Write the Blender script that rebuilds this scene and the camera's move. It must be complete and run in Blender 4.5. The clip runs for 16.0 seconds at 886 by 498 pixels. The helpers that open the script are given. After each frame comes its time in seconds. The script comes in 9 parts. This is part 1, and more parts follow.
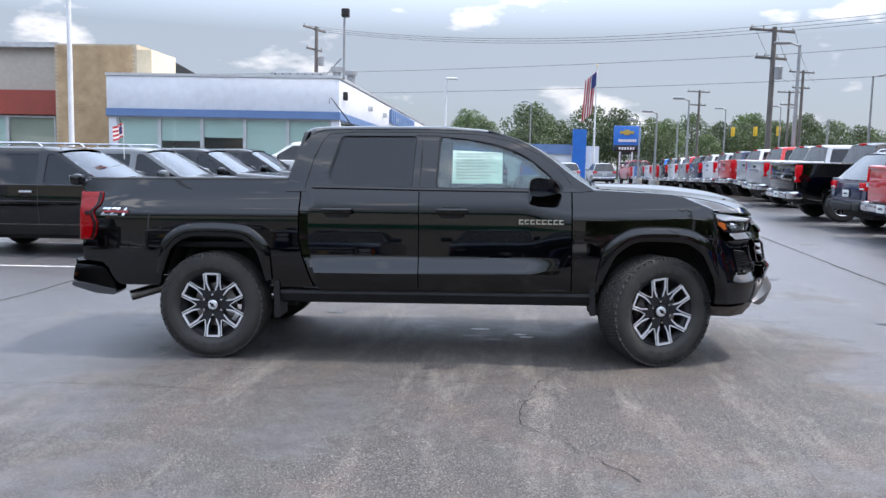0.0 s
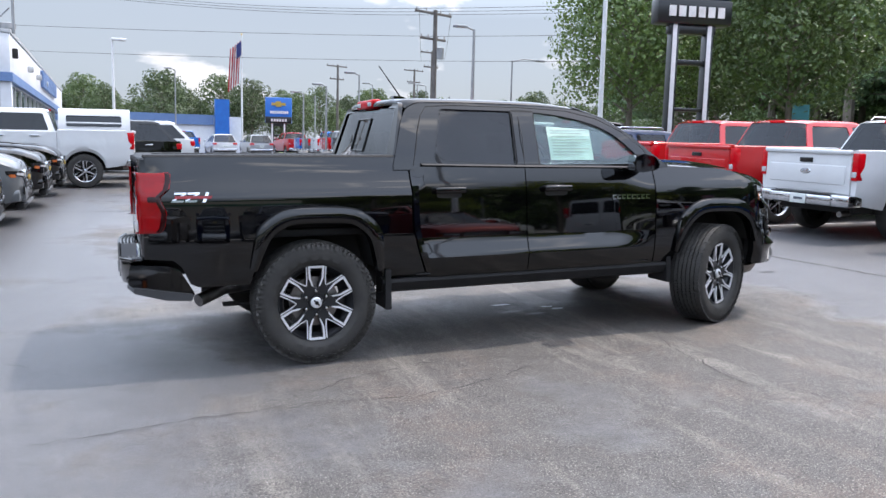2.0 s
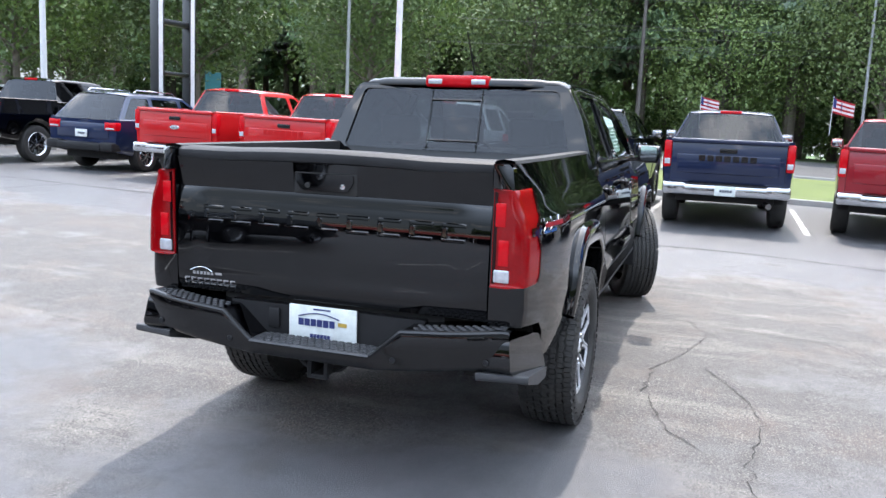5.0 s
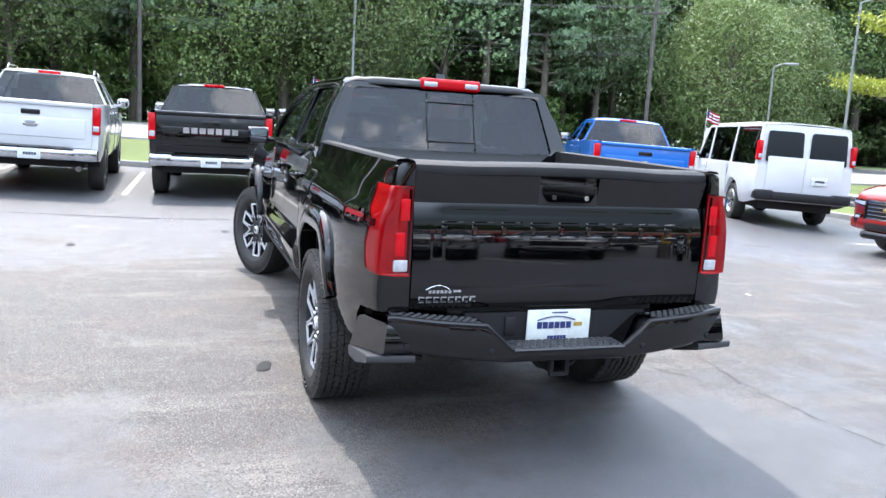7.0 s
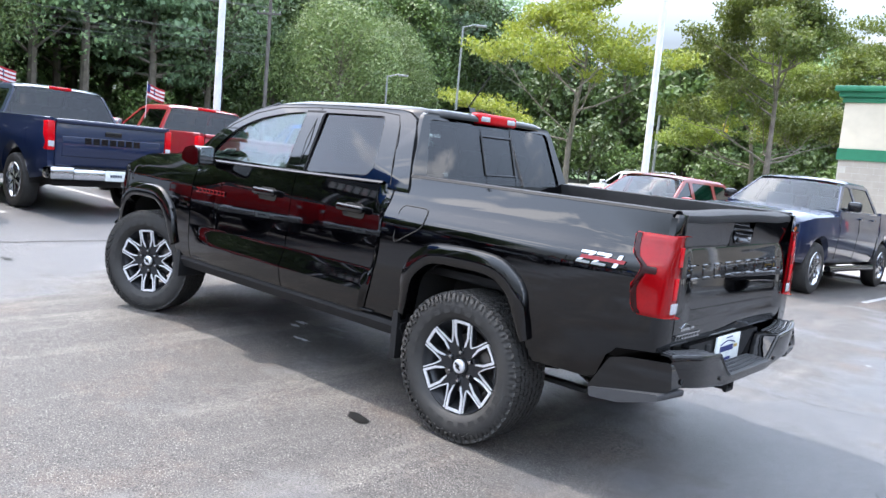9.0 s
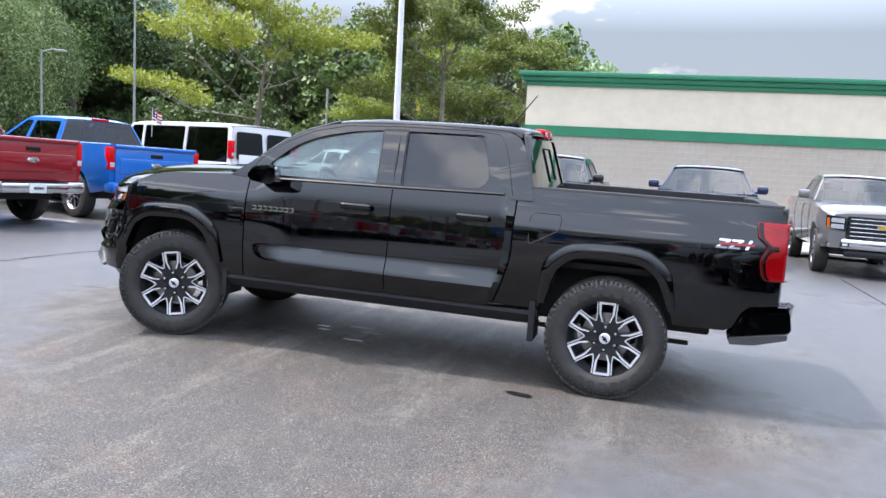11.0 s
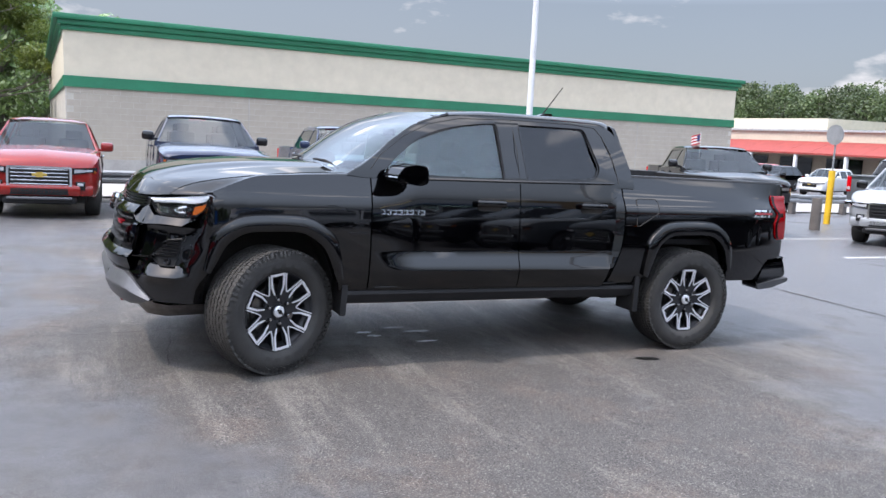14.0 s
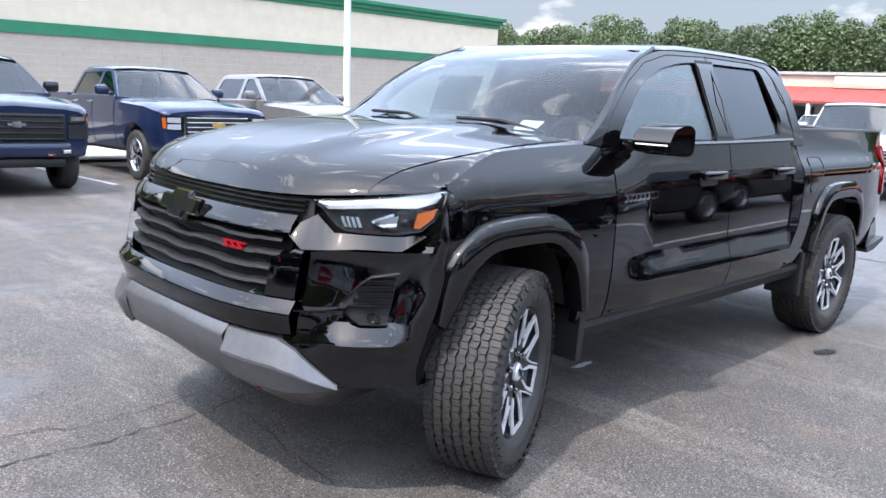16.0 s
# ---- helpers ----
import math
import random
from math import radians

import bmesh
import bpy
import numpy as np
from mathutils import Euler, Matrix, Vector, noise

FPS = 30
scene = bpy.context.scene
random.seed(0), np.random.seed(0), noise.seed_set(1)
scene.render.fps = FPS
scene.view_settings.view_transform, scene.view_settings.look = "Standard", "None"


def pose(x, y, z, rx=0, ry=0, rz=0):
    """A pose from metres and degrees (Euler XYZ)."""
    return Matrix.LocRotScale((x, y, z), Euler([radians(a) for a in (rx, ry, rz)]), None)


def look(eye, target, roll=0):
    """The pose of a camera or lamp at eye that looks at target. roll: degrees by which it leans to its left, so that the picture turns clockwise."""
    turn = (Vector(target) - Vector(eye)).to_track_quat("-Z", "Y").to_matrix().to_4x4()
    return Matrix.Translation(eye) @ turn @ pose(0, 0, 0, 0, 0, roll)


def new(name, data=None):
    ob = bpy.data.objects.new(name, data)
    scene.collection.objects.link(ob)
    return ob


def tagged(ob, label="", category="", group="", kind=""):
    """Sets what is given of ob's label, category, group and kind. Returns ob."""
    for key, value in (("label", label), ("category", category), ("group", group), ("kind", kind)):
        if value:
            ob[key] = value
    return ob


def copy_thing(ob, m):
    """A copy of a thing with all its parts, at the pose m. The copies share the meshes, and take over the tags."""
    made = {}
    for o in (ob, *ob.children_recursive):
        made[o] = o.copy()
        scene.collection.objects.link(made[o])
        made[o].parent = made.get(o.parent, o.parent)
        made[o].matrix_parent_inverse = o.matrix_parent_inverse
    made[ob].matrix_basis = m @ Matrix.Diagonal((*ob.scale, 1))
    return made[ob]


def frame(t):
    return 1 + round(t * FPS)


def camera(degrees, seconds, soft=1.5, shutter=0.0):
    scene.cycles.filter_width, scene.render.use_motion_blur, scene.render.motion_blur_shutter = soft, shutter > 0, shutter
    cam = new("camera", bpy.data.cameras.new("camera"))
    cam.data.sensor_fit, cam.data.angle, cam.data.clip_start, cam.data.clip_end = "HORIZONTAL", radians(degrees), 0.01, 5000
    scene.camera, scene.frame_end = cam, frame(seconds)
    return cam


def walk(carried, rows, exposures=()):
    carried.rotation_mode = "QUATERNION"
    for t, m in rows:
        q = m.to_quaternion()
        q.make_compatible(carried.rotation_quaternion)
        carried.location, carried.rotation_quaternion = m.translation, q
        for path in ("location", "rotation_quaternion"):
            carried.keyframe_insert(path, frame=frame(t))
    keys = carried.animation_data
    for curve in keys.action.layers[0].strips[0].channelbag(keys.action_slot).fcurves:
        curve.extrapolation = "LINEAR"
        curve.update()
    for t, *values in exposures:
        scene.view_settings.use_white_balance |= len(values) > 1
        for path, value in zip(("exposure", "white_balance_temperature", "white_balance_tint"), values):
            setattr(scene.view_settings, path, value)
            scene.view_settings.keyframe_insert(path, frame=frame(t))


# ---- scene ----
cam = camera(58.4, 16.0)
PATH = [
    (0, (0.574, -6.756, 1.398), (0.413, -4.771, 1.212), 0.1),
    (0.5, (-0.322, -6.85, 1.405), (-0.246, -4.861, 1.205), 0.1),
    (1, (-1.226, -6.745, 1.421), (-0.914, -4.782, 1.203), -0.2),
    (1.5, (-2.083, -6.442, 1.419), (-1.54, -4.532, 1.183), -0.1),
    (2, (-2.898, -5.985, 1.425), (-2.128, -4.157, 1.171), 0.2),
    (2.5, (-3.552, -5.372, 1.429), (-2.567, -3.653, 1.154), 0.8),
    (3, (-4.147, -4.68, 1.459), (-2.958, -3.098, 1.169), 1.2),
    (3.2, (-4.343, -4.392, 1.471), (-3.077, -2.872, 1.175), 1.2),
    (5.3, (-5.791, -1.022, 1.518), (-3.868, -0.579, 1.194), 2.0),
    (5.5, (-5.892, -0.705, 1.534), (-3.944, -0.393, 1.204), 2.0),
    (6, (-5.99, 0.086, 1.546), (-4.019, 0.071, 1.206), 2.3),
    (6.5, (-5.956, 0.884, 1.562), (-4.015, 0.539, 1.224), 2.8),
    (7, (-5.846, 1.663, 1.559), (-3.984, 1.014, 1.228), 3.5),
    (7.5, (-5.638, 2.418, 1.564), (-3.888, 1.503, 1.249), 4.1),
    (8, (-5.278, 3.082, 1.563), (-3.661, 1.944, 1.263), 4.9),
    (8.5, (-4.814, 3.672, 1.56), (-3.346, 2.343, 1.28), 5.4),
    (9, (-4.243, 4.119, 1.556), (-2.946, 2.619, 1.299), 5.9),
    (9.2, (-4.012, 4.312, 1.542), (-2.785, 2.752, 1.296), 5.9),
    (11.5, (-1.159, 6.569, 1.588), (-0.877, 4.605, 1.337), 4.1),
    (12, (-0.241, 6.714, 1.604), (-0.213, 4.729, 1.358), 4.4),
    (12.5, (0.607, 6.713, 1.607), (0.4, 4.738, 1.365), 4.5),
    (13, (1.441, 6.604, 1.595), (1.001, 4.668, 1.353), 4.6),
    (13.5, (2.169, 6.275, 1.582), (1.516, 4.402, 1.326), 4.2),
    (14, (2.799, 5.785, 1.56), (1.96, 3.991, 1.284), 3.9),
    (14.5, (3.339, 5.148, 1.529), (2.327, 3.45, 1.225), 3.7),
    (15, (3.699, 4.405, 1.492), (2.536, 2.812, 1.158), 3.5),
    (15.5, (3.933, 3.627, 1.465), (2.638, 2.144, 1.111), 3.5),
    (16, (3.959, 2.756, 1.446), (2.56, 1.379, 1.067), 3.3),
]
# the lot rises gently towards +x; the path is kept in the frame of the sloping asphalt
RISE_X, RISE_Y = 0.0218, -0.0044
TILT = Vector((RISE_X, RISE_Y, 1)).rotation_difference(Vector((0, 0, 1))).to_matrix().to_4x4()
EXPOSURES = [(0, 0.42, 6450, 14), (2, 0.57, 6550, 14), (3.2, 0.80, 6550, 14), (5.3, 1.07, 6450, 12), (7, 1.20, 6400, 12), (9.2, 1.10, 6450, 13), (12, 0.64, 6550, 15), (14, 0.52, 6500, 15), (16, 0.92, 6400, 14)]
walk(cam, [(t, TILT @ look(eye, target, roll)) for t, eye, target, roll in PATH], EXPOSURES)

# the asphalt lot: nearly flat under the truck, rising gently to +y and falling to -y, with the road banked up beyond it
def soft(v, dead=2.0, cap=22.0):
    return math.copysign(min(max(0.0, abs(v) - dead), cap), v)


def ground(x, y):
    bank = 0.012 * min(max(0.0, x - 14.5), 25.0) * max(0.0, min(1.0, (25 - y) / 15))
    return RISE_X * max(-40, min(40, x)) + RISE_Y * max(-40, min(40, y)) + 0.028 * soft(y) - 0.008 * soft(x) + bank


def on_lot(x, y, yaw=0.0, dz=0.0):
    """A pose on the asphalt for something that leans with it; yaw 0 faces +x."""
    e = 0.8
    sx = (ground(x + e, y) - ground(x - e, y)) / (2 * e)
    sy = (ground(x, y + e) - ground(x, y - e)) / (2 * e)
    lean = Vector((0, 0, 1)).rotation_difference(Vector((-sx, -sy, 1))).to_matrix().to_4x4()
    return Matrix.Translation((x, y, ground(x, y) + dz)) @ lean @ pose(0, 0, 0, 0, 0, yaw)


def upright(x, y, yaw=0.0, dz=0.0):
    return pose(x, y, ground(x, y) + dz, 0, 0, yaw)


# ---- light ----
SUN_WAY = Vector((0.55, 0.07, 1.0)).normalized()
world = bpy.data.worlds.new("sky")
scene.world = world
world.use_nodes = True
wn = world.node_tree
wn.nodes.clear()
sky = wn.nodes.new("ShaderNodeTexSky")
sky.sky_type, sky.sun_disc = "NISHITA", False
sky.sun_elevation = math.asin(SUN_WAY.z)
sky.sun_rotation = math.atan2(SUN_WAY.x, SUN_WAY.y)
sky.air_density, sky.dust_density, sky.ozone_density = 1.0, 2.5, 1.5
coord = wn.nodes.new("ShaderNodeTexCoord")
squash = wn.nodes.new("ShaderNodeMapping")
squash.inputs["Scale"].default_value = (1.0, 1.0, 2.6)
squash.inputs["Location"].default_value = (0.35, 0.2, 0.1)
puff = wn.nodes.new("ShaderNodeTexNoise")
puff.inputs["Scale"].default_value, puff.inputs["Detail"].default_value, puff.inputs["Roughness"].default_value = 5.0, 9.0, 0.55
veil = wn.nodes.new("ShaderNodeTexNoise")
veil.inputs["Scale"].default_value, veil.inputs["Detail"].default_value = 0.9, 4.0
puff_ramp = wn.nodes.new("ShaderNodeValToRGB")
puff_ramp.color_ramp.elements[0].position, puff_ramp.color_ramp.elements[1].position = 0.57, 0.64
veil_ramp = wn.nodes.new("ShaderNodeValToRGB")
veil_ramp.color_ramp.elements[0].position, veil_ramp.color_ramp.elements[1].position = 0.3, 0.75
veil_ramp.color_ramp.elements[0].color = (0.45, 0.45, 0.45, 1)
veil_ramp.color_ramp.elements[1].color = (0.85, 0.85, 0.85, 1)
haze = wn.nodes.new("ShaderNodeMixRGB")
haze.inputs["Color2"].default_value = (4.1, 4.75, 5.5, 1)
cloud = wn.nodes.new("ShaderNodeMixRGB")
cloud.inputs["Color2"].default_value = (8.4, 8.55, 8.8, 1)
back = wn.nodes.new("ShaderNodeBackground")
back.inputs["Strength"].default_value = 0.11
wout = wn.nodes.new("ShaderNodeOutputWorld")
half = wn.nodes.new("ShaderNodeMath")
half.operation = "MULTIPLY"
half.inputs[1].default_value = 0.8
# thin cloud is brightest overhead
# and the bank to the south-west (-y) is greyer than the other side
bank, lift, upper = wn.nodes.new("ShaderNodeMapRange"), wn.nodes.new("ShaderNodeMath"), wn.nodes.new("ShaderNodeMath")
bank.inputs["From Min"].default_value, bank.inputs["From Max"].default_value = -0.55, 0.45
bank.inputs["To Min"].default_value, bank.inputs["To Max"].default_value = 1.05, 1.15
lift.operation, upper.operation = "MULTIPLY", "ADD"
low = wn.nodes.new("ShaderNodeMapRange")
low.inputs["From Min"].default_value, low.inputs["From Max"].default_value = -0.5, 0.7
low.inputs["To Min"].default_value, low.inputs["To Max"].default_value = 0.70, 0.90
height, zenith, thick = wn.nodes.new("ShaderNodeSeparateXYZ"), wn.nodes.new("ShaderNodeMapRange"), wn.nodes.new("ShaderNodeVectorMath")
thick.operation = "SCALE"
zenith.inputs["From Min"].default_value, zenith.inputs["From Max"].default_value = 0.16, 0.40
zenith.inputs["To Min"].default_value, zenith.inputs["To Max"].default_value = 0.0, 2.8
for a, b in ((coord.outputs["Generated"], squash.inputs["Vector"]), (squash.outputs["Vector"], puff.inputs["Vector"]), (squash.outputs["Vector"], veil.inputs["Vector"]),
             (puff.outputs["Fac"], puff_ramp.inputs["Fac"]), (veil.outputs["Fac"], veil_ramp.inputs["Fac"]), (sky.outputs["Color"], haze.inputs["Color1"]),
             (veil_ramp.outputs["Color"], haze.inputs["Fac"]), (haze.outputs["Color"], cloud.inputs["Color1"]), (puff_ramp.outputs["Color"], half.inputs[0]),
             (half.outputs[0], cloud.inputs["Fac"]), (coord.outputs["Generated"], height.inputs[0]), (height.outputs["Z"], zenith.inputs["Value"]),
             (cloud.outputs["Color"], thick.inputs[0]), (height.outputs["Y"], bank.inputs["Value"]), (bank.outputs[0], lift.inputs[0]), (zenith.outputs[0], lift.inputs[1]), (lift.outputs[0], upper.inputs[0]), (height.outputs["Y"], low.inputs["Value"]), (low.outputs[0], upper.inputs[1]), (upper.outputs[0], thick.inputs["Scale"]), (thick.outputs[0], back.inputs["Color"]), (back.outputs["Background"], wout.inputs["Surface"])):
    wn.links.new(a, b)
sun = new("sun", bpy.data.lights.new("sun", "SUN"))
sun.data.energy, sun.data.angle, sun.data.color = 3.0, radians(1.2), (1.0, 0.95, 0.88)
sun.matrix_world = look(SUN_WAY * 60, (0, 0, 0))


# ---- materials ----
def shader(name):
    m = bpy.data.materials.new(name)
    m.use_nodes = True
    return m, m.node_tree, m.node_tree.nodes["Principled BSDF"]


def surf(name, c1, c2=None, scale=6.0, rough=0.6, metal=0.0, bump=0.0, bump_scale=None, coat=0.0, spread=0.1, specular=0.5, random_tone=0.0, fine=None, mottle=0.25):
    """A plain surface with two scales of variation in tone and roughness, in metres of the object."""
    m, t, b = shader(name)
    c2 = c2 or tuple(v * 0.8 for v in c1)
    tc = t.nodes.new("ShaderNodeTexCoord")
    n1, n2 = t.nodes.new("ShaderNodeTexNoise"), t.nodes.new("ShaderNodeTexNoise")
    n1.inputs["Scale"].default_value, n1.inputs["Detail"].default_value = scale, 6.0
    n2.inputs["Scale"].default_value, n2.inputs["Detail"].default_value = fine or scale * 9, 3.0
    mix1, mix2 = t.nodes.new("ShaderNodeMixRGB"), t.nodes.new("ShaderNodeMixRGB")
    mix1.inputs["Color1"].default_value, mix1.inputs["Color2"].default_value = (*c1, 1), (*c2, 1)
    mix2.blend_type, mix2.inputs["Fac"].default_value = "MULTIPLY", mottle
    ramp = t.nodes.new("ShaderNodeValToRGB")
    ramp.color_ramp.elements[0].position, ramp.color_ramp.elements[1].position = 0.35, 0.68
    lift = t.nodes.new("ShaderNodeMapRange")
    lift.inputs["To Min"].default_value, lift.inputs["To Max"].default_value = rough - spread / 2, rough + spread / 2
    L = t.links.new
    for n in (n1, n2):
        L(tc.outputs["Object"], n.inputs["Vector"])
    L(n1.outputs["Fac"], ramp.inputs["Fac"]), L(ramp.outputs["Color"], mix1.inputs["Fac"])
    L(mix1.outputs["Color"], mix2.inputs["Color1"]), L(n2.outputs["Fac"], mix2.inputs["Color2"])
    last = mix2.outputs["Color"]
    if random_tone:
        info, hsv = t.nodes.new("ShaderNodeObjectInfo"), t.nodes.new("ShaderNodeHueSaturation")
        tone = t.nodes.new("ShaderNodeMapRange")
        tone.inputs["To Min"].default_value, tone.inputs["To Max"].default_value = 1 - random_tone, 1 + random_tone
        L(info.outputs["Random"], tone.inputs["Value"]), L(tone.outputs[0], hsv.inputs["Value"]), L(last, hsv.inputs["Color"])
        last = hsv.outputs["Color"]
    L(last, b.inputs["Base Color"])
    L(n2.outputs["Fac"], lift.inputs["Value"]), L(lift.outputs[0], b.inputs["Roughness"])
    b.inputs["Metallic"].default_value, b.inputs["Coat Weight"].default_value, b.inputs["Coat Roughness"].default_value = metal, coat, 0.03
    b.inputs["Specular IOR Level"].default_value = specular
    if bump:
        n3, bp = t.nodes.new("ShaderNodeTexNoise"), t.nodes.new("ShaderNodeBump")
        n3.inputs["Scale"].default_value, n3.inputs["Detail"].default_value = bump_scale or scale * 12, 4.0
        bp.inputs["Strength"].default_value, bp.inputs["Distance"].default_value = 1.0, bump
        L(tc.outputs["Object"], n3.inputs["Vector"]), L(n3.outputs["Fac"], bp.inputs["Height"]), L(bp.outputs["Normal"], b.inputs["Normal"])
    return m


def paint(name, c, flake=0.25, rough=0.4, specular=0.15):
    return surf(name, c, tuple(v * 0.92 for v in c), 2.0, rough, flake, 0.0, coat=1.0, spread=0.06, specular=specular, mottle=0.04)


def glass(name, tint, ior=1.5):
    m = bpy.data.materials.new(name)
    m.use_nodes = True
    t = m.node_tree
    t.nodes.clear()
    tr, gl, fa, pw, ma, mx, out = (t.nodes.new("ShaderNode" + k) for k in ("BsdfTransparent", "BsdfGlossy", "LayerWeight", "Math", "Math", "MixShader", "OutputMaterial"))
    tr.inputs["Color"].default_value, gl.inputs["Roughness"].default_value, fa.inputs["Blend"].default_value = (*tint, 1), 0.01, 0.5
    gl.inputs["Color"].default_value = (0.95, 0.97, 1.0, 1)
    f0 = ((ior - 1) / (ior + 1)) ** 2
    pw.operation, pw.inputs[1].default_value = "POWER", 4.5
    ma.operation, ma.inputs[1].default_value, ma.inputs[2].default_value = "MULTIPLY_ADD", 1 - f0, f0
    t.links.new(fa.outputs["Facing"], pw.inputs[0]), t.links.new(pw.outputs[0], ma.inputs[0]), t.links.new(ma.outputs[0], mx.inputs[0])
    t.links.new(tr.outputs[0], mx.inputs[1]), t.links.new(gl.outputs[0], mx.inputs[2]), t.links.new(mx.outputs[0], out.inputs[0])
    return m


M = {}
M["black_paint"] = paint("black paint", (0.0005, 0.0005, 0.0008), 0.0, 0.5, 0.0)
M["black_paint"].node_tree.nodes["Principled BSDF"].inputs["Coat IOR"].default_value = 1.55
M["red_paint"] = paint("red paint", (0.44, 0.006, 0.008), 0.1)
M["dark_red_paint"] = paint("dark red paint", (0.24, 0.008, 0.015), 0.25)
M["white_paint"] = paint("white paint", (0.58, 0.595, 0.61), 0.0)
M["navy_paint"] = paint("navy paint", (0.006, 0.013, 0.042), 0.15)
M["blue_paint"] = paint("bright blue paint", (0.004, 0.12, 0.46), 0.25)
M["mid_blue_paint"] = paint("mid blue paint", (0.007, 0.017, 0.055), 0.3)
M["pewter_paint"] = paint("pewter grey paint", (0.17, 0.165, 0.165), 0.45)
M["silver_paint"] = paint("silver paint", (0.34, 0.355, 0.37), 0.5)
M["grey_paint"] = paint("grey paint", (0.11, 0.12, 0.13), 0.4)
M["orange_paint"] = paint("burnt orange paint", (0.22, 0.011, 0.008), 0.25)
M["tinted_glass"] = glass("tinted glass", (0.13, 0.14, 0.15), 1.5)
M["clear_glass"] = glass("clear green glass", (0.72, 0.80, 0.78), 1.6)
M["screen_glass"] = glass("windscreen glass", (0.62, 0.72, 0.71), 1.52)
M["shop_glass"] = glass("shop glass", (0.88, 0.93, 0.92), 1.5)
M["rubber"] = surf("tyre rubber", (0.021, 0.020, 0.019), (0.034, 0.032, 0.029), 9, 0.7, bump=0.0015, bump_scale=120)
M["plastic"] = surf("black moulded plastic", (0.012, 0.012, 0.013), (0.018, 0.018, 0.019), 8, 0.55, specular=0.25, bump=0.0006, bump_scale=420)
M["gloss_plastic"] = surf("gloss black plastic", (0.006, 0.006, 0.007), None, 6, 0.16)
M["pad_grey"] = surf("weathered grey step plastic", (0.050, 0.051, 0.054), (0.036, 0.037, 0.040), 10, 0.5, specular=0.4, bump=0.0006, bump_scale=420)
M["under"] = surf("underbody", (0.012, 0.012, 0.012), (0.02, 0.018, 0.016), 7, 0.8)
M["chrome"] = surf("chrome", (0.72, 0.73, 0.75), None, 5, 0.09, 1.0, spread=0.04)
M["alloy"] = surf("machined alloy", (0.66, 0.67, 0.70), None, 12, 0.22, 1.0)
M["dark_alloy"] = surf("dark painted alloy", (0.025, 0.026, 0.029), None, 9, 0.35, 0.4)
M["steel"] = surf("worn steel", (0.30, 0.29, 0.28), (0.20, 0.18, 0.17), 14, 0.4, 1.0)
M["machined"] = surf("machined bright alloy", (0.86, 0.87, 0.90), (0.80, 0.81, 0.84), 12, 0.34, 0.55)
M["skid"] = surf("satin grey skid paint", (0.14, 0.143, 0.15), (0.12, 0.122, 0.13), 30, 0.36, 0.55, bump=0.0003, bump_scale=300)
M["red_lens"] = surf("red lamp lens", (0.46, 0.003, 0.008), (0.58, 0.004, 0.010), 14, 0.4, coat=0.6, specular=0.0)
M["red_shell"] = surf("clear red lamp lens", (0.27, 0.002, 0.004), (0.20, 0.0015, 0.003), 10, 0.4, coat=0.7, specular=0.0)
M["deep_red_lens"] = surf("deep red lamp lens", (0.022, 0.0006, 0.001), None, 14, 0.4, coat=0.6, specular=0.0)
M["lamp_cover"] = glass("clear lamp cover", (0.93, 0.95, 0.96), 1.45)
M["lamp_dark"] = surf("dark chromed lamp housing", (0.035, 0.036, 0.04), (0.02, 0.02, 0.022), 20, 0.25, 0.6)
M["clear_lens"] = surf("clear lamp lens", (0.62, 0.63, 0.66), (0.42, 0.43, 0.46), 40, 0.12, 0.3, coat=1.0)
M["light_lens"] = surf("white light guide", (0.86, 0.88, 0.92), (0.80, 0.82, 0.86), 40, 0.2, coat=1.0)
M["amber_lens"] = surf("amber lamp lens", (0.42, 0.10, 0.015), None, 30, 0.15, coat=1.0)
M["white_sheet"] = surf("white printed sheet", (0.72, 0.76, 0.74), None, 20, 0.6)
M["sticker"] = surf("pale green window sticker", (0.60, 0.80, 0.70), None, 20, 0.5)
M["ink"] = surf("dark print", (0.05, 0.06, 0.09), None, 20, 0.6)
M["badge_red"] = surf("badge red", (0.26, 0.006, 0.012), None, 20, 0.3)
M["gold"] = surf("gold badge", (0.65, 0.45, 0.10), None, 20, 0.3, 0.6)
M["seat"] = surf("dark upholstery", (0.03, 0.03, 0.032), None, 20, 0.8, bump=0.001)
M["pole_white"] = surf("white painted steel", (0.72, 0.73, 0.75), (0.62, 0.63, 0.64), 2, 0.45)
M["pole_grey"] = surf("galvanised steel", (0.34, 0.35, 0.36), (0.26, 0.27, 0.28), 3, 0.5, 0.5)
M["wood_pole"] = surf("weathered pole wood", (0.15, 0.135, 0.125), (0.09, 0.082, 0.077), 2, 0.9, bump=0.01)
M["wire"] = surf("weathered cable", (0.09, 0.09, 0.09), None, 4, 0.6)
M["concrete"] = surf("concrete", (0.40, 0.39, 0.37), (0.29, 0.28, 0.27), 1.5, 0.85, bump=0.003, bump_scale=60)
M["line_white"] = surf("worn stall paint", (0.62, 0.62, 0.61), (0.34, 0.34, 0.34), 4.0, 0.7, bump=0.001)
M["crack"] = surf("open crack", (0.032, 0.030, 0.028), None, 10, 0.9)
M["crack_pale"] = surf("pale crack edge", (0.20, 0.19, 0.175), (0.10, 0.10, 0.095), 10, 0.9)
# flat white in place of a wet spot's glint; also colours the flecks
M["spot"] = surf("painted glint and fleck white", (0.70, 0.72, 0.75), None, 30, 0.5)
M["oil"] = surf("oil stain", (0.006, 0.006, 0.006), (0.012, 0.012, 0.012), 14, 0.35)
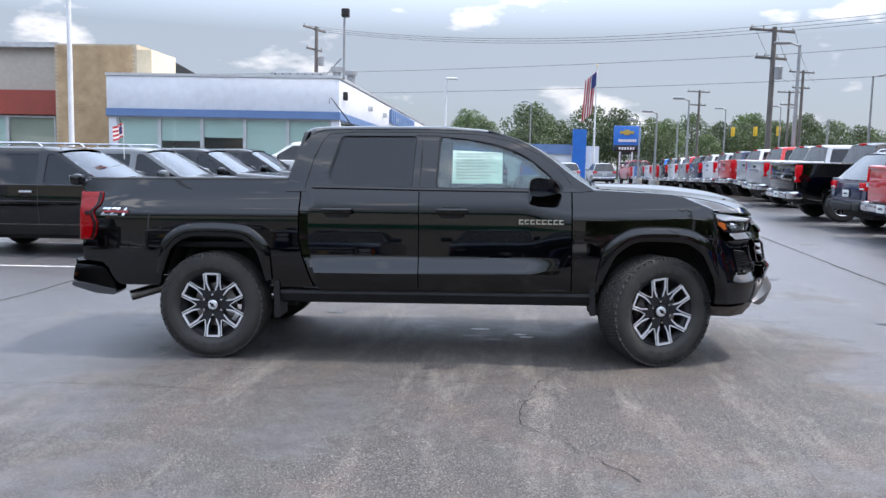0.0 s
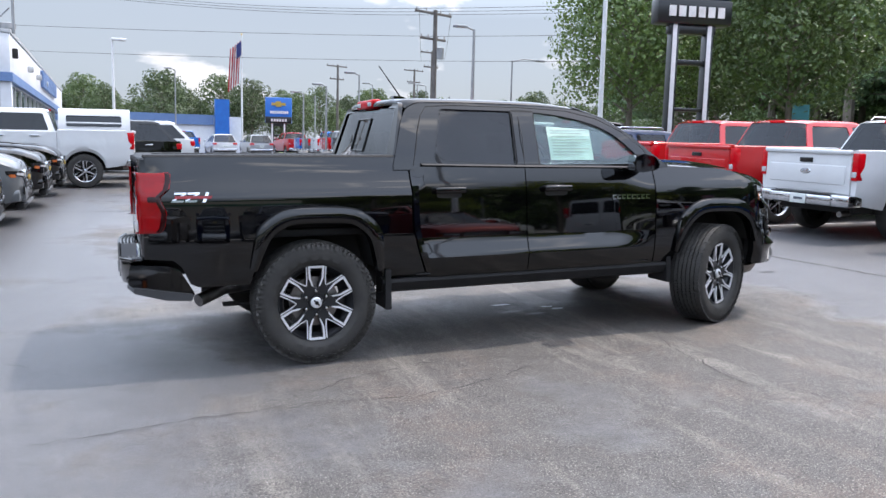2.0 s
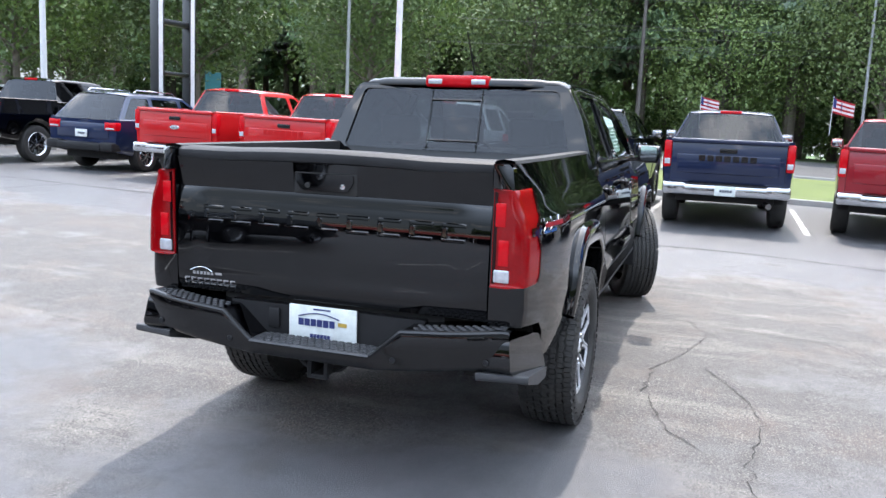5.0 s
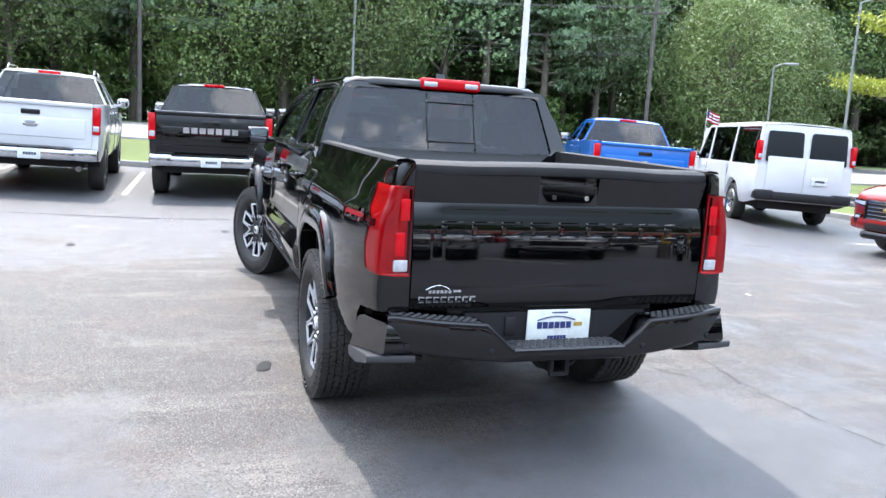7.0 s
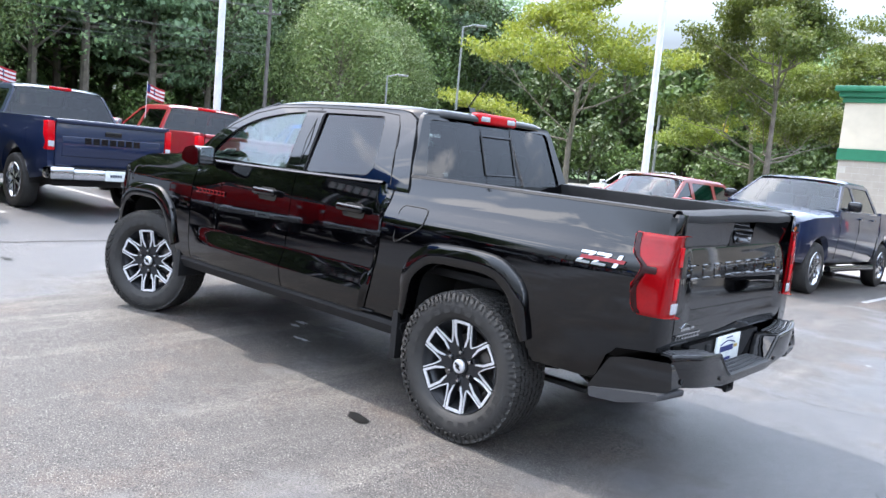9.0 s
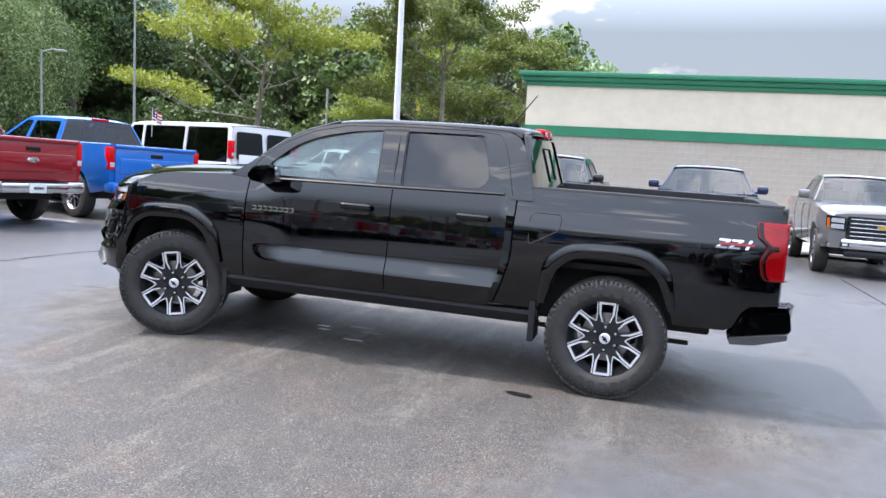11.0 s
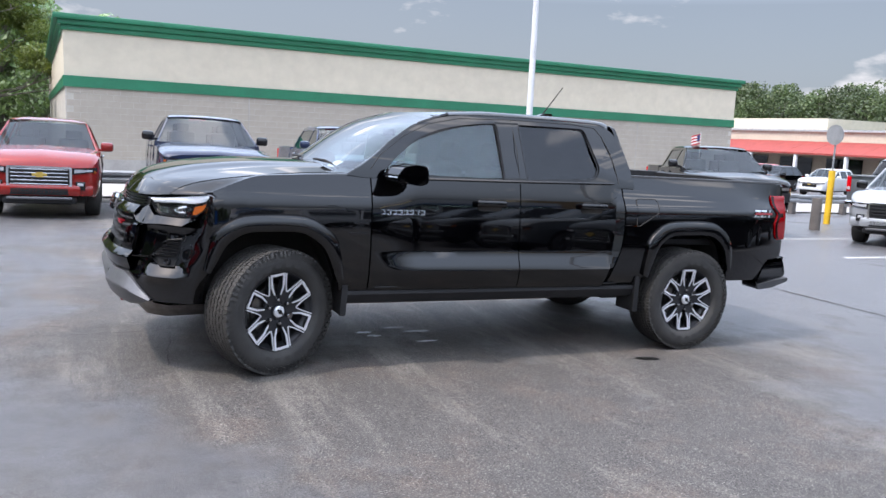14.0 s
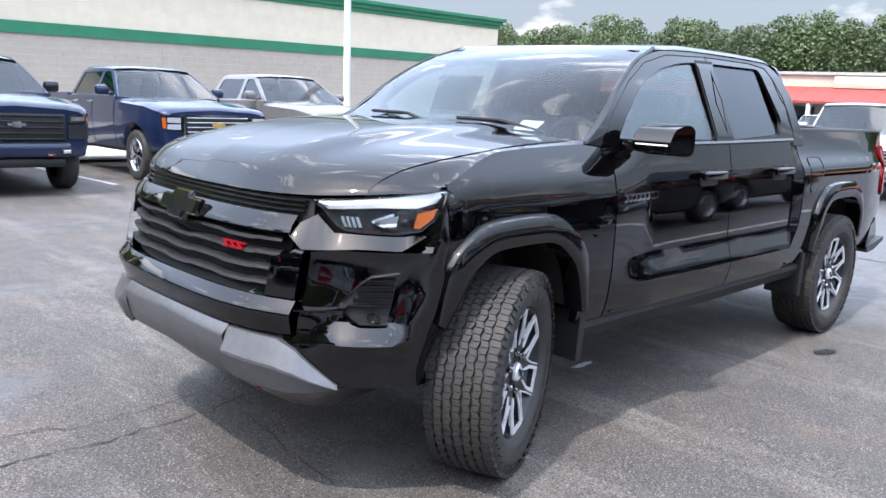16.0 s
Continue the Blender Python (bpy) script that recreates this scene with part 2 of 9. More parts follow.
M["bark"] = surf("bark", (0.21, 0.18, 0.15), (0.12, 0.10, 0.085), 3, 0.95, bump=0.02, bump_scale=14)
M["grass"] = surf("mown grass", (0.12, 0.155, 0.035), (0.085, 0.115, 0.026), 0.5, 0.9, bump=0.03, bump_scale=40)
M["meadow"] = surf("rough grass", (0.05, 0.11, 0.025), (0.07, 0.10, 0.035), 0.2, 0.95, bump=0.05, bump_scale=10)
M["white_wall"] = surf("white painted panel", (0.72, 0.74, 0.78), (0.66, 0.68, 0.72), 0.4, 0.6)
M["blue_trim"] = surf("blue trim", (0.13, 0.22, 0.42), (0.11, 0.19, 0.37), 1, 0.5)
M["tan_brick"] = surf("tan brick", (0.56, 0.40, 0.23), (0.40, 0.27, 0.15), 2.2, 0.9, random_tone=0.3)
M["mortar"] = surf("mortar", (0.52, 0.45, 0.34), None, 4, 0.95)
M["cream_wall"] = surf("cream stucco", (0.70, 0.60, 0.42), (0.62, 0.53, 0.38), 0.6, 0.85)
M["red_panel"] = surf("dark red fascia", (0.30, 0.055, 0.035), (0.24, 0.045, 0.03), 0.8, 0.6)
M["beige_panel"] = surf("beige fascia", (0.46, 0.42, 0.36), (0.41, 0.37, 0.32), 0.6, 0.7)
M["green_trim"] = surf("green trim", (0.012, 0.17, 0.085), (0.010, 0.14, 0.07), 1, 0.45)
M["eifs"] = surf("pale cream stucco", (0.602, 0.542, 0.431), (0.581, 0.521, 0.415), 0.3, 0.85, bump=0.002)
M["pale_block"] = surf("pale painted block", (0.38, 0.343, 0.292), (0.36, 0.323, 0.277), 0.5, 0.85, bump=0.003, random_tone=0.03)
M["block_joint"] = surf("block joint", (0.50, 0.47, 0.42), None, 2, 0.9)
M["dark_room"] = surf("dim interior", (0.07, 0.075, 0.08), (0.03, 0.03, 0.03), 0.7, 0.9)
M["blind"] = surf("pale green roller blind", (0.66, 0.74, 0.70), (0.60, 0.69, 0.65), 1, 0.8)
M["sheet_print"] = surf("faded print", (0.36, 0.46, 0.42), None, 4, 0.8)
M["mullion"] = surf("aluminium mullion", (0.62, 0.63, 0.64), None, 3, 0.4, 0.5)
M["roof_dark"] = surf("dark roof felt", (0.06, 0.06, 0.06), None, 1, 0.9)
M["red_tile"] = surf("red roof tile", (0.30, 0.05, 0.04), (0.25, 0.042, 0.034), 1.5, 0.8)
M["mall_wall"] = surf("mall wall", (0.58, 0.50, 0.40), (0.52, 0.45, 0.36), 0.5, 0.85)
M["sign_black"] = surf("black sign face", (0.008, 0.009, 0.011), None, 3, 0.3)
M["sign_blue"] = surf("blue sign face", (0.02, 0.16, 0.55), (0.02, 0.13, 0.48), 2, 0.35)
M["sign_white"] = surf("white lettering", (0.80, 0.80, 0.80), None, 3, 0.5)
M["flag_red"] = surf("flag red", (0.42, 0.02, 0.03), None, 6, 0.8)
M["flag_white"] = surf("flag white", (0.72, 0.72, 0.72), None, 6, 0.8)
M["flag_blue"] = surf("flag blue", (0.02, 0.03, 0.14), None, 6, 0.8)
M["stop_red"] = surf("stop sign red", (0.50, 0.015, 0.02), None, 4, 0.4)
M["yellow"] = surf("yellow paint", (0.72, 0.45, 0.02), None, 4, 0.5)
M["teal_sign"] = surf("teal sign", (0.02, 0.17, 0.20), None, 4, 0.5)


def leaf(name, c1, c2, glow=0.35):
    m, t, b = shader(name)
    geo, mix = t.nodes.new("ShaderNodeNewGeometry"), t.nodes.new("ShaderNodeMixRGB")
    mix.inputs["Color1"].default_value, mix.inputs["Color2"].default_value = (*c1, 1), (*c2, 1)
    t.links.new(geo.outputs["Random Per Island"], mix.inputs["Fac"])
    info, tone, hsv = t.nodes.new("ShaderNodeObjectInfo"), t.nodes.new("ShaderNodeMapRange"), t.nodes.new("ShaderNodeHueSaturation")
    tone.inputs["To Min"].default_value, tone.inputs["To Max"].default_value = 0.62, 1.30
    t.links.new(info.outputs["Random"], tone.inputs["Value"]), t.links.new(tone.outputs[0], hsv.inputs["Value"]), t.links.new(mix.outputs["Color"], hsv.inputs["Color"])
    t.links.new(hsv.outputs["Color"], b.inputs["Base Color"])
    b.inputs["Roughness"].default_value = 0.55
    # a leaf both reflects and lets light through
    tl, add, out = t.nodes.new("ShaderNodeBsdfTranslucent"), t.nodes.new("ShaderNodeAddShader"), t.nodes["Material Output"]
    thru = t.nodes.new("ShaderNodeMixRGB")
    thru.blend_type, thru.inputs["Fac"].default_value, thru.inputs["Color2"].default_value = "MULTIPLY", 1.0, (glow, glow, glow, 1)
    t.links.new(hsv.outputs["Color"], thru.inputs["Color1"]), t.links.new(thru.outputs["Color"], tl.inputs["Color"])
    t.links.new(b.outputs[0], add.inputs[0]), t.links.new(tl.outputs[0], add.inputs[1]), t.links.new(add.outputs[0], out.inputs[0])
    return m


M["leaf_mid"] = leaf("mid green leaves", (0.034, 0.062, 0.014), (0.072, 0.112, 0.026), 0.5)
M["leaf_far"] = leaf("distant green leaves", (0.026, 0.045, 0.015), (0.056, 0.082, 0.025), 0.6)
M["leaf_pale"] = leaf("pale maple leaves", (0.075, 0.118, 0.034), (0.14, 0.192, 0.06), 0.55)
M["leaf_dark"] = leaf("dark green leaves", (0.085, 0.145, 0.07), (0.175, 0.25, 0.118), 0.7)
M["leaf_lime"] = leaf("yellow green leaves", (0.095, 0.124, 0.012), (0.165, 0.18, 0.020), 0.65)
M["leaf_locust"] = leaf("light green leaves", (0.070, 0.098, 0.013), (0.128, 0.155, 0.022), 0.65)
M["needles"] = leaf("pine needles", (0.085, 0.14, 0.08), (0.165, 0.24, 0.13), 0.7)


def asphalt():
    m, t, b = shader("sealed asphalt")
    tc = t.nodes.new("ShaderNodeTexCoord")
    L = t.links.new

    def nz(scale, detail, rough=0.5, vec=None):
        n = t.nodes.new("ShaderNodeTexNoise")
        n.inputs["Scale"].default_value, n.inputs["Detail"].default_value, n.inputs["Roughness"].default_value = scale, detail, rough
        L(vec or tc.outputs["Object"], n.inputs["Vector"])
        return n.outputs["Fac"]

    def ramp(src, p0, p1, c0=(0, 0, 0), c1=(1, 1, 1)):
        r = t.nodes.new("ShaderNodeValToRGB")
        r.color_ramp.elements[0].position, r.color_ramp.elements[1].position = p0, p1
        r.color_ramp.elements[0].color, r.color_ramp.elements[1].color = (*c0, 1), (*c1, 1)
        L(src, r.inputs["Fac"])
        return r.outputs["Color"]

    def mix(a, c, f, kind="MIX"):
        x = t.nodes.new("ShaderNodeMixRGB")
        x.blend_type = kind
        for v, s in ((a, "Color1"), (c, "Color2"), (f, "Fac")):
            if isinstance(v, (tuple, float)):
                x.inputs[s].default_value = (*v, 1) if isinstance(v, tuple) else v
            else:
                L(v, x.inputs[s])
        return x.outputs["Color"]

    streak = t.nodes.new("ShaderNodeMapping")
    streak.inputs["Scale"].default_value = (1.0, 0.16, 1.0)
    streak.inputs["Rotation"].default_value = (0, 0, radians(-14))
    L(tc.outputs["Object"], streak.inputs["Vector"])
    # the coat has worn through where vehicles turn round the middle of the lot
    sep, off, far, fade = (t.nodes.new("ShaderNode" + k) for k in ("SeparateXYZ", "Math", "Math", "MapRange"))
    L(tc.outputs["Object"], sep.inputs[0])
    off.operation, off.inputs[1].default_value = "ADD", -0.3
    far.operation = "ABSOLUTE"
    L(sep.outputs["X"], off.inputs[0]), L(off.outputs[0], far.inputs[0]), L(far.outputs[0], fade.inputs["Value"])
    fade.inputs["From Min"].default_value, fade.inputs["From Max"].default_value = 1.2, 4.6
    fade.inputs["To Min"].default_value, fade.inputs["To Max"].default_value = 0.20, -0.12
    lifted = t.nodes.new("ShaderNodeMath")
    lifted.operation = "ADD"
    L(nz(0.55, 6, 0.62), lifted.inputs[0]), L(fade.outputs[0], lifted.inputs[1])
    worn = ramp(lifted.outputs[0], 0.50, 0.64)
    drag = ramp(nz(2.0, 7, 0.72, streak.outputs["Vector"]), 0.52, 0.66)
    rust = ramp(nz(0.9, 7, 0.75), 0.49, 0.62)
    chips = ramp(nz(125, 3, 0.6), 0.56, 0.63)
    flecks = ramp(nz(100, 2), 0.69, 0.75)
    pits = ramp(nz(95, 3, 0.6), 0.40, 0.48)
    grain = nz(60, 5, 0.85)
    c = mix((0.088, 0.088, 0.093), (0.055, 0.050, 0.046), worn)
    c = mix(c, (0.165, 0.150, 0.132), mix((0, 0, 0), drag, mix((0.15, 0.15, 0.15), (0.8, 0.8, 0.8), worn)))
    c = mix(c, (0.105, 0.076, 0.06), mix((0, 0, 0), rust, mix((0.0, 0.0, 0.0), (0.6, 0.6, 0.6), worn)))
    c = mix(c, (0.27, 0.255, 0.235), mix((0, 0, 0), chips, mix((0.12, 0.12, 0.12), (0.8, 0.8, 0.8), worn)))
    c = mix(c, (0.45, 0.44, 0.42), mix((0, 0, 0), flecks, 0.55))
    c = mix(mix(c, (0.010, 0.010, 0.010), mix((0.35, 0.35, 0.35), (0.85, 0.85, 0.85), worn)), c, pits)
    c = mix(c, nz(5.5, 7, 0.7), 0.45, "OVERLAY")
    c = mix(c, grain, mix((0.35, 0.35, 0.35), (0.9, 0.9, 0.9), worn), "OVERLAY")
    L(c, b.inputs["Base Color"])
    r = t.nodes.new("ShaderNodeMapRange")
    r.inputs["To Min"].default_value, r.inputs["To Max"].default_value = 0.27, 0.72
    mixed = mix(worn, grain, 0.25)
    L(mixed, r.inputs["Value"]), L(r.outputs[0], b.inputs["Roughness"])
    bp = t.nodes.new("ShaderNodeBump")
    bp.inputs["Strength"].default_value, bp.inputs["Distance"].default_value = 0.9, 0.007
    L(nz(150, 4, 0.65), bp.inputs["Height"]), L(bp.outputs["Normal"], b.inputs["Normal"])
    return m


M["asphalt"] = asphalt()
M["road"] = surf("pale worn road", (0.27, 0.255, 0.235), (0.22, 0.21, 0.195), 0.4, 0.75, bump=0.003, bump_scale=80)


# ---- mesh helpers ----
def mesh_of(name, bm, angle=35):
    bmesh.ops.recalc_face_normals(bm, faces=bm.faces)
    me = bpy.data.meshes.new(name)
    bm.to_mesh(me)
    bm.free()
    if angle:
        me.shade_smooth()
        me.set_sharp_from_angle(angle=radians(angle))
    return me


def part(name, bm, material, parent, label="", m=None, angle=35):
    """Links a bmesh as one mesh object under a thing or under a part."""
    ob = new(name, mesh_of(name, bm, angle))
    ob.data.materials.append(M[material] if isinstance(material, str) else material)
    ob.parent = parent
    if m is not None:
        ob.matrix_basis = m
    if label:
        ob["label"] = label
    return ob


def same_part(name, me, parent, m, label=""):
    """One more object on an existing mesh."""
    ob = new(name, me)
    ob.parent, ob.matrix_basis = parent, m
    if label:
        ob["label"] = label
    return ob


def thing(name, m, label, category, group="", kind=""):
    e = new(name)
    e.empty_display_size = 0.3
    e.matrix_basis = m
    return tagged(e, label, category, group, kind)


def box(bm, c, s, bevel=0.0, m=None, segments=2):
    r = bmesh.ops.create_cube(bm, size=1.0, matrix=Matrix.Translation(c) @ Matrix.Diagonal((*s, 1)))
    vs = r["verts"]
    if bevel:
        es = list({e for v in vs for e in v.link_edges})
        out = bmesh.ops.bevel(bm, geom=es, offset=min(bevel, min(s) * 0.45), segments=segments, profile=0.5, affect="EDGES")
        vs = list({v for f in out["faces"] for v in f.verts} | {v for v in vs if v.is_valid})
    if m is not None:
        bmesh.ops.transform(bm, matrix=m, verts=vs)
    return vs


def tube(bm, p0, p1, r0, r1=None, n=12, caps=True):
    p0, p1 = Vector(p0), Vector(p1)
    r1 = r0 if r1 is None else r1
    q = (p1 - p0).to_track_quat("Z", "Y").to_matrix().to_4x4()
    return bmesh.ops.create_cone(bm, cap_ends=caps, segments=n, radius1=r0, radius2=max(r1, 1e-4), depth=(p1 - p0).length,
                                 matrix=Matrix.Translation((p0 + p1) / 2) @ q)["verts"]


def run(bm, pts, r, n=8):
    """One continuous tube along the points."""
    pts = [Vector(p) for p in pts]
    rows = []
    for i, p in enumerate(pts):
        d = (pts[min(i + 1, len(pts) - 1)] - pts[max(i - 1, 0)]).normalized()
        side = d.cross(Vector((0, 0, 1)) if abs(d.z) < 0.95 else Vector((1, 0, 0))).normalized()
        up = side.cross(d)
        rows.append([bm.verts.new(p + (side * math.cos(2 * math.pi * k / n) + up * math.sin(2 * math.pi * k / n)) * r) for k in range(n)])
    for a, b in zip(rows, rows[1:]):
        for k in range(n):
            bm.faces.new((a[k], a[(k + 1) % n], b[(k + 1) % n], b[k]))
    bm.faces.new(rows[0]), bm.faces.new(rows[-1][::-1])


def grid(bm, rows):
    vs = [[bm.verts.new(p) for p in row] for row in rows]
    for a, b in zip(vs, vs[1:]):
        for i in range(len(a) - 1):
            quad = []
            for v in (a[i], a[i + 1], b[i + 1], b[i]):
                if all((v.co - q.co).length > 1e-6 for q in quad):
                    quad.append(v)
            if len(quad) > 2:
                bm.faces.new(quad)
    return vs


def prism(bm, pts, d0, d1, at):
    """A polygon of 2D points, drawn out from d0 to d1; at(u, v, d) gives the place."""
    a = [bm.verts.new(at(u, v, d0)) for u, v in pts]
    b = [bm.verts.new(at(u, v, d1)) for u, v in pts]
    n = len(pts)
    bm.faces.new(a), bm.faces.new(b[::-1])
    for i in range(n):
        bm.faces.new((a[i], b[i], b[(i + 1) % n], a[(i + 1) % n]))
    return a + b


def lathe(bm, profile, n=32, axis="y", center=(0, 0, 0)):
    """profile: (radius, along) pairs turned round the axis."""
    rows = []
    for r, h in profile:
        row = []
        for i in range(n):
            a = 2 * math.pi * i / n
            u, v = r * math.cos(a), r * math.sin(a)
            row.append(Vector((u, h, v) if axis == "y" else (u, v, h)) + Vector(center))
        rows.append(row + [row[0]])
    vs = [[bm.verts.new(p) for p in row[:-1]] for row in rows]
    for a, b in zip(vs, vs[1:]):
        for i in range(n):
            j = (i + 1) % n
            bm.faces.new((a[i], a[j], b[j], b[i]))
    return vs


def holed(bm, outer, holes, at, depth=0.02):
    """A sheet with holes in it and turned-in rims; at(u, v, d) gives the place."""
    from mathutils.geometry import tessellate_polygon
    loops = [outer] + holes
    flat = [p for l in loops for p in l]
    front = [bm.verts.new(at(u, v, 0.0)) for u, v in flat]
    inner = [bm.verts.new(at(u, v, depth)) for u, v in flat]
    for tri in tessellate_polygon([[Vector((u, v, 0)) for u, v in l] for l in loops]):
        bm.faces.new([front[i] for i in tri])
    k = 0
    for l in loops:
        n = len(l)
        for i in range(n):
            a, b = k + i, k + (i + 1) % n
            bm.faces.new((front[a], front[b], inner[b], inner[a]))
        k += n


def rounded(pts, r, n=4):
    """A polygon with its corners rounded; r: one radius or one for each corner."""
    out = []
    k = len(pts)
    for i in range(k):
        p, a, b = Vector(pts[i]), Vector(pts[i - 1]), Vector(pts[(i + 1) % k])
        rr = r[i] if isinstance(r, (list, tuple)) else r
        da, db = (a - p), (b - p)
        rr = min(rr, da.length * 0.45, db.length * 0.45)
        if rr < 1e-4:
            out.append(tuple(p))
            continue
        p0, p1 = p + da.normalized() * rr, p + db.normalized() * rr
        for j in range(n + 1):
            s = j / n
            out.append(tuple(p0 * (1 - s) ** 2 + p * 2 * s * (1 - s) + p1 * s * s))
    return out


def lerp(a, b, s):
    return a + (b - a) * s


def curve(x, pts):
    """Piecewise-linear reading of (x, value) pairs."""
    if x <= pts[0][0]:
        return pts[0][1]
    for (x0, v0), (x1, v1) in zip(pts, pts[1:]):
        if x <= x1:
            return lerp(v0, v1, (x - x0) / (x1 - x0))
    return pts[-1][1]


def smooth(x, pts):
    """Like curve(), a smooth line through the pairs that never overshoots."""
    if x <= pts[0][0]:
        return pts[0][1]
    if x >= pts[-1][0]:
        return pts[-1][1]
    n = len(pts)
    d = [(pts[i + 1][1] - pts[i][1]) / (pts[i + 1][0] - pts[i][0]) for i in range(n - 1)]
    k = next(i for i in range(n - 1) if x <= pts[i + 1][0])

    def slope(i):
        if i == 0 or i == n - 1:
            return d[0] if i == 0 else d[-1]
        a, b = d[i - 1], d[i]
        return 0.0 if a * b <= 0 else 2 * a * b / (a + b)

    h = pts[k + 1][0] - pts[k][0]
    t_ = (x - pts[k][0]) / h
    m0, m1 = slope(k) * h, slope(k + 1) * h
    return (2 * t_ ** 3 - 3 * t_ ** 2 + 1) * pts[k][1] + (t_ ** 3 - 2 * t_ ** 2 + t_) * m0 + (3 * t_ ** 2 - 2 * t_ ** 3) * pts[k + 1][1] + (t_ ** 3 - t_ ** 2) * m1


def sweep(bm, us, lo, hi, prof, at):
    """A moulding along us between the lines lo and hi; prof gives its section as (share of the height, depth)."""
    read = lambda f, u: f(u) if callable(f) else (curve(u, f) if isinstance(f, (list, tuple)) else f)
    grid(bm, [[at(u, lerp(read(lo, u), read(hi, u), q), d(u) if callable(d) else d) for u in us] for q, d in prof])


# ---- parked vehicles ----
KINDS = {
    "pickup": dict(front=2.93, rear=-2.93, axles=(1.93, -1.80), half=1.0, sill=0.50, r=0.42, hood=((1.15, 1.36), (2.3, 1.30), (2.93, 1.20)), rail=1.42, belt=1.38,
                   roof=1.93, ws=(1.20, 0.42), rw=(-1.18, -1.02), pillars=((0.14, 0.02), ), bed=-1.22, roofhalf=0.72),
    "suv": dict(front=2.33, rear=-2.30, axles=(1.38, -1.36), half=0.92, sill=0.34, r=0.35, hood=((0.95, 1.17), (1.9, 1.10), (2.33, 0.98)), rail=1.12, belt=1.11,
                roof=1.70, ws=(1.06, 0.16), rw=(-2.20, -1.72), pillars=((0.02, -0.10), (-0.98, -1.10)), bed=None, roofhalf=0.66),
    "van": dict(front=2.85, rear=-2.85, axles=(1.95, -1.50), half=1.0, sill=0.42, r=0.39, hood=((1.75, 1.30), (2.5, 1.18), (2.85, 1.05)), rail=1.18, belt=1.20,
                roof=2.12, ws=(1.85, 1.25), rw=(-2.83, -2.72), pillars=((0.75, 0.65), (-1.0, -1.1)), bed=None, roofhalf=0.86),
}
WHEELS = {}


def wheel_meshes(r, spokes, bright):
    key = (r, spokes, bright)
    if key not in WHEELS:
        bm = bmesh.new()
        w = 0.13
        lathe(bm, [(r * 0.62, -w * 0.85), (r * 0.80, -w), (r * 0.95, -w * 0.9), (r, -w * 0.62), (r, w * 0.62), (r * 0.95, w * 0.9), (r * 0.80, w), (r * 0.62, w * 0.85)], 36)
        tyre = mesh_of("tyre", bm)
        tyre.materials.append(M["rubber"])
        bm = bmesh.new()
        lathe(bm, [(r * 0.50, -w * 0.5), (r * 0.60, w * 0.6), (r * 0.655, w * 0.88), (r * 0.64, w * 0.94), (r * 0.585, w * 0.80), (r * 0.52, w * 0.2)], 36)
        for i in range(spokes):
            m = Matrix.Rotation(2 * math.pi * i / spokes, 4, "Y")
            for side in (-1, 1):
                tip = side * r * 0.09
                vs = prism(bm, [(side * r * 0.02, r * 0.10), (side * r * 0.10, r * 0.10), (tip + r * 0.045, r * 0.60), (tip - r * 0.045, r * 0.60)], w * 0.45, w * 0.78,
                           lambda u, v, d: Vector((u, d, v)))
                bmesh.ops.transform(bm, matrix=m, verts=vs)
        lathe(bm, [(0.001, w * 0.80), (r * 0.10, w * 0.80), (r * 0.15, w * 0.70), (r * 0.16, w * 0.4)], 18)
        rim = mesh_of("rim", bm)
        rim.materials.append(M["alloy" if bright else "dark_alloy"])
        bm = bmesh.new()
        lathe(bm, [(0.001, -w * 0.3), (r * 0.5, -w * 0.3), (r * 0.5, w * 0.1), (0.001, w * 0.1)], 20)
        hub = mesh_of("brake_drum", bm)
        hub.materials.append(M["under"])
        WHEELS[key] = (hub, tyre, rim)
    return WHEELS[key]


def add_wheel(parent, x, y, r, spokes=6, bright=True, steer=0.0):
    hub, tyre, rim = wheel_meshes(r, spokes, bright)
    turn = 0 if y > 0 else 180
    w = same_part("wheel", hub, parent, pose(x, y, r, 0, 0, turn + steer))
    same_part("tyre", tyre, w, Matrix())
    same_part("rim", rim, w, Matrix())
    return w


NOSE = {"pickup": [(0.0, 0.86), (0.04, 0.905), (0.12, 0.945), (0.3, 0.975), (0.75, 1.0)], "suv": [(0.0, 0.70), (0.04, 0.83), (0.10, 0.90), (0.20, 0.945), (0.45, 0.985), (0.75, 1.0)],
        "van": [(0.0, 0.80), (0.05, 0.88), (0.14, 0.93), (0.3, 0.97), (0.75, 1.0)]}
BROW = {"pickup": [(0.0, -0.045), (0.04, -0.018), (0.12, 0.0)], "suv": [(0.0, -0.11), (0.04, -0.055), (0.10, -0.025), (0.20, -0.008), (0.35, 0.0)], "van": [(0.0, -0.08), (0.05, -0.03), (0.14, 0.0)]}


def nose_back(kind, y):
    """How far the nose has fallen back at the half-width share y."""
    return curve(y, [(b, -a) for a, b in NOSE[kind]])


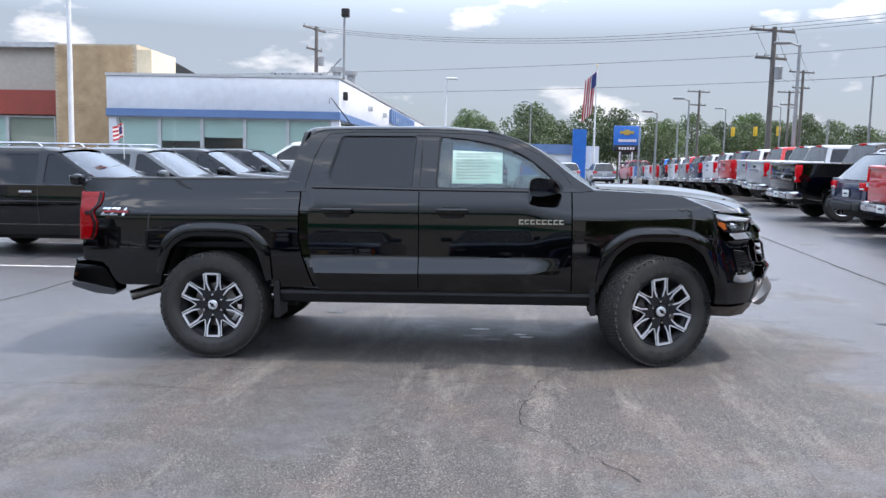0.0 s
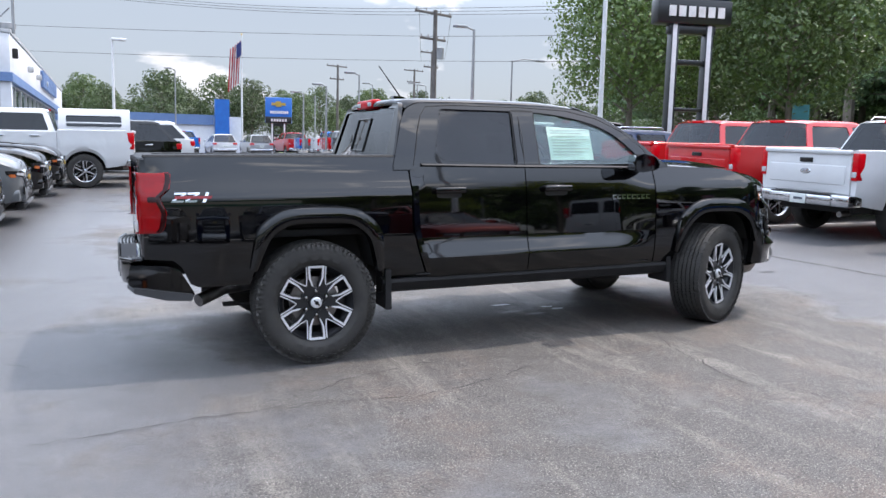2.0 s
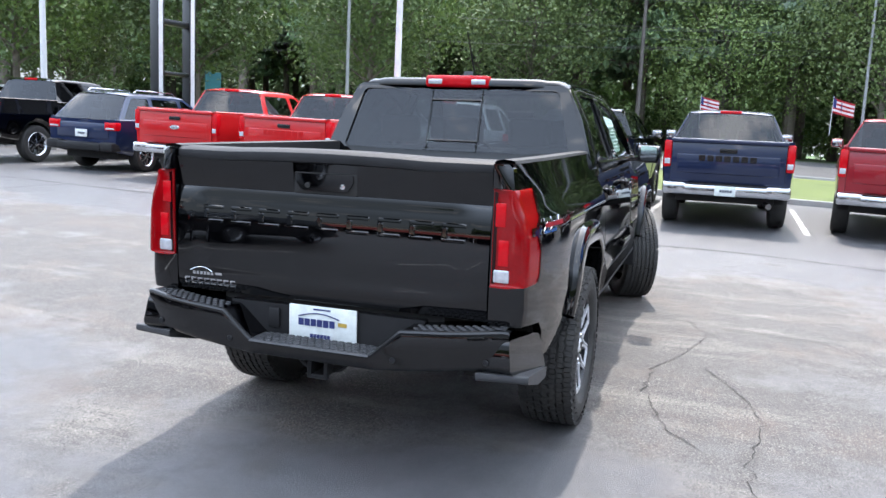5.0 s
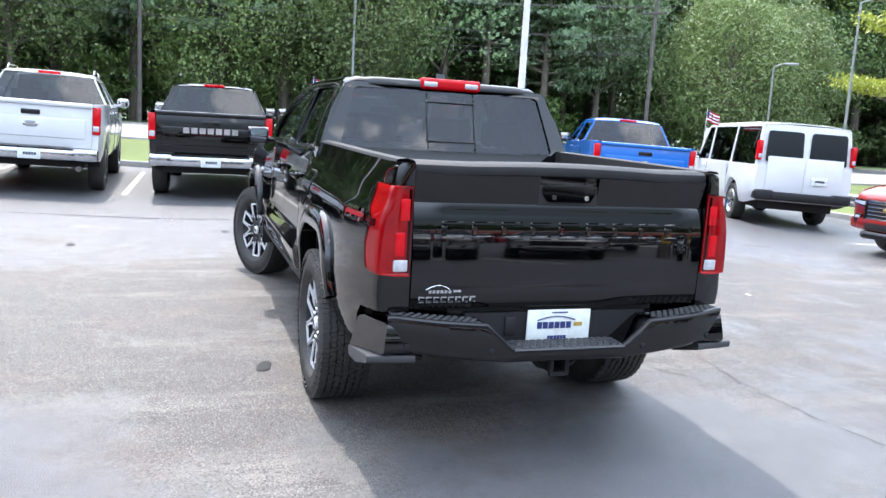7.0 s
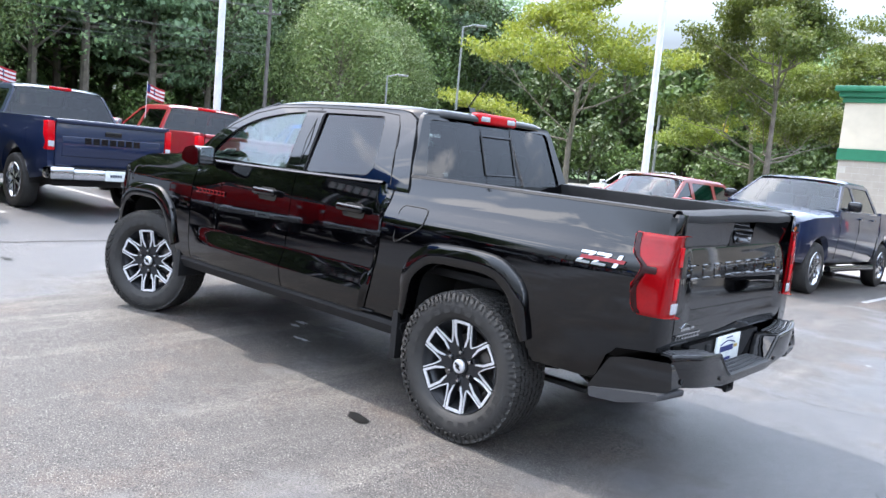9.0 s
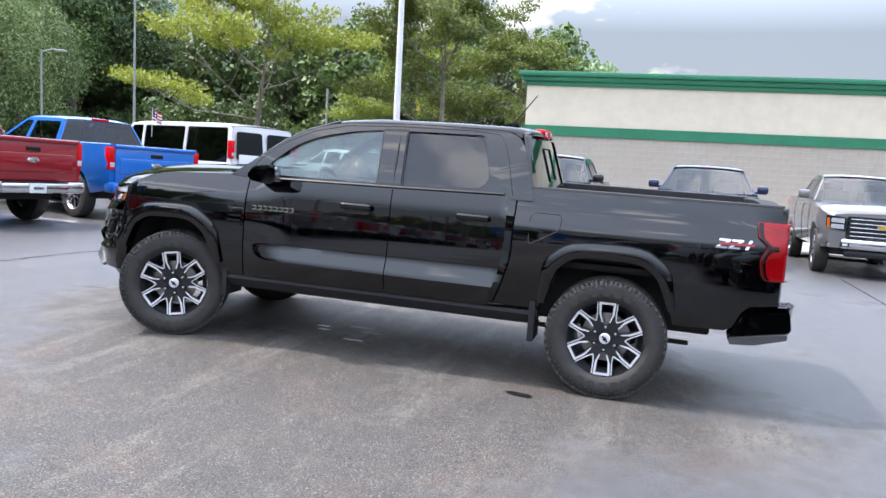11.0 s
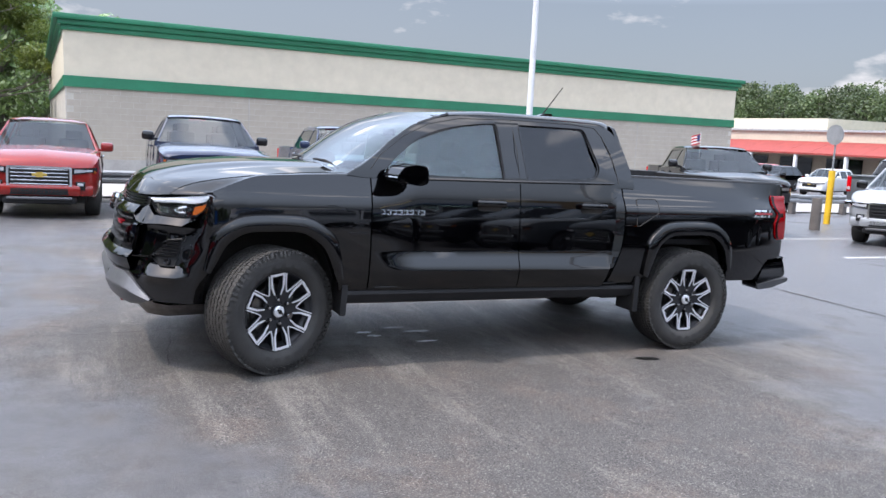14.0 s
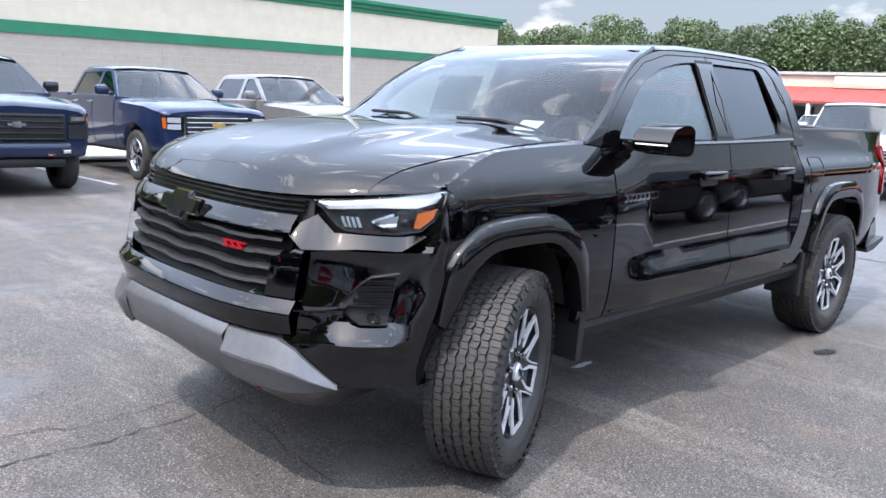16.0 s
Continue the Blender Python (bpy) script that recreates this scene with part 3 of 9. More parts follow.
def half_sections(P, stations=None):
    """Body stations from tail to nose; each is a half section from the sill to the middle line."""
    f, b, half, sill, r = P["front"], P["rear"], P["half"], P["sill"], P["r"]
    ra = r * 1.17
    kind = P["kind"]
    xs = set(np.linspace(b, f, 30).round(3).tolist()) | {round(f - a, 3) for a, _ in NOSE[kind]} | {round(f - 0.02, 3)}
    for ax in P["axles"]:
        xs |= {round(ax + ra * math.cos(math.pi * k / 14), 3) for k in range(15)}
    cow = P["hood"][0][0]
    cuts = [cow] + ([P["bed"]] if P["bed"] else [])
    xs = sorted(x for x in xs if all(abs(x - c) > 0.03 for c in cuts))
    out = []
    for x in sorted(xs + [c - 0.001 for c in cuts] + [c + 0.001 for c in cuts]):
        zb = sill + 0.10 * max(0.0, (b + 0.55 - x) / 0.55) + 0.05 * max(0.0, (x - f + 0.5) / 0.5)
        for ax in P["axles"]:
            d = ra * ra - (x - ax) ** 2
            if d > 0:
                zb = max(zb, r + math.sqrt(d))
        w = half
        w *= curve(f - x, NOSE[kind])
        s = max(0.0, ((b + 0.45) - x) / 0.45)
        w *= 1 - 0.05 * s ** 2
        if P["bed"] and x < P["bed"]:
            top = P["rail"]
            inner = [(w - 0.015, top), (w - 0.03, top + 0.012), (w - 0.09, top), (w - 0.10, top - 0.45), (0, top - 0.45)]
        elif x > cow:
            top = curve(x, P["hood"]) - 0.07 + curve(f - x, BROW[kind])
            inner = [(w - 0.015, top), (w - 0.07, top + 0.045), (w - 0.26, top + 0.075), (w * 0.45, top + 0.085), (0, top + 0.105)]
        else:
            top = P["belt"]
            inner = [(w - 0.02, top), (w - 0.04, top + 0.01), (w - 0.10, top), (w * 0.4, top - 0.02), (0, top - 0.02)]
        sec = [(w - 0.07, zb)]
        for k in range(1, 7):
            z = lerp(zb, top, k / 7)
            mid = lerp(sill, top, 0.62)
            sec.append((w - 0.05 * max(0, (mid - z) / (mid - sill)) ** 2 - 0.025 * max(0, (z - mid) / (top - mid)) ** 2 + 0.012 * math.exp(-((z - mid) / 0.05) ** 2), z))
        out.append((x, sec + inner))
    return out


def loft_body(bm, secs):
    rows = []
    for x, sec in secs:
        rows.append([(x, y, z) for y, z in sec] + [(x, -y, z) for y, z in sec[-2::-1]])
    vs = grid(bm, rows)
    bm.faces.new(vs[0]), bm.faces.new(vs[-1])


def greenhouse(root, P, material, glass_side="tinted_glass", glass_front="clear_glass"):
    """Roof, pillars and panes over the belt line."""
    belt, roof = P["belt"] - 0.01, P["roof"]
    wb, wr = P["half"] - 0.05, P["roofhalf"]
    (wx0, wx1), (rx0, rx1) = P["ws"], P["rw"]
    top = roof - 0.07

    def side(sign):
        return lambda u, v, d: Vector((u, sign * (lerp(wb, wr, (v - belt) / (top - belt)) - d), v))

    outer = rounded([(wx0, belt), (wx1 + 0.03, top), (rx1, top), (rx0, belt)], [0.0, 0.12, 0.08, 0.0])
    lo, hi = belt + 0.035, top - 0.045
    fx = lambda z: lerp(wx0, wx1, (z - belt) / (top - belt)) - 0.10
    bx = lambda z: lerp(rx0, rx1, (z - belt) / (top - belt)) + 0.13
    edges = [None] + list(P["pillars"]) + [None]
    panes = []
    for i in range(len(edges) - 1):
        a = edges[i][1] if edges[i] else None
        c = edges[i + 1][0] if edges[i + 1] else None
        panes.append(rounded([(a if a is not None else fx(lo), lo), (a if a is not None else fx(hi), hi), (c if c is not None else bx(hi), hi), (c if c is not None else bx(lo), lo)], 0.05, 3))
    bm = bmesh.new()
    for s in (1, -1):
        holed(bm, outer, panes, side(s), 0.03)
    # roof skin with rounded edges
    n = 12
    rows = []
    for i in range(n + 1):
        x = lerp(rx1 - 0.02, wx1 + 0.06, i / n)
        drop = 0.05 * max(0, 1 - i / 1.6) ** 2 + 0.05 * max(0, 1 - (n - i) / 2.2) ** 2
        row = []
        for y, z in ((wr, top), (wr - 0.012, top + 0.03), (wr - 0.05, roof - 0.015), (wr * 0.6, roof + 0.005), (0, roof + 0.015), (-wr * 0.6, roof + 0.005), (-wr + 0.05, roof - 0.015), (-wr + 0.012, top + 0.03), (-wr, top)):
            row.append((x, y, max(top, z - drop)))
        rows.append(row)
    grid(bm, rows)
    part("cab_frame", bm, material, root)
    for s in (1, -1):
        for p in panes:
            bm = bmesh.new()
            at = side(s)
            prism(bm, p, 0.012, 0.017, at)
            part("window", bm, glass_side if p is not panes[0] else P.get("front_pane", glass_side), root)
    for x0, x1, nm, gl in ((wx0, wx1, "windscreen", glass_front), (rx0, rx1, "rear_panel" if P["kind"] == "van" else "rear_window", material if P["kind"] == "van" else glass_side)):
        bm = bmesh.new()
        bow = 0.10 if nm == "windscreen" else 0.03
        sgn = 1 if nm == "windscreen" else -1
        rows = []
        for k in range(5):
            z = lerp(belt + 0.0, top + 0.01, k / 4)
            w = lerp(wb, wr, (z - belt) / (top - belt)) - 0.035
            rows.append([(lerp(x0, x1, k / 4) + sgn * bow * (1 - (j / 4) ** 2) * (1 - 0.4 * k / 4), w * j / 4, z) for j in range(-4, 5)])
        grid(bm, rows)
        pane = part(nm, bm, gl, root)
    return belt


def seats(root, P, count=2):
    for i in range(count):
        x = lerp(P["ws"][1] - 0.25, P["rw"][1] + 0.35, i / max(1, count - 1))
        for y in (-0.4, 0.4):
            bm = bmesh.new()
            box(bm, (x, y, P["belt"] - 0.05), (0.14, 0.5, 0.55), 0.05)
            box(bm, (x - 0.04, y, P["belt"] + 0.30), (0.10, 0.26, 0.18), 0.04)
            part("seat", bm, "seat", root)


def letters_bar(bm, u0, v0, widths, height, at, gap=0.25, d0=0.0, d1=0.004):
    """A row of plain bars as long as a word."""
    u = u0
    for w in widths:
        prism(bm, [(u, v0), (u + w, v0), (u + w, v0 + height), (u, v0 + height)], d0, d1, at)
        u += w * (1 + gap)
    return u


def vehicle(name, kind, paint_name, label, category, m, tail="chrome", face="chrome", spokes=6, bright=True, tall_lamps=True, cap=False, group="parked vehicles", lettering=None, rails=False, plain=False):
    P = dict(KINDS[kind], kind=kind)
    sport = face == "sport"
    face = "black" if sport else face
    root = thing(name, m, label, category, group)
    pm = M[paint_name]
    f, b, half, r = P["front"], P["rear"], P["half"], P["r"]
    bm = bmesh.new()
    loft_body(bm, half_sections(P))
    part("body", bm, pm, root)
    bm = bmesh.new()
    box(bm, ((f + b) / 2, 0, P["sill"] + 0.02), (f - b - 0.5, half * 1.5, 0.20), 0.03)
    for ax in P["axles"]:
        tube(bm, (ax, -half * 0.8, r), (ax, half * 0.8, r), 0.06)
    part("chassis", bm, "under", root)
    for ax in P["axles"]:
        for s in (1, -1):
            bm = bmesh.new()
            ra = r * 1.16
            rows = [[(ax + ra * math.cos(a), s * y, r + ra * math.sin(a)) for a in (math.pi * k / 12 for k in range(13))] for y in (half - 0.075, half - 0.42)]
            grid(bm, rows)
            part("wheel_arch", bm, "under", root)
            add_wheel(root, ax, s * (half - 0.145), r, spokes, bright)
    greenhouse(root, P, pm, glass_front="screen_glass" if face else "tinted_glass")
    if not plain:
        seats(root, P)
    # tail end
    bx = b
    zt = P["rail"] if P["bed"] else P["belt"]
    bm = bmesh.new()
    if kind == "pickup":
        box(bm, (bx - 0.012, 0, 1.07), (0.05, half * 1.70, 0.66), 0.02)
        box(bm, (bx - 0.035, 0, zt - 0.03), (0.09, half * 1.72, 0.07), 0.025)
        gate = part("tailgate", bm, pm, root)
        if not plain:
            bm = bmesh.new()
            box(bm, (bx - 0.034, 0, 1.03), (0.030, half * 1.52, 0.30), 0.014, segments=3)
            part("gate_panel", bm, pm, gate)
        bm = bmesh.new()
        box(bm, (bx - 0.045, 0, 1.25), (0.02, 0.26, 0.075), 0.01)
        part("tailgate_handle", bm, "gloss_plastic", root)
        lamp = (0.115, 0.42, 1.17)
    elif kind == "van":
        bm.free()
        for s in (1, -1):
            bm = bmesh.new()
            box(bm, (bx - 0.01, s * half * 0.378, 1.02), (0.03, half * 0.745, 0.80), 0.02)
            part("rear_door", bm, pm, root)
        lamp = (0.09, 0.40, 1.52)
    else:
        box(bm, (bx + 0.02, 0, 0.86), (0.08, half * 1.5, 0.34), 0.04)
        part("hatch", bm, pm, root)
        lamp = (0.30, 0.17, 0.97)
    for s in (1, -1):
        bm = bmesh.new()
        w, h, z = lamp
        box(bm, (bx + 0.05, s * (half * 0.955 - w / 2 + 0.012), z), (0.16, w, h), 0.02)
        lampob = part("tail_lamp", bm, "red_lens", root)
        bm = bmesh.new()
        box(bm, (bx - 0.033, s * (half * 0.955 - w / 2 + 0.01), z - h * 0.28), (0.012, w * 0.75, h * 0.2), 0.004)
        part("reversing_lens", bm, "clear_lens", lampob)
    bm = bmesh.new()
    zb = 0.60 if kind != "suv" else 0.50
    box(bm, (bx - 0.06, 0, zb + 0.03), (0.20, half * 1.25, 0.17), 0.04)
    for s in (1, -1):
        box(bm, (bx + 0.02, s * half * 0.76, zb + 0.04), (0.32, half * 0.38, 0.20), 0.05)
    bump = part("rear_bumper", bm, "chrome" if tail == "chrome" else ("plastic" if tail == "plastic" else pm), root, "chrome rear bumper" if tail == "chrome" else "")
    if kind == "pickup":
        bm = bmesh.new()
        box(bm, (bx - 0.07, 0, zb + 0.118), (0.16, half * 1.2, 0.012), 0.003)
        part("step_pad", bm, "plastic", bump)
        bm = bmesh.new()
        tube(bm, (bx + 0.3, -half * 0.62, 0.44), (bx + 0.02, -half * 0.66, 0.42), 0.045, 0.045, 14)
        part("exhaust", bm, "steel", root)
    bm = bmesh.new()
    zp = {"pickup": zb + 0.03, "van": 0.98, "suv": 0.80}[kind]
    box(bm, (bx - (0.165 if kind == "pickup" else 0.05), 0.0 if kind != "van" else -0.3, zp), (0.012, 0.31, 0.155), 0.004)
    plate = part("plate", bm, "white_sheet", root, "white dealer plate")
    bm = bmesh.new()
    letters_bar(bm, -0.10, zp - 0.02, (0.03,) * 5, 0.04, lambda u, v, d: Vector((bx - (0.172 if kind == "pickup" else 0.057) - d, u + (0 if kind != "van" else -0.3), v)))
    part("plate_print", bm, "ink", plate)
    # front end
    zh = curve(f, P["hood"]) - 0.07 + BROW[kind][1][1] * 0.8
    bm = bmesh.new()
    gw = half * (1.22 if sport else 1.15 if kind == "pickup" else 0.98)
    gh = {"pickup": 0.36, "van": 0.30, "suv": 0.30}[kind]
    box(bm, (f + 0.005, 0, zh - gh / 2 - 0.02), (0.06, gw, gh), 0.03)
    grille = part("grille", bm, "plastic", root, "black mesh grille")
    for k in range(2 if plain else 5):
        bm = bmesh.new()
        box(bm, (f + 0.042, 0, zh - 0.05 - k * (gh - 0.06) / 4), (0.02, gw * 0.94, 0.02), 0.005)
        part("grille_bar", bm, "chrome" if face == "chrome" else "gloss_plastic", grille)
    bm = bmesh.new()
    prism(bm, rounded([(-0.11, -0.02), (-0.05, -0.02), (-0.05, -0.04), (0.05, -0.04), (0.05, -0.02), (0.11, -0.02), (0.11, 0.02), (0.05, 0.02), (0.05, 0.04), (-0.05, 0.04), (-0.05, 0.02), (-0.11, 0.02)], 0.004, 2),
          0.0, 0.02, lambda u, v, d: Vector((f + 0.05 + d, u, zh - gh * 0.45 + v)))
    part("emblem", bm, "alloy" if sport else "gold" if face == "chrome" else "gloss_plastic", grille)
    if (face == "chrome" or kind == "suv") and not plain:
        bm = bmesh.new()
        holed(bm, rounded([(-gw / 2 - 0.03, zh - gh - 0.05), (gw / 2 + 0.03, zh - gh - 0.05), (gw / 2 + 0.03, zh), (-gw / 2 - 0.03, zh)], 0.04, 3), [rounded([(-gw / 2 + 0.005, zh - gh - 0.015), (gw / 2 - 0.005, zh - gh - 0.015), (gw / 2 - 0.005, zh - 0.03), (-gw / 2 + 0.005, zh - 0.03)], 0.03, 3)],
              lambda u, v, d: Vector((f + 0.052 - d, u, v)), 0.05)
        part("grille_surround", bm, "chrome", grille, "chrome grille surround")
    for s in (1, -1):
        y0, y1 = gw / 2 + 0.035, half * (0.935 if kind == "suv" else 0.925)
        hl = 0.11 if sport else 0.24 if kind == "pickup" else 0.11
        drop = 0.03 if kind == "pickup" else 0.015
        bm = bmesh.new()
        us = [lerp(y0, y1, k / 6) for k in range(7)]
        tip = 0.45 if kind == "suv" else 0.80
        pts = [(u, zh - drop - hl * lerp(1.0, tip, k / 6)) for k, u in enumerate(us)] + [(u, zh - drop * (1 - k / 6)) for k, u in reversed(list(enumerate(us)))]
        prism(bm, [(u * s, v) for u, v in pts], -0.10, 0.018, lambda u, v, d: Vector((f + d + nose_back(kind, abs(u) / half), u, v)))
        lampob = part("headlamp", bm, "lamp_dark", root, "headlamp in a dark housing")
        n_ = 2 if kind == "pickup" and not sport else 1
        for k in range(n_):
            z1 = zh - drop - 0.02 - (hl - 0.03) * k / n_
            z0 = z1 - (hl - 0.05) / n_ + (0.01 if n_ == 2 else 0)
            bm = bmesh.new()
            ul = [lerp(y0 + 0.03, y1 - 0.07, k2 / 4) for k2 in range(5)]
            pts = [(u, z0 + (0.03 if kind == "suv" else 0.01) * k2 / 4) for k2, u in enumerate(ul)] + [(u, z1) for u in reversed(ul)]
            prism(bm, [(u * s, v) for u, v in pts], 0.0, 0.024, lambda u, v, d: Vector((f + d + nose_back(kind, abs(u) / half), u, v)))
            part("lamp_lens", bm, "steel" if sport else "clear_lens", lampob, "smoked lamp lens" if sport else "clear lamp lens")
        if sport:
            # black intake under the slim lamp, red hook in the bumper
            bm = bmesh.new()
            pts = [(u, zh - drop - hl - 0.015) for u in us] + [(u, zh - gh + 0.01) for u in reversed(us)]
            prism(bm, [(u * s, v) for u, v in pts], -0.06, 0.012, lambda u, v, d: Vector((f + d + nose_back(kind, abs(u) / half), u, v)))
            part("side_intake", bm, "plastic", root)
            bm = bmesh.new()
            box(bm, (f + 0.062, s * half * 0.40, 0.555), (0.03, 0.11, 0.055), 0.012)
            hook = part("hook_pocket", bm, "plastic", root)
            bm = bmesh.new()
            run(bm, [(f + 0.07, s * half * 0.40 - 0.035, 0.555), (f + 0.10, s * half * 0.40, 0.553), (f + 0.07, s * half * 0.40 + 0.035, 0.555)], 0.011, 6)
            part("tow_hook", bm, "badge_red", hook, "red tow hook")
            bm = bmesh.new()
            tube(bm, (P["axles"][0] - 0.62, s * (half - 0.03), 0.40), (P["axles"][1] + 0.62, s * (half - 0.03), 0.40), 0.055, n=12)
            part("running_board", bm, "gloss_plastic", root)
        if plain:
            continue
        bm = bmesh.new()
        pts = rounded([(y1 - 0.055, zh - drop - hl * 0.80), (y1 - 0.015, zh - drop - hl * 0.78), (y1 - 0.008, zh - 0.05), (y1 - 0.045, zh - 0.05)], 0.01, 2)
        prism(bm, [(u * s, v) for u, v in pts], 0.0, 0.024, lambda u, v, d: Vector((f + d + nose_back(kind, abs(u) / half), u, v)))
        part("amber_marker", bm, "amber_lens", lampob)
        bm = bmesh.new()
        box(bm, (f + (0.055 if kind == "pickup" else 0.03), s * half * (0.60 if kind != "suv" else 0.66), (0.60 if kind != "suv" else 0.56)), (0.03, 0.15, 0.075 if kind == "pickup" else 0.14), 0.015)
        pod = part("fog_pod", bm, "gloss_plastic", root)
        bm = bmesh.new()
        box(bm, (f + (0.072 if kind == "pickup" else 0.047), s * half * (0.60 if kind != "suv" else 0.66), (0.60 if kind != "suv" else 0.58)), (0.012, 0.09, 0.045), 0.01)
        part("fog_lens", bm, "clear_lens", pod)
    if kind == "suv" and not plain:
        bm = bmesh.new()
        box(bm, (f + 0.045, 0, 0.46), (0.03, half * 0.95, 0.12), 0.03)
        part("lower_grille", bm, "plastic", root)
        bm = bmesh.new()
        box(bm, (f + 0.02, 0, 0.345), (0.10, half * 1.05, 0.05), 0.02)
        part("skid_trim", bm, "skid", root)
    bm = bmesh.new()
    zf = 0.62 if kind != "suv" else 0.48
    box(bm, (f - 0.02, 0, zf), (0.16, half * 1.35, 0.20), 0.05)
    for s in (1, -1):
        box(bm, (f - 0.22, s * half * 0.76, zf), (0.42, half * 0.26, 0.20), 0.06)
    part("front_bumper", bm, "chrome" if face == "chrome" and kind != "suv" else ("plastic" if kind == "pickup" and not sport else pm), root)
    bm = bmesh.new()
    box(bm, (f - 0.05, 0, zf - 0.17), (0.14, half * 1.2, 0.12), 0.04)
    part("air_dam", bm, "plastic", root)
    for s in (1, -1):
        bm = bmesh.new()
        x = P["ws"][0] - 0.38
        box(bm, (x, s * (half + 0.09), P["belt"] + 0.10), (0.16, 0.22, 0.17), 0.05)
        box(bm, (x + 0.02, s * (half - 0.03), P["belt"] + 0.04), (0.08, 0.12, 0.05), 0.01)
        mir = part("mirror", bm, pm if face != "black" else "gloss_plastic", root)
        bm = bmesh.new()
        box(bm, (x - 0.084, s * (half + 0.09), P["belt"] + 0.10), (0.006, 0.17, 0.12), 0.002)
        part("mirror_glass", bm, "chrome", mir)
        if plain:
            continue
        for k, (xh, zz) in enumerate(((P["ws"][1] - 0.38, P["belt"] - 0.10), (P["rw"][1] + 0.30, P["belt"] - 0.10)) if kind != "van" else ((0.9, 1.08), )):
            bm = bmesh.new()
            box(bm, (xh, s * (half + 0.008), zz), (0.22, 0.035, 0.035), 0.012)
            part("door_handle", bm, "chrome" if face == "chrome" else pm, root)
        for xs_ in ([P["ws"][0] - 0.10, (P["pillars"][0][0] + P["pillars"][0][1]) / 2] + ([P["bed"] + 0.015] if P["bed"] else [-1.05])):
            bm = bmesh.new()
            sill, top = P["sill"], P["belt"]
            mid = lerp(sill, top, 0.62)
            pts = []
            for k in range(9):
                z = lerp(sill + 0.07, top - 0.02, k / 8)
                pts.append((xs_, s * (half - 0.05 * max(0, (mid - z) / (mid - sill)) ** 2 - 0.025 * max(0, (z - mid) / (top - mid)) ** 2 + 0.012 * math.exp(-((z - mid) / 0.05) ** 2)), z))
            run(bm, pts, 0.005, 4)
            part("door_gap", bm, "under", root)
    if kind == "pickup":
        bm = bmesh.new()
        box(bm, (P["rw"][1] - 0.01, 0, P["roof"] - 0.03), (0.05, 0.36, 0.05), 0.012)
        part("third_brake_lamp", bm, "red_lens", root)
        if lettering:
            bm = bmesh.new()
            letters_bar(bm, -0.42, 1.08, (0.095,) * 7, 0.09, lambda u, v, d: Vector((bx - 0.050 - d, u, v)), 0.33)
            part("tailgate_lettering", bm, lettering, root)
        else:
            bm = bmesh.new()
            lathe(bm, [(0.001, 0.012), (0.075, 0.008), (0.085, 0.0)], 20, "y", (0, 0, 0))
            bmesh.ops.transform(bm, matrix=Matrix.Translation((bx - 0.049, 0, 1.07)) @ Matrix.Rotation(radians(90), 4, "Z") @ Matrix.Diagonal((1.3, 1, 0.55, 1)), verts=bm.verts)
            part("tailgate_emblem", bm, "chrome", root)
    if kind == "van":
        for y in (-0.43, 0.43):
            bm = bmesh.new()
            prism(bm, rounded([(y - 0.37, 1.30), (y + 0.37, 1.30), (y + 0.35, 1.93), (y - 0.35, 1.93)], 0.07), 0.0, 0.02, lambda u, v, d: Vector((bx + 0.02 + 0.10 * (v - 1.2) - 0.03 - d, u, v)))
            part("door_window", bm, "tinted_glass", root)
    if cap:
        bm = bmesh.new()
        rows = []
        for x in (P["bed"] - 0.03, (P["bed"] + b) / 2, b + 0.05):
            rows.append([(x, y, z) for y, z in ((0.95, 1.43), (0.93, 1.60), (0.80, 1.88), (0.70, 1.93), (0, 1.96), (-0.70, 1.93), (-0.80, 1.88), (-0.93, 1.60), (-0.95, 1.43))])
        vs = grid(bm, rows)
        bm.faces.new(vs[0]), bm.faces.new(vs[-1])
        shell = part("bed_cap", bm, pm, root)
        for s in (1, -1):
            bm = bmesh.new()
            prism(bm, rounded([(P["bed"] - 0.2, 1.52), (b + 0.25, 1.52), (b + 0.25, 1.78), (P["bed"] - 0.2, 1.78)], 0.05), 0.0, 0.012,
                  lambda u, v, d: Vector((u, s * (lerp(0.945, 0.85, (v - 1.52) / 0.26) + d), v)))
            part("cap_window", bm, "tinted_glass", shell)
    if rails:
        for s in (1, -1):
            bm = bmesh.new()
            x0, x1 = P["ws"][1] - 0.25, P["rw"][1] + 0.25
            run(bm, [(x0, s * (P["roofhalf"] - 0.04), P["roof"]), (x0 - 0.08, s * (P["roofhalf"] - 0.04), P["roof"] + 0.06), (x1 + 0.08, s * (P["roofhalf"] - 0.04), P["roof"] + 0.06), (x1, s * (P["roofhalf"] - 0.04), P["roof"])], 0.015)
            part("roof_rail", bm, "chrome" if face == "chrome" else "plastic", root)
    return root


def tail_at(x, y, yaw, kind):
    """The lot pose of a vehicle whose tail stands at (x, y)."""
    d = -KINDS[kind]["rear"]
    return on_lot(x + d * math.cos(radians(yaw)), y + d * math.sin(radians(yaw)), yaw)


def nose_at(x, y, yaw, kind):
    d = KINDS[kind]["front"]
    return on_lot(x - d * math.cos(radians(yaw)), y - d * math.sin(radians(yaw)), yaw)


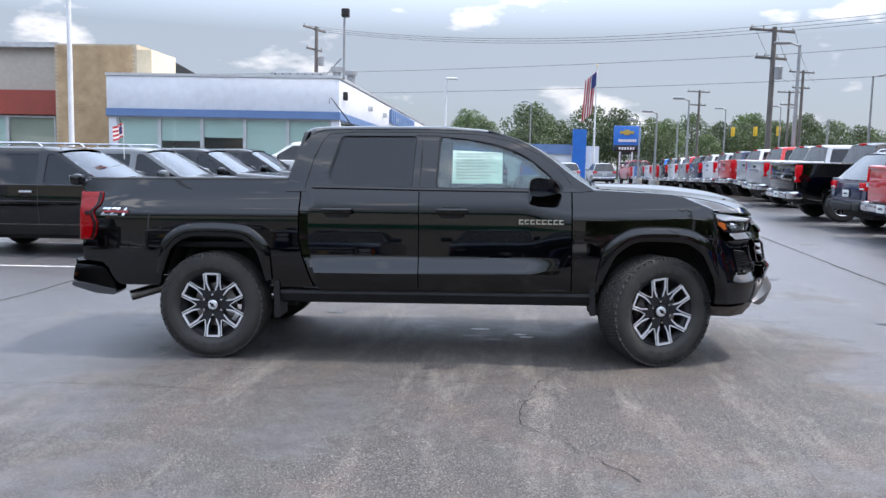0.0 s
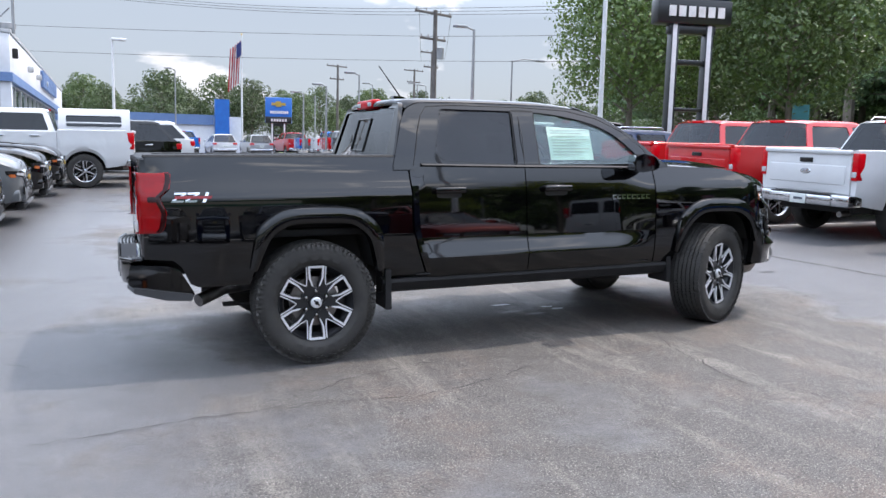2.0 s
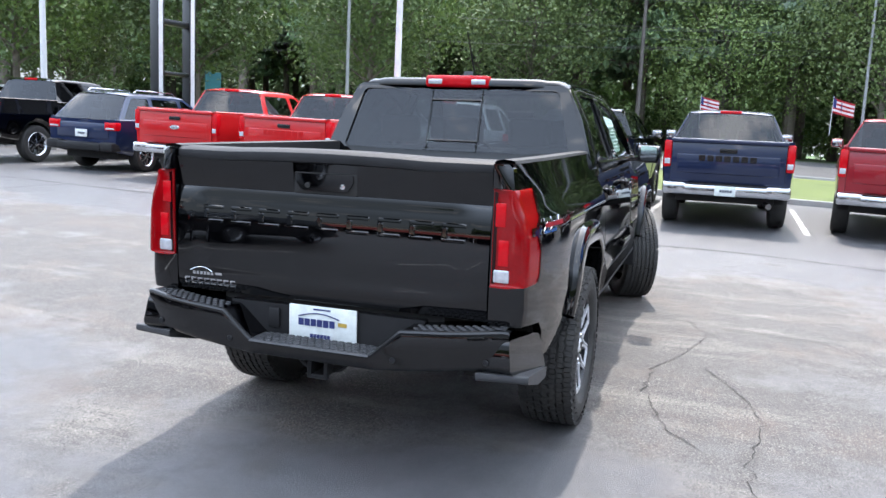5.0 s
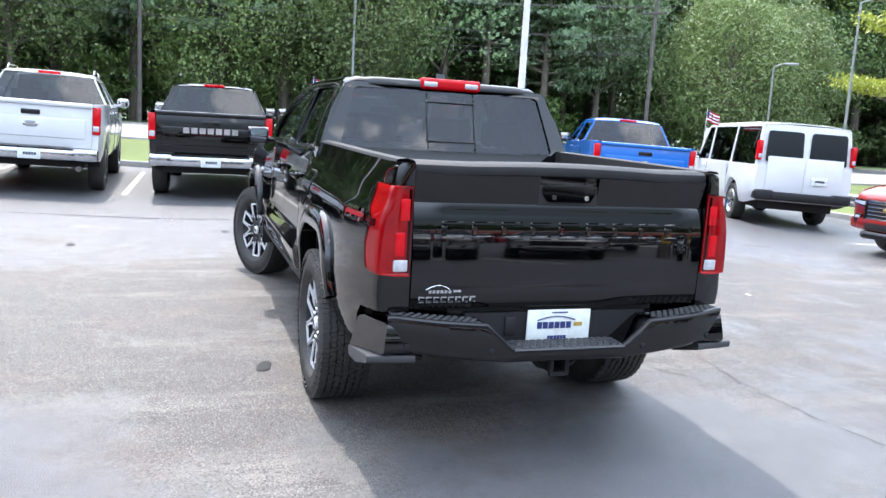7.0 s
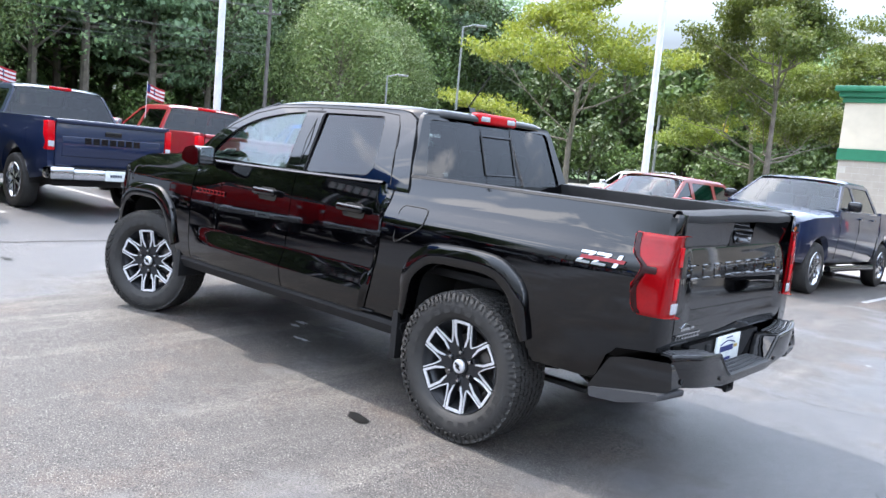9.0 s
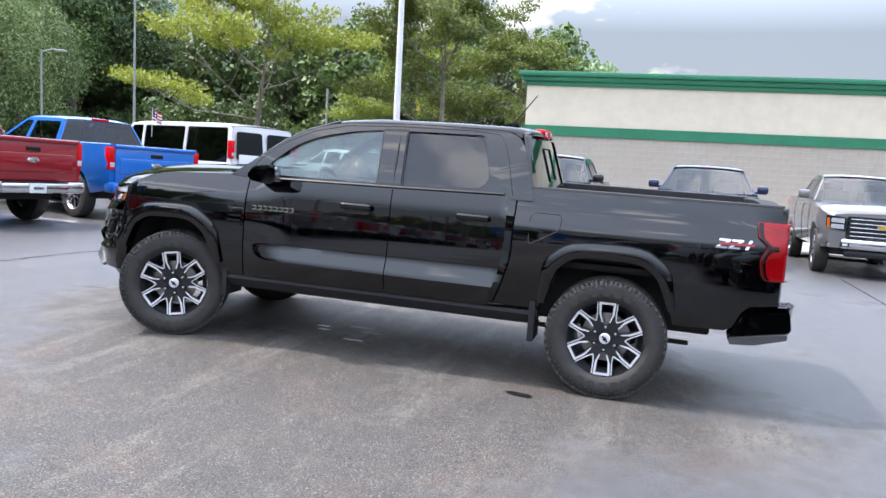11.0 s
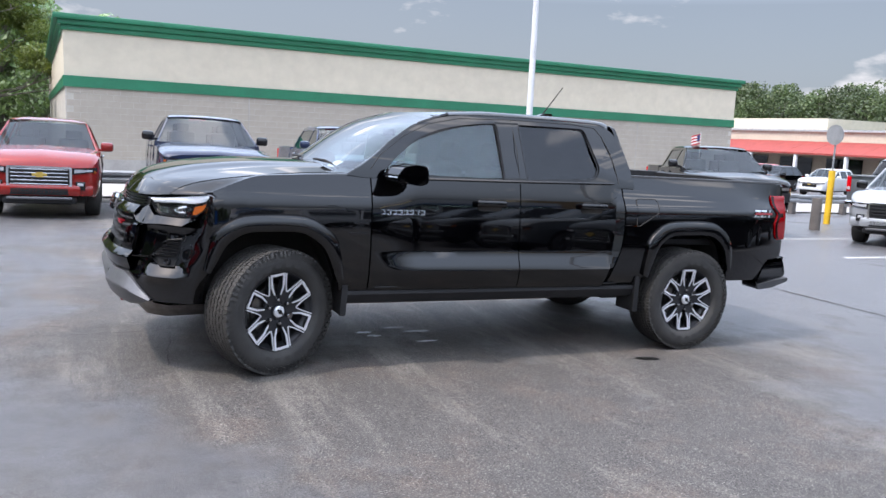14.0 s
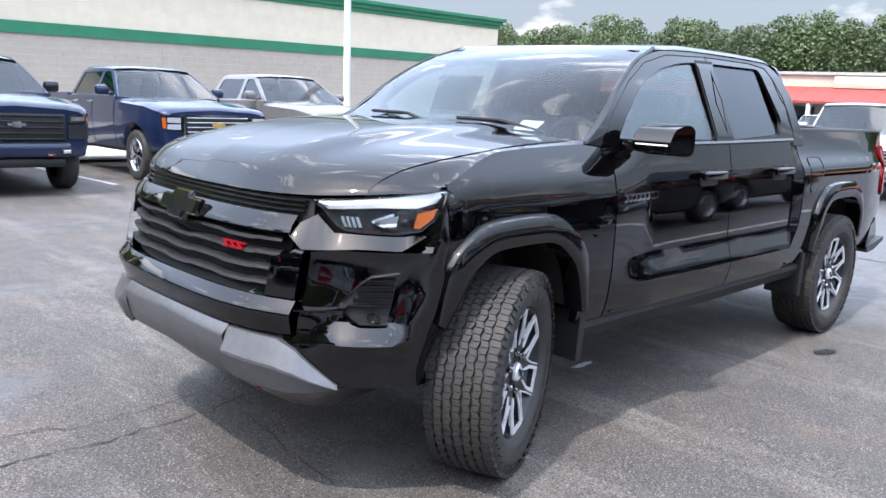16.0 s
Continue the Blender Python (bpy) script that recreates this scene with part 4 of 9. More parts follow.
def car_flag(m, label="small striped flag on a window staff"):
    root = thing("window_flag", m, label, "flag", "window flags")
    bm = bmesh.new()
    tube(bm, (0, 0, -0.25), (0, 0, 0.42), 0.006)
    part("staff", bm, "pole_white", root)
    for k in range(7):
        bm = bmesh.new()
        z = 0.38 - k * 0.035
        rows = [[(-u * 0.34, 0.03 * math.sin(u * 7), zz - 0.08 * u) for u in (i / 6 for i in range(7))] for zz in (z, z - 0.035)]
        grid(bm, rows)
        part("stripe", bm, "flag_red" if k % 2 == 0 else "flag_white", root)
    bm = bmesh.new()
    rows = [[(-u * 0.14, 0.03 * math.sin(u * 7) + s, zz - 0.08 * u) for u in (i / 3 for i in range(4))] for zz, s in ((0.382, 0.006), (0.24, 0.006))]
    grid(bm, rows)
    part("canton", bm, "flag_blue", root)
    return root




# ---- ground ----
def spread_axis(lo, hi, dense=40.0, step=2.0, far=26):
    a = list(np.arange(-dense, dense + 0.1, step))
    b = [dense + (hi - dense) * (k / far) ** 2 for k in range(1, far + 1)]
    c = [-dense + (lo + dense) * (k / far) ** 2 for k in range(1, far + 1)]
    return c[::-1] + a + b


bm = bmesh.new()
axis = spread_axis(-900, 900)
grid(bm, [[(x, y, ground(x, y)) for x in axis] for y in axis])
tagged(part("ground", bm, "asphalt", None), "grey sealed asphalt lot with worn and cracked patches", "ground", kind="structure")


def sheet(name, material, x0, y0, x1, y1, dz, label, category, step=4.0):
    """A flat layer that follows the ground."""
    bm = bmesh.new()
    nx, ny = max(2, int((x1 - x0) / step)), max(2, int((y1 - y0) / step))
    rows = [[(lerp(x0, x1, i / nx), lerp(y0, y1, j / ny), ground(lerp(x0, x1, i / nx), lerp(y0, y1, j / ny)) + dz) for i in range(nx + 1)] for j in range(ny + 1)]
    grid(bm, rows)
    return tagged(part(name, bm, material, None), label, category, kind="structure")


sheet("grass_verge", "grass", 14.6, -80, 25.0, 90, 0.06, "bright mown grass verge beside the road", "grass")
sheet("road", "road", 25.3, -400, 42.0, 400, 0.012, "grey two-lane road past the lot", "road", 10)
sheet("grass_bank", "meadow", 42.4, -400, 300, 400, 0.05, "rough grass under the roadside woods", "grass", 14)
sheet("grass_corner", "grass", 9.5, -60, 14.4, -14.6, 0.06, "mown grass corner by the junction", "grass")
sheet("far_meadow", "meadow", -300, 90, 18.8, 400, 0.03, "rough grass behind the far lot", "grass", 14)
sheet("back_meadow", "meadow", -400, -300, -62, 60, 0.03, "rough grass under the far woods", "grass", 14)


def kerb(x0, y0, x1, y1, label="pale concrete kerb"):
    bm = bmesh.new()
    a, b = Vector((x0, y0, 0)), Vector((x1, y1, 0))
    n = max(1, int((b - a).length / 4))
    side = Vector((-(b - a).y, (b - a).x, 0)).normalized() * 0.075
    rows = []
    for k in range(n + 1):
        p = a.lerp(b, k / n)
        g = ground(p.x, p.y)
        rows.append([(p + side * s + Vector((0, 0, g + z))) for s, z in ((-1, -0.05), (-1, 0.12), (-0.8, 0.14), (0.8, 0.14), (1, 0.12), (1, -0.05))])
    vs = grid(bm, rows)
    bm.faces.new(vs[0]), bm.faces.new(vs[-1])
    tagged(part("kerb", bm, "concrete", None), label, "kerb", kind="structure")


kerb(14.5, -14.5, 14.5, 60)
kerb(25.15, -60, 25.15, 60)
kerb(9.4, -14.5, 14.4, -14.5)


def ribbon(name, pts, width, material, label, category, dz=0.004, wander=0.0, seed=0):
    rnd = random.Random(seed)
    bm = bmesh.new()
    fine = []
    for (x0, y0), (x1, y1) in zip(pts, pts[1:]):
        n = max(1, int(math.hypot(x1 - x0, y1 - y0) / (0.05 if wander else 1.5)))
        fine += [(lerp(x0, x1, k / n), lerp(y0, y1, k / n)) for k in range(n)]
    fine.append(pts[-1])
    rows = []
    for i, (x, y) in enumerate(fine):
        a, b = fine[max(0, i - 1)], fine[min(len(fine) - 1, i + 1)]
        d = Vector((b[0] - a[0], b[1] - a[1], 0)).normalized()
        s = Vector((-d.y, d.x, 0))
        w = width * (rnd.uniform(0.35, 1.5) if wander else 1.0) / 2
        c = Vector((x, y, 0)) + s * (rnd.gauss(0, wander) if wander else 0)
        rows.append([c + s * w + Vector((0, 0, ground(x, y) + dz)), c - s * w + Vector((0, 0, ground(x, y) + dz))])
    grid(bm, rows)
    return tagged(part(name, bm, material, None), label, category, kind="structure")


# joints and cracks in the asphalt
ribbon("paving_joint", [(5.9, 30), (5.65, 10.2), (5.4, 4.9), (5.3, 1.2), (5.15, -1.4), (4.75, -4.0), (4.9, -7.0)], 0.042, "crack", "dark straight paving joint", "crack", wander=0.008, seed=1)
ribbon("paving_joint", [(-5.2, 12), (-4.95, 4.0), (-4.9, -1.0), (-4.93, -2.9), (-5.1, -9)], 0.036, "crack", "dark straight paving joint", "crack", wander=0.006, seed=2)
ribbon("paving_joint", [(-14, 10.9), (-2.1, 9.8), (0.6, 9.7), (5.6, 9.4)], 0.034, "crack", "dark straight paving joint", "crack", wander=0.006, seed=3)
CRACKS = [
    ([(1.2, -3.12), (0.99, -2.76), (0.79, -2.54), (0.66, -2.36), (0.66, -2.08), (0.76, -1.68), (0.81, -1.42), (1.0, -1.04)], 0.0049, "crack", 0.012),
    ([(0.03, -1.55), (0.28, -1.59), (0.46, -1.66), (0.64, -1.5), (0.79, -1.45)], 0.0053, "crack_pale", 0.012),
    ([(2.25, -0.52), (2.75, -0.48), (3.2, -0.61), (3.75, -0.63), (4.3, -0.65), (4.8, -0.76)], 0.0037, "crack", 0.012),
    ([(0.84, -1.41), (0.4, -1.55), (-0.15, -1.39), (-0.55, -1.23), (-1.05, -1.21), (-1.56, -1.35), (-1.8, -1.52)], 0.0045, "crack", 0.012),
    ([(0.84, -1.41), (0.66, -1.8), (0.61, -2.23), (0.98, -2.58), (1.13, -2.84)], 0.0041, "crack_pale", 0.012),
    ([(-0.4, -1.53), (-0.79, -1.73), (-1.33, -1.85), (-1.93, -1.76), (-2.26, -1.77), (-2.53, -1.79), (-3.3, -1.9)], 0.0048, "crack", 0.014),
    ([(3.7, -0.3), (3.11, -0.32), (2.69, -0.28), (2.39, -0.3), (2.23, -0.31), (2.06, -0.38)], 0.0060, "crack", 0.010),
    ([(1.97, -3.71), (2.04, -2.95), (2.12, -2.33)], 0.0041, "crack_pale", 0.012),
    ([(2.15, -0.32), (2.21, 0.13), (2.26, 0.6)], 0.0037, "crack", 0.012),
    ([(-3.4, -0.4), (-3.9, 0.0), (-4.9, 0.5)], 0.0037, "crack", 0.012),
    ([(-3.0, -3.9), (-2.2, -4.1), (-1.4, -4.0), (-0.6, -4.2)], 0.0045, "crack_pale", 0.015),
]
for i, (pts, w, mt, wd) in enumerate(CRACKS):
    ribbon("crack", pts, w * 1.3, mt, "branching dark crack in the asphalt" if mt == "crack" else "pale crumbling crack in the asphalt", "crack", 0.005, wd, 20 + i)


def blot(name, x, y, rx, ry, material, label, seed, dz=0.006, turn=0.0):
    rnd = random.Random(seed)
    bm = bmesh.new()
    pts = []
    for k in range(18):
        a = 2 * math.pi * k / 18
        q = rnd.uniform(0.6, 1.15)
        u, v = rx * q * math.cos(a), ry * q * math.sin(a)
        px, py = x + u * math.cos(turn) - v * math.sin(turn), y + u * math.sin(turn) + v * math.cos(turn)
        pts.append(bm.verts.new((px, py, ground(px, py) + dz)))
    bm.faces.new(pts)
    tagged(part(name, bm, material, None), label, "stain", "stains on the asphalt", kind="structure")


# wet spots under the truck, their glint painted on as white blots
blot("paint_spot", 0.74, 0.02, 0.07, 0.035, "spot", "wet spot on the asphalt, its glint painted in white", 1)
blot("paint_spot", 0.69, 0.13, 0.06, 0.03, "spot", "wet spot on the asphalt, its glint painted in white", 2)
blot("paint_spot", 0.34, 0.35, 0.10, 0.025, "spot", "wet spot on the asphalt, its glint painted in white", 3)
blot("oil_stain", -1.16, 1.13, 0.10, 0.055, "oil", "dark oil stain on the asphalt", 4)
blot("oil_stain", 0.45, -0.1, 0.10, 0.03, "oil", "dark oil stain on the asphalt", 5)
blot("oil_stain", 0.3, 0.05, 0.12, 0.03, "oil", "dark oil stain on the asphalt", 6)
blot("oil_stain", 4.0, 3.9, 0.14, 0.05, "oil", "dark oil stain on the asphalt", 7)
blot("oil_stain", 4.2, 1.03, 0.12, 0.045, "oil", "dark oil stain on the asphalt", 8)
blot("oil_stain", 3.05, 2.65, 0.09, 0.05, "oil", "dark oil stain on the asphalt", 9)
for i, (x, y) in enumerate(((-0.4, -4.7), (2.2, 4.4), (-2.6, -3.9), (0.6, -3.9), (2.9, 3.3))):
    blot("paint_fleck", x, y, 0.045, 0.025, "spot", "small pale fleck on the asphalt", 40 + i)

# stall lines
for y in (-8.3, -5.55, -2.95, -0.3, 2.4, 4.95, 7.4, 10.0, 12.7, 15.6, 18.3, 21.0, 23.7, 26.4):
    ribbon("stall_line", [(8.0, y), (12.9, y - 0.15)], 0.10, "line_white", "worn white stall line", "line")
for x in (-7.2, -4.2, -1.2, 1.9, 4.9):
    ribbon("stall_line", [(x, -9.6), (x, -13.4)], 0.10, "line_white", "worn white stall line", "line")
for y in (-9, -6.2, -3.4, -0.6, 2.2):
    ribbon("stall_line", [(-9.0, y), (-13.6, y)], 0.10, "line_white", "worn white stall line", "line")
for y in (4.0, 6.7, 9.4, 12.1, 14.8):
    ribbon("stall_line", [(-9.6, y), (-4.6, y)], 0.10, "line_white", "worn white stall line", "line")


# ---- buildings ----
def wall_box(bm, x0, y0, z0, x1, y1, z1, bevel=0.0):
    box(bm, ((x0 + x1) / 2, (y0 + y1) / 2, (z0 + z1) / 2), (abs(x1 - x0), abs(y1 - y0), abs(z1 - z0)), bevel)


def shop_window(root, name, x0, x1, y, z0, z1, normal, blind=0.55, axis="x"):
    """A framed pane with a roller blind behind it, on a wall that faces normal along y (axis x) or along x (axis y)."""
    def at(u, v, d):
        return Vector((u, y - normal * d, v)) if axis == "x" else Vector((y - normal * d, u, v))
    bm = bmesh.new()
    holed(bm, [(x0, z0), (x1, z0), (x1, z1), (x0, z1)], [[(x0 + 0.06, z0 + 0.06), (x1 - 0.06, z0 + 0.06), (x1 - 0.06, z1 - 0.06), (x0 + 0.06, z1 - 0.06)]], at, 0.12)
    w = part(name, bm, "mullion", root, angle=0)
    bm = bmesh.new()
    prism(bm, [(x0 + 0.05, z0 + 0.05), (x1 - 0.05, z0 + 0.05), (x1 - 0.05, z1 - 0.05), (x0 + 0.05, z1 - 0.05)], 0.05, 0.056, at)
    part("pane", bm, "shop_glass", w)
    if blind:
        bm = bmesh.new()
        prism(bm, [(x0 + 0.05, z1 - (z1 - z0) * blind), (x1 - 0.05, z1 - (z1 - z0) * blind), (x1 - 0.05, z1 - 0.05), (x0 + 0.05, z1 - 0.05)], 0.085, 0.09, at)
        part("roller_blind", bm, "blind", w, "pale green roller blind")
    return w


# white showroom
WX1, WY0 = -5.55, 21.6
gz = ground(WX1, WY0)
showroom = thing("showroom", Matrix(), "white single-storey showroom with a blue band and tall windows", "building")
WT, WBAND, WHEAD, WSILL = 4.6, 3.42, 3.15, 1.35
WX0, WY1 = -14.2, 52.0
bm = bmesh.new()
wall_box(bm, WX0, WY0 + 0.25, gz - 0.5, WX1 - 0.25, WY1, WSILL)
part("base_wall", bm, "white_wall", showroom)
bm = bmesh.new()
wall_box(bm, WX0, WY0, WBAND, WX1, WY1, WT, 0.02)
part("upper_wall", bm, "white_wall", showroom)
bm = bmesh.new()
wall_box(bm, WX0 - 0.02, WY0 - 0.04, WT, WX1 + 0.04, WY1, WT + 0.10)
part("parapet_cap", bm, "mullion", showroom)
bm = bmesh.new()
wall_box(bm, WX0, WY0 - 0.06, WHEAD, WX1 + 0.06, WY1, WBAND - 0.004)
part("band", bm, "blue_trim", showroom, "blue painted band")
bm = bmesh.new()
wall_box(bm, WX0 + 0.3, WY0 + 3.5, WSILL, WX1 - 3.5, WY1 - 1, WHEAD)
part("inner_room", bm, "dark_room", showroom)
for x in (WX0 + 0.2, WX1 - 0.15):
    bm = bmesh.new()
    wall_box(bm, x - 0.15, WY0 + 0.05, WSILL, x + 0.15, WY0 + 0.35, WHEAD)
    part("corner_post", bm, "white_wall", showroom)
n = 5
for k in range(n):
    x0 = lerp(WX0 + 0.35, WX1 - 0.3, k / n)
    shop_window(showroom, "window", x0, lerp(WX0 + 0.35, WX1 - 0.3, (k + 1) / n), WY0 + 0.10, WSILL, WHEAD, -1, (0.62, 0.48, 0.40, 0.72, 0.52)[k])
for k in range(12):
    y0 = lerp(WY0 + 0.4, WY1 - 6, k / 12)
    shop_window(showroom, "window", y0, lerp(WY0 + 0.4, WY1 - 6, (k + 1) / 12), WX1 - 0.10, WSILL, WHEAD, 1, 0, "y")
bm = bmesh.new()
box(bm, (WX1 + 0.08, WY0 + 0.75, 4.05), (0.16, 0.22, 0.30), 0.03)
part("wall_lamp", bm, "under", showroom)
for k in range(3):
    bm = bmesh.new()
    box(bm, (WX1 + 0.1, WY0 + 6 + 4 * k, 4.0), (0.2, 0.18, 0.22), 0.03)
    part("wall_lamp", bm, "mullion", showroom)
bm = bmesh.new()
letters_bar(bm, WY0 + 12, 3.75, (0.55,) * 14, 0.7, lambda u, v, d: Vector((WX1 + 0.02 + d, u, v)), 0.3, 0, 0.12)
part("wall_lettering", bm, "blue_trim", showroom)
hvac = thing("rooftop_unit", Matrix.Translation((-8.3, 27, WT)), "grey rooftop air unit with louvred sides", "air unit")
bm = bmesh.new()
box(bm, (0, 0, 0.38), (2.3, 1.6, 0.75), 0.04)
part("casing", bm, "pole_grey", hvac)
bm = bmesh.new()
for k in range(7):
    box(bm, (-0.95 + k * 0.32, -0.82, 0.38), (0.04, 0.04, 0.65), 0.01)
part("louvre", bm, "under", hvac)
vent = thing("roof_vent", Matrix.Translation((-6.6, 26, WT)), "pair of galvanised roof exhaust stacks", "vent")
for x, h in ((0, 0.95), (0.6, 0.8)):
    bm = bmesh.new()
    lathe(bm, [(0.16, 0), (0.16, h * 0.75), (0.26, h * 0.78), (0.26, h), (0.001, h + 0.06)], 16, "z", (x, 0, 0))
    part("flue", bm, "pole_grey", vent)
mast = thing("roof_floodlight", Matrix.Translation((-5.45, 21.9, WT)), "roof mast with a floodlight and a stay", "lamp")
bm = bmesh.new()
tube(bm, (0, 0, 0), (0, 0, 2.25), 0.045, 0.04)
run(bm, [(-0.75, 0, 0.05), (-0.1, 0, 0.75)], 0.025)
run(bm, [(-0.45, 0, 0.1), (-0.45, -0.2, 0.05), (-0.45, -0.3, -0.9)], 0.025)
part("mast", bm, "pole_grey", mast)
bm = bmesh.new()
box(bm, (0.04, 0, 2.35), (0.28, 0.2, 0.30), 0.03)
part("lamp_head", bm, "under", mast)

# brick-fronted block behind the showroom's corner
tan = thing("brick_front_block", Matrix(), "older shopfront with a tan brick pier and a red fascia", "building")
TX0, TX1, TY = -32.0, -14.45, 23.4
tz = ground(-18, 24)
bm = bmesh.new()
wall_box(bm, TX0, TY + 0.3, tz - 0.5, TX1 - 2.6, 50, 5.95)
part("wall", bm, "beige_panel", tan)
bm = bmesh.new()
wall_box(bm, TX0, TY + 0.05, 3.25, TX1 - 2.61, TY + 0.29, 4.2)
part("fascia", bm, "red_panel", tan, "dark red fascia band")
bm = bmesh.new()
wall_box(bm, TX0, TY + 0.02, 5.85, TX1 - 2.61, TY + 0.6, 6.05)
part("roof_edge", bm, "mullion", tan)
bm = bmesh.new()
wall_box(bm, TX1 + 0.71, TY - 0.3, tz - 0.5, TX1 + 1.30, TY + 1.9, 5.75)
part("side_wall", bm, "cream_wall", tan, "cream stucco side wall")
bm = bmesh.new()
wall_box(bm, TX1 - 2.58, TY - 0.28, tz - 0.5, TX1 + 0.70, TY + 2, 5.95)
pier = part("brick_pier", bm, "mortar", tan, "tan brick pier")
for k in range(5):
    shop_window(tan, "window", TX1 - 2.9 - 2.0 * (k + 1), TX1 - 2.9 - 2.0 * k, TY + 0.2, 0.9, 3.2, -1, 0.9 if k == 1 else 0)
wedge = thing("dark_roof_wedge", Matrix(), "dark sloping roof edge above the showroom", "roof", kind="structure")
bm = bmesh.new()
prism(bm, [(-16.6, 4.6), (-16.6, 5.9), (-14.2, 5.9), (-12.3, 4.9), (-12.3, 4.6)], 27.5, 27.8, lambda u, v, d: Vector((u, d + 0.0, v)))
part("gable", bm, "roof_dark", wedge)

# long green-trimmed building
NY, NX0, NX1 = -25.0, -26.3, 3.3
nz0 = ground(-8, -24)
store = thing("green_trimmed_store", Matrix.Translation((3.1, -22.95, 0)) @ Matrix.Rotation(radians(2.41), 4, "Z") @ Matrix.Translation((-3.3, 25.0, 0)), "long pale block store with green bands and cornice", "building")
NT, NB = 4.84, 2.57
bm = bmesh.new()
wall_box(bm, NX0, NY - 30, nz0 - 0.6, NX1, NY, NB)
block_wall = part("block_wall", bm, "block_joint", store, "pale painted block wall")
bm = bmesh.new()
wall_box(bm, NX0 - 0.03, NY - 30, NB + 0.35, NX1 + 0.03, NY + 0.03, NT - 0.5)
part("upper_wall", bm, "eifs", store, "pale cream stucco upper wall")
bm = bmesh.new()
wall_box(bm, NX0 - 0.06, NY - 30, NB, NX1 + 0.06, NY + 0.07, NB + 0.35)
part("middle_band", bm, "green_trim", store, "green band")
for k, (z, o) in enumerate(((NT - 0.5, 0.10), (NT - 0.335, 0.20), (NT - 0.17, 0.32))):
    bm = bmesh.new()
    wall_box(bm, NX0 - o, NY - 30, z, NX1 + o, NY + o, z + 0.168, 0.02)
    part("cornice_step", bm, "green_trim", store, "green cornice moulding")
for k in range(1, 5):
    x = lerp(NX0, NX1, k / 5)
    bm = bmesh.new()
    box(bm, (x, NY + 0.004, 0.86), (0.03, 0.02, 3.4), 0.004)
    part("downpipe_joint", bm, "concrete", store)
bm = bmesh.new()
wall_box(bm, NX0, NY + 0.012, nz0 - 0.5, NX1, NY + 0.03, 0.25)
part("splash_band", bm, "concrete", store, "darker grey base course")
sheet("store_apron", "concrete", -40, -24.2, 9.0, -14.2, 0.05, "pale concrete apron beside the store", "pavement", 4)

# strip mall far off
mall = thing("strip_mall", Matrix.Translation((0, 0, -1.45)), "long low strip mall with a red tiled canopy", "building")
MX, MY = -62.0, -34.0
mz = ground(-40, -24)
bm = bmesh.new()
wall_box(bm, -66, -70, mz - 0.5, -56, 30, 4.75)
part("wall", bm, "mall_wall", mall)
bm = bmesh.new()
wall_box(bm, -66.2, -70.2, 4.75, -55.8, 30.2, 4.95)
part("roof_edge", bm, "mullion", mall)
bm = bmesh.new()
for k in range(40):
    y = -70 + 2.5 * k
    prism(bm, [(-55.9, 3.9), (-53.0, 2.9), (-53.0, 2.75), (-55.9, 3.7)], y + 0.01, y + 2.49, lambda u, v, d: Vector((u, d, v)))
part("canopy", bm, "red_tile", mall, "red tiled canopy")
for k in range(20):
    bm = bmesh.new()
    wall_box(bm, -53.3, -69 + 5 * k, mz - 0.3, -53.05, -68.75 + 5 * k, 2.9)
    part("canopy_post", bm, "white_wall", mall)
    bm = bmesh.new()
    wall_box(bm, -55.95, -68 + 5 * k, mz + 0.3, -55.88, -64.5 + 5 * k, 2.5)
    part("shop_window", bm, "tinted_glass", mall)
for k, (y, w, mt) in enumerate(((-16, 4.5, "mall_wall"), (-8, 4.5, "sign_black"), (-28, 1.4, "stop_red"))):
    bm = bmesh.new()
    box(bm, (-55.7, y, 4.25), (0.3, w, 0.8), 0.02)
    part("shop_sign", bm, mt, mall)
bm = bmesh.new()
wall_box(bm, -75, -80, 3.2, -66.3, -52, 6.4)
part("rear_block", bm, "eifs", mall)

# far car workshop with a blue front
far_shop = thing("far_blue_front_shop", Matrix(), "distant low white shop with a blue corner panel", "building")
bm = bmesh.new()
wall_box(bm, -14, 78, 0.3, 10, 90, 4.3)
part("wall", bm, "white_wall", far_shop)
bm = bmesh.new()
wall_box(bm, 7.2, 77.4, 0.3, 8.6, 77.95, 6.0)
part("blue_pier", bm, "sign_blue", far_shop)
bm = bmesh.new()
wall_box(bm, -14.1, 77.8, 3.4, 7.1, 77.98, 4.4)
part("blue_band", bm, "blue_trim", far_shop)
for i, (x, y, w, h) in enumerate(((40, 95, 10, 3.6), (62, 90, 14, 4.2))):
    hut = thing("far_low_building", Matrix(), "distant low pale building by the junction", "building", "far buildings")
    bm = bmesh.new()
    wall_box(bm, x, y, -0.5, x + w, y + 8, h)
    part("wall", bm, "eifs", hut)
    bm = bmesh.new()
    wall_box(bm, x - 0.4, y - 0.4, h, x + w + 0.4, y + 8.4, h + 0.4)
    part("roof", bm, "pole_grey", hut)


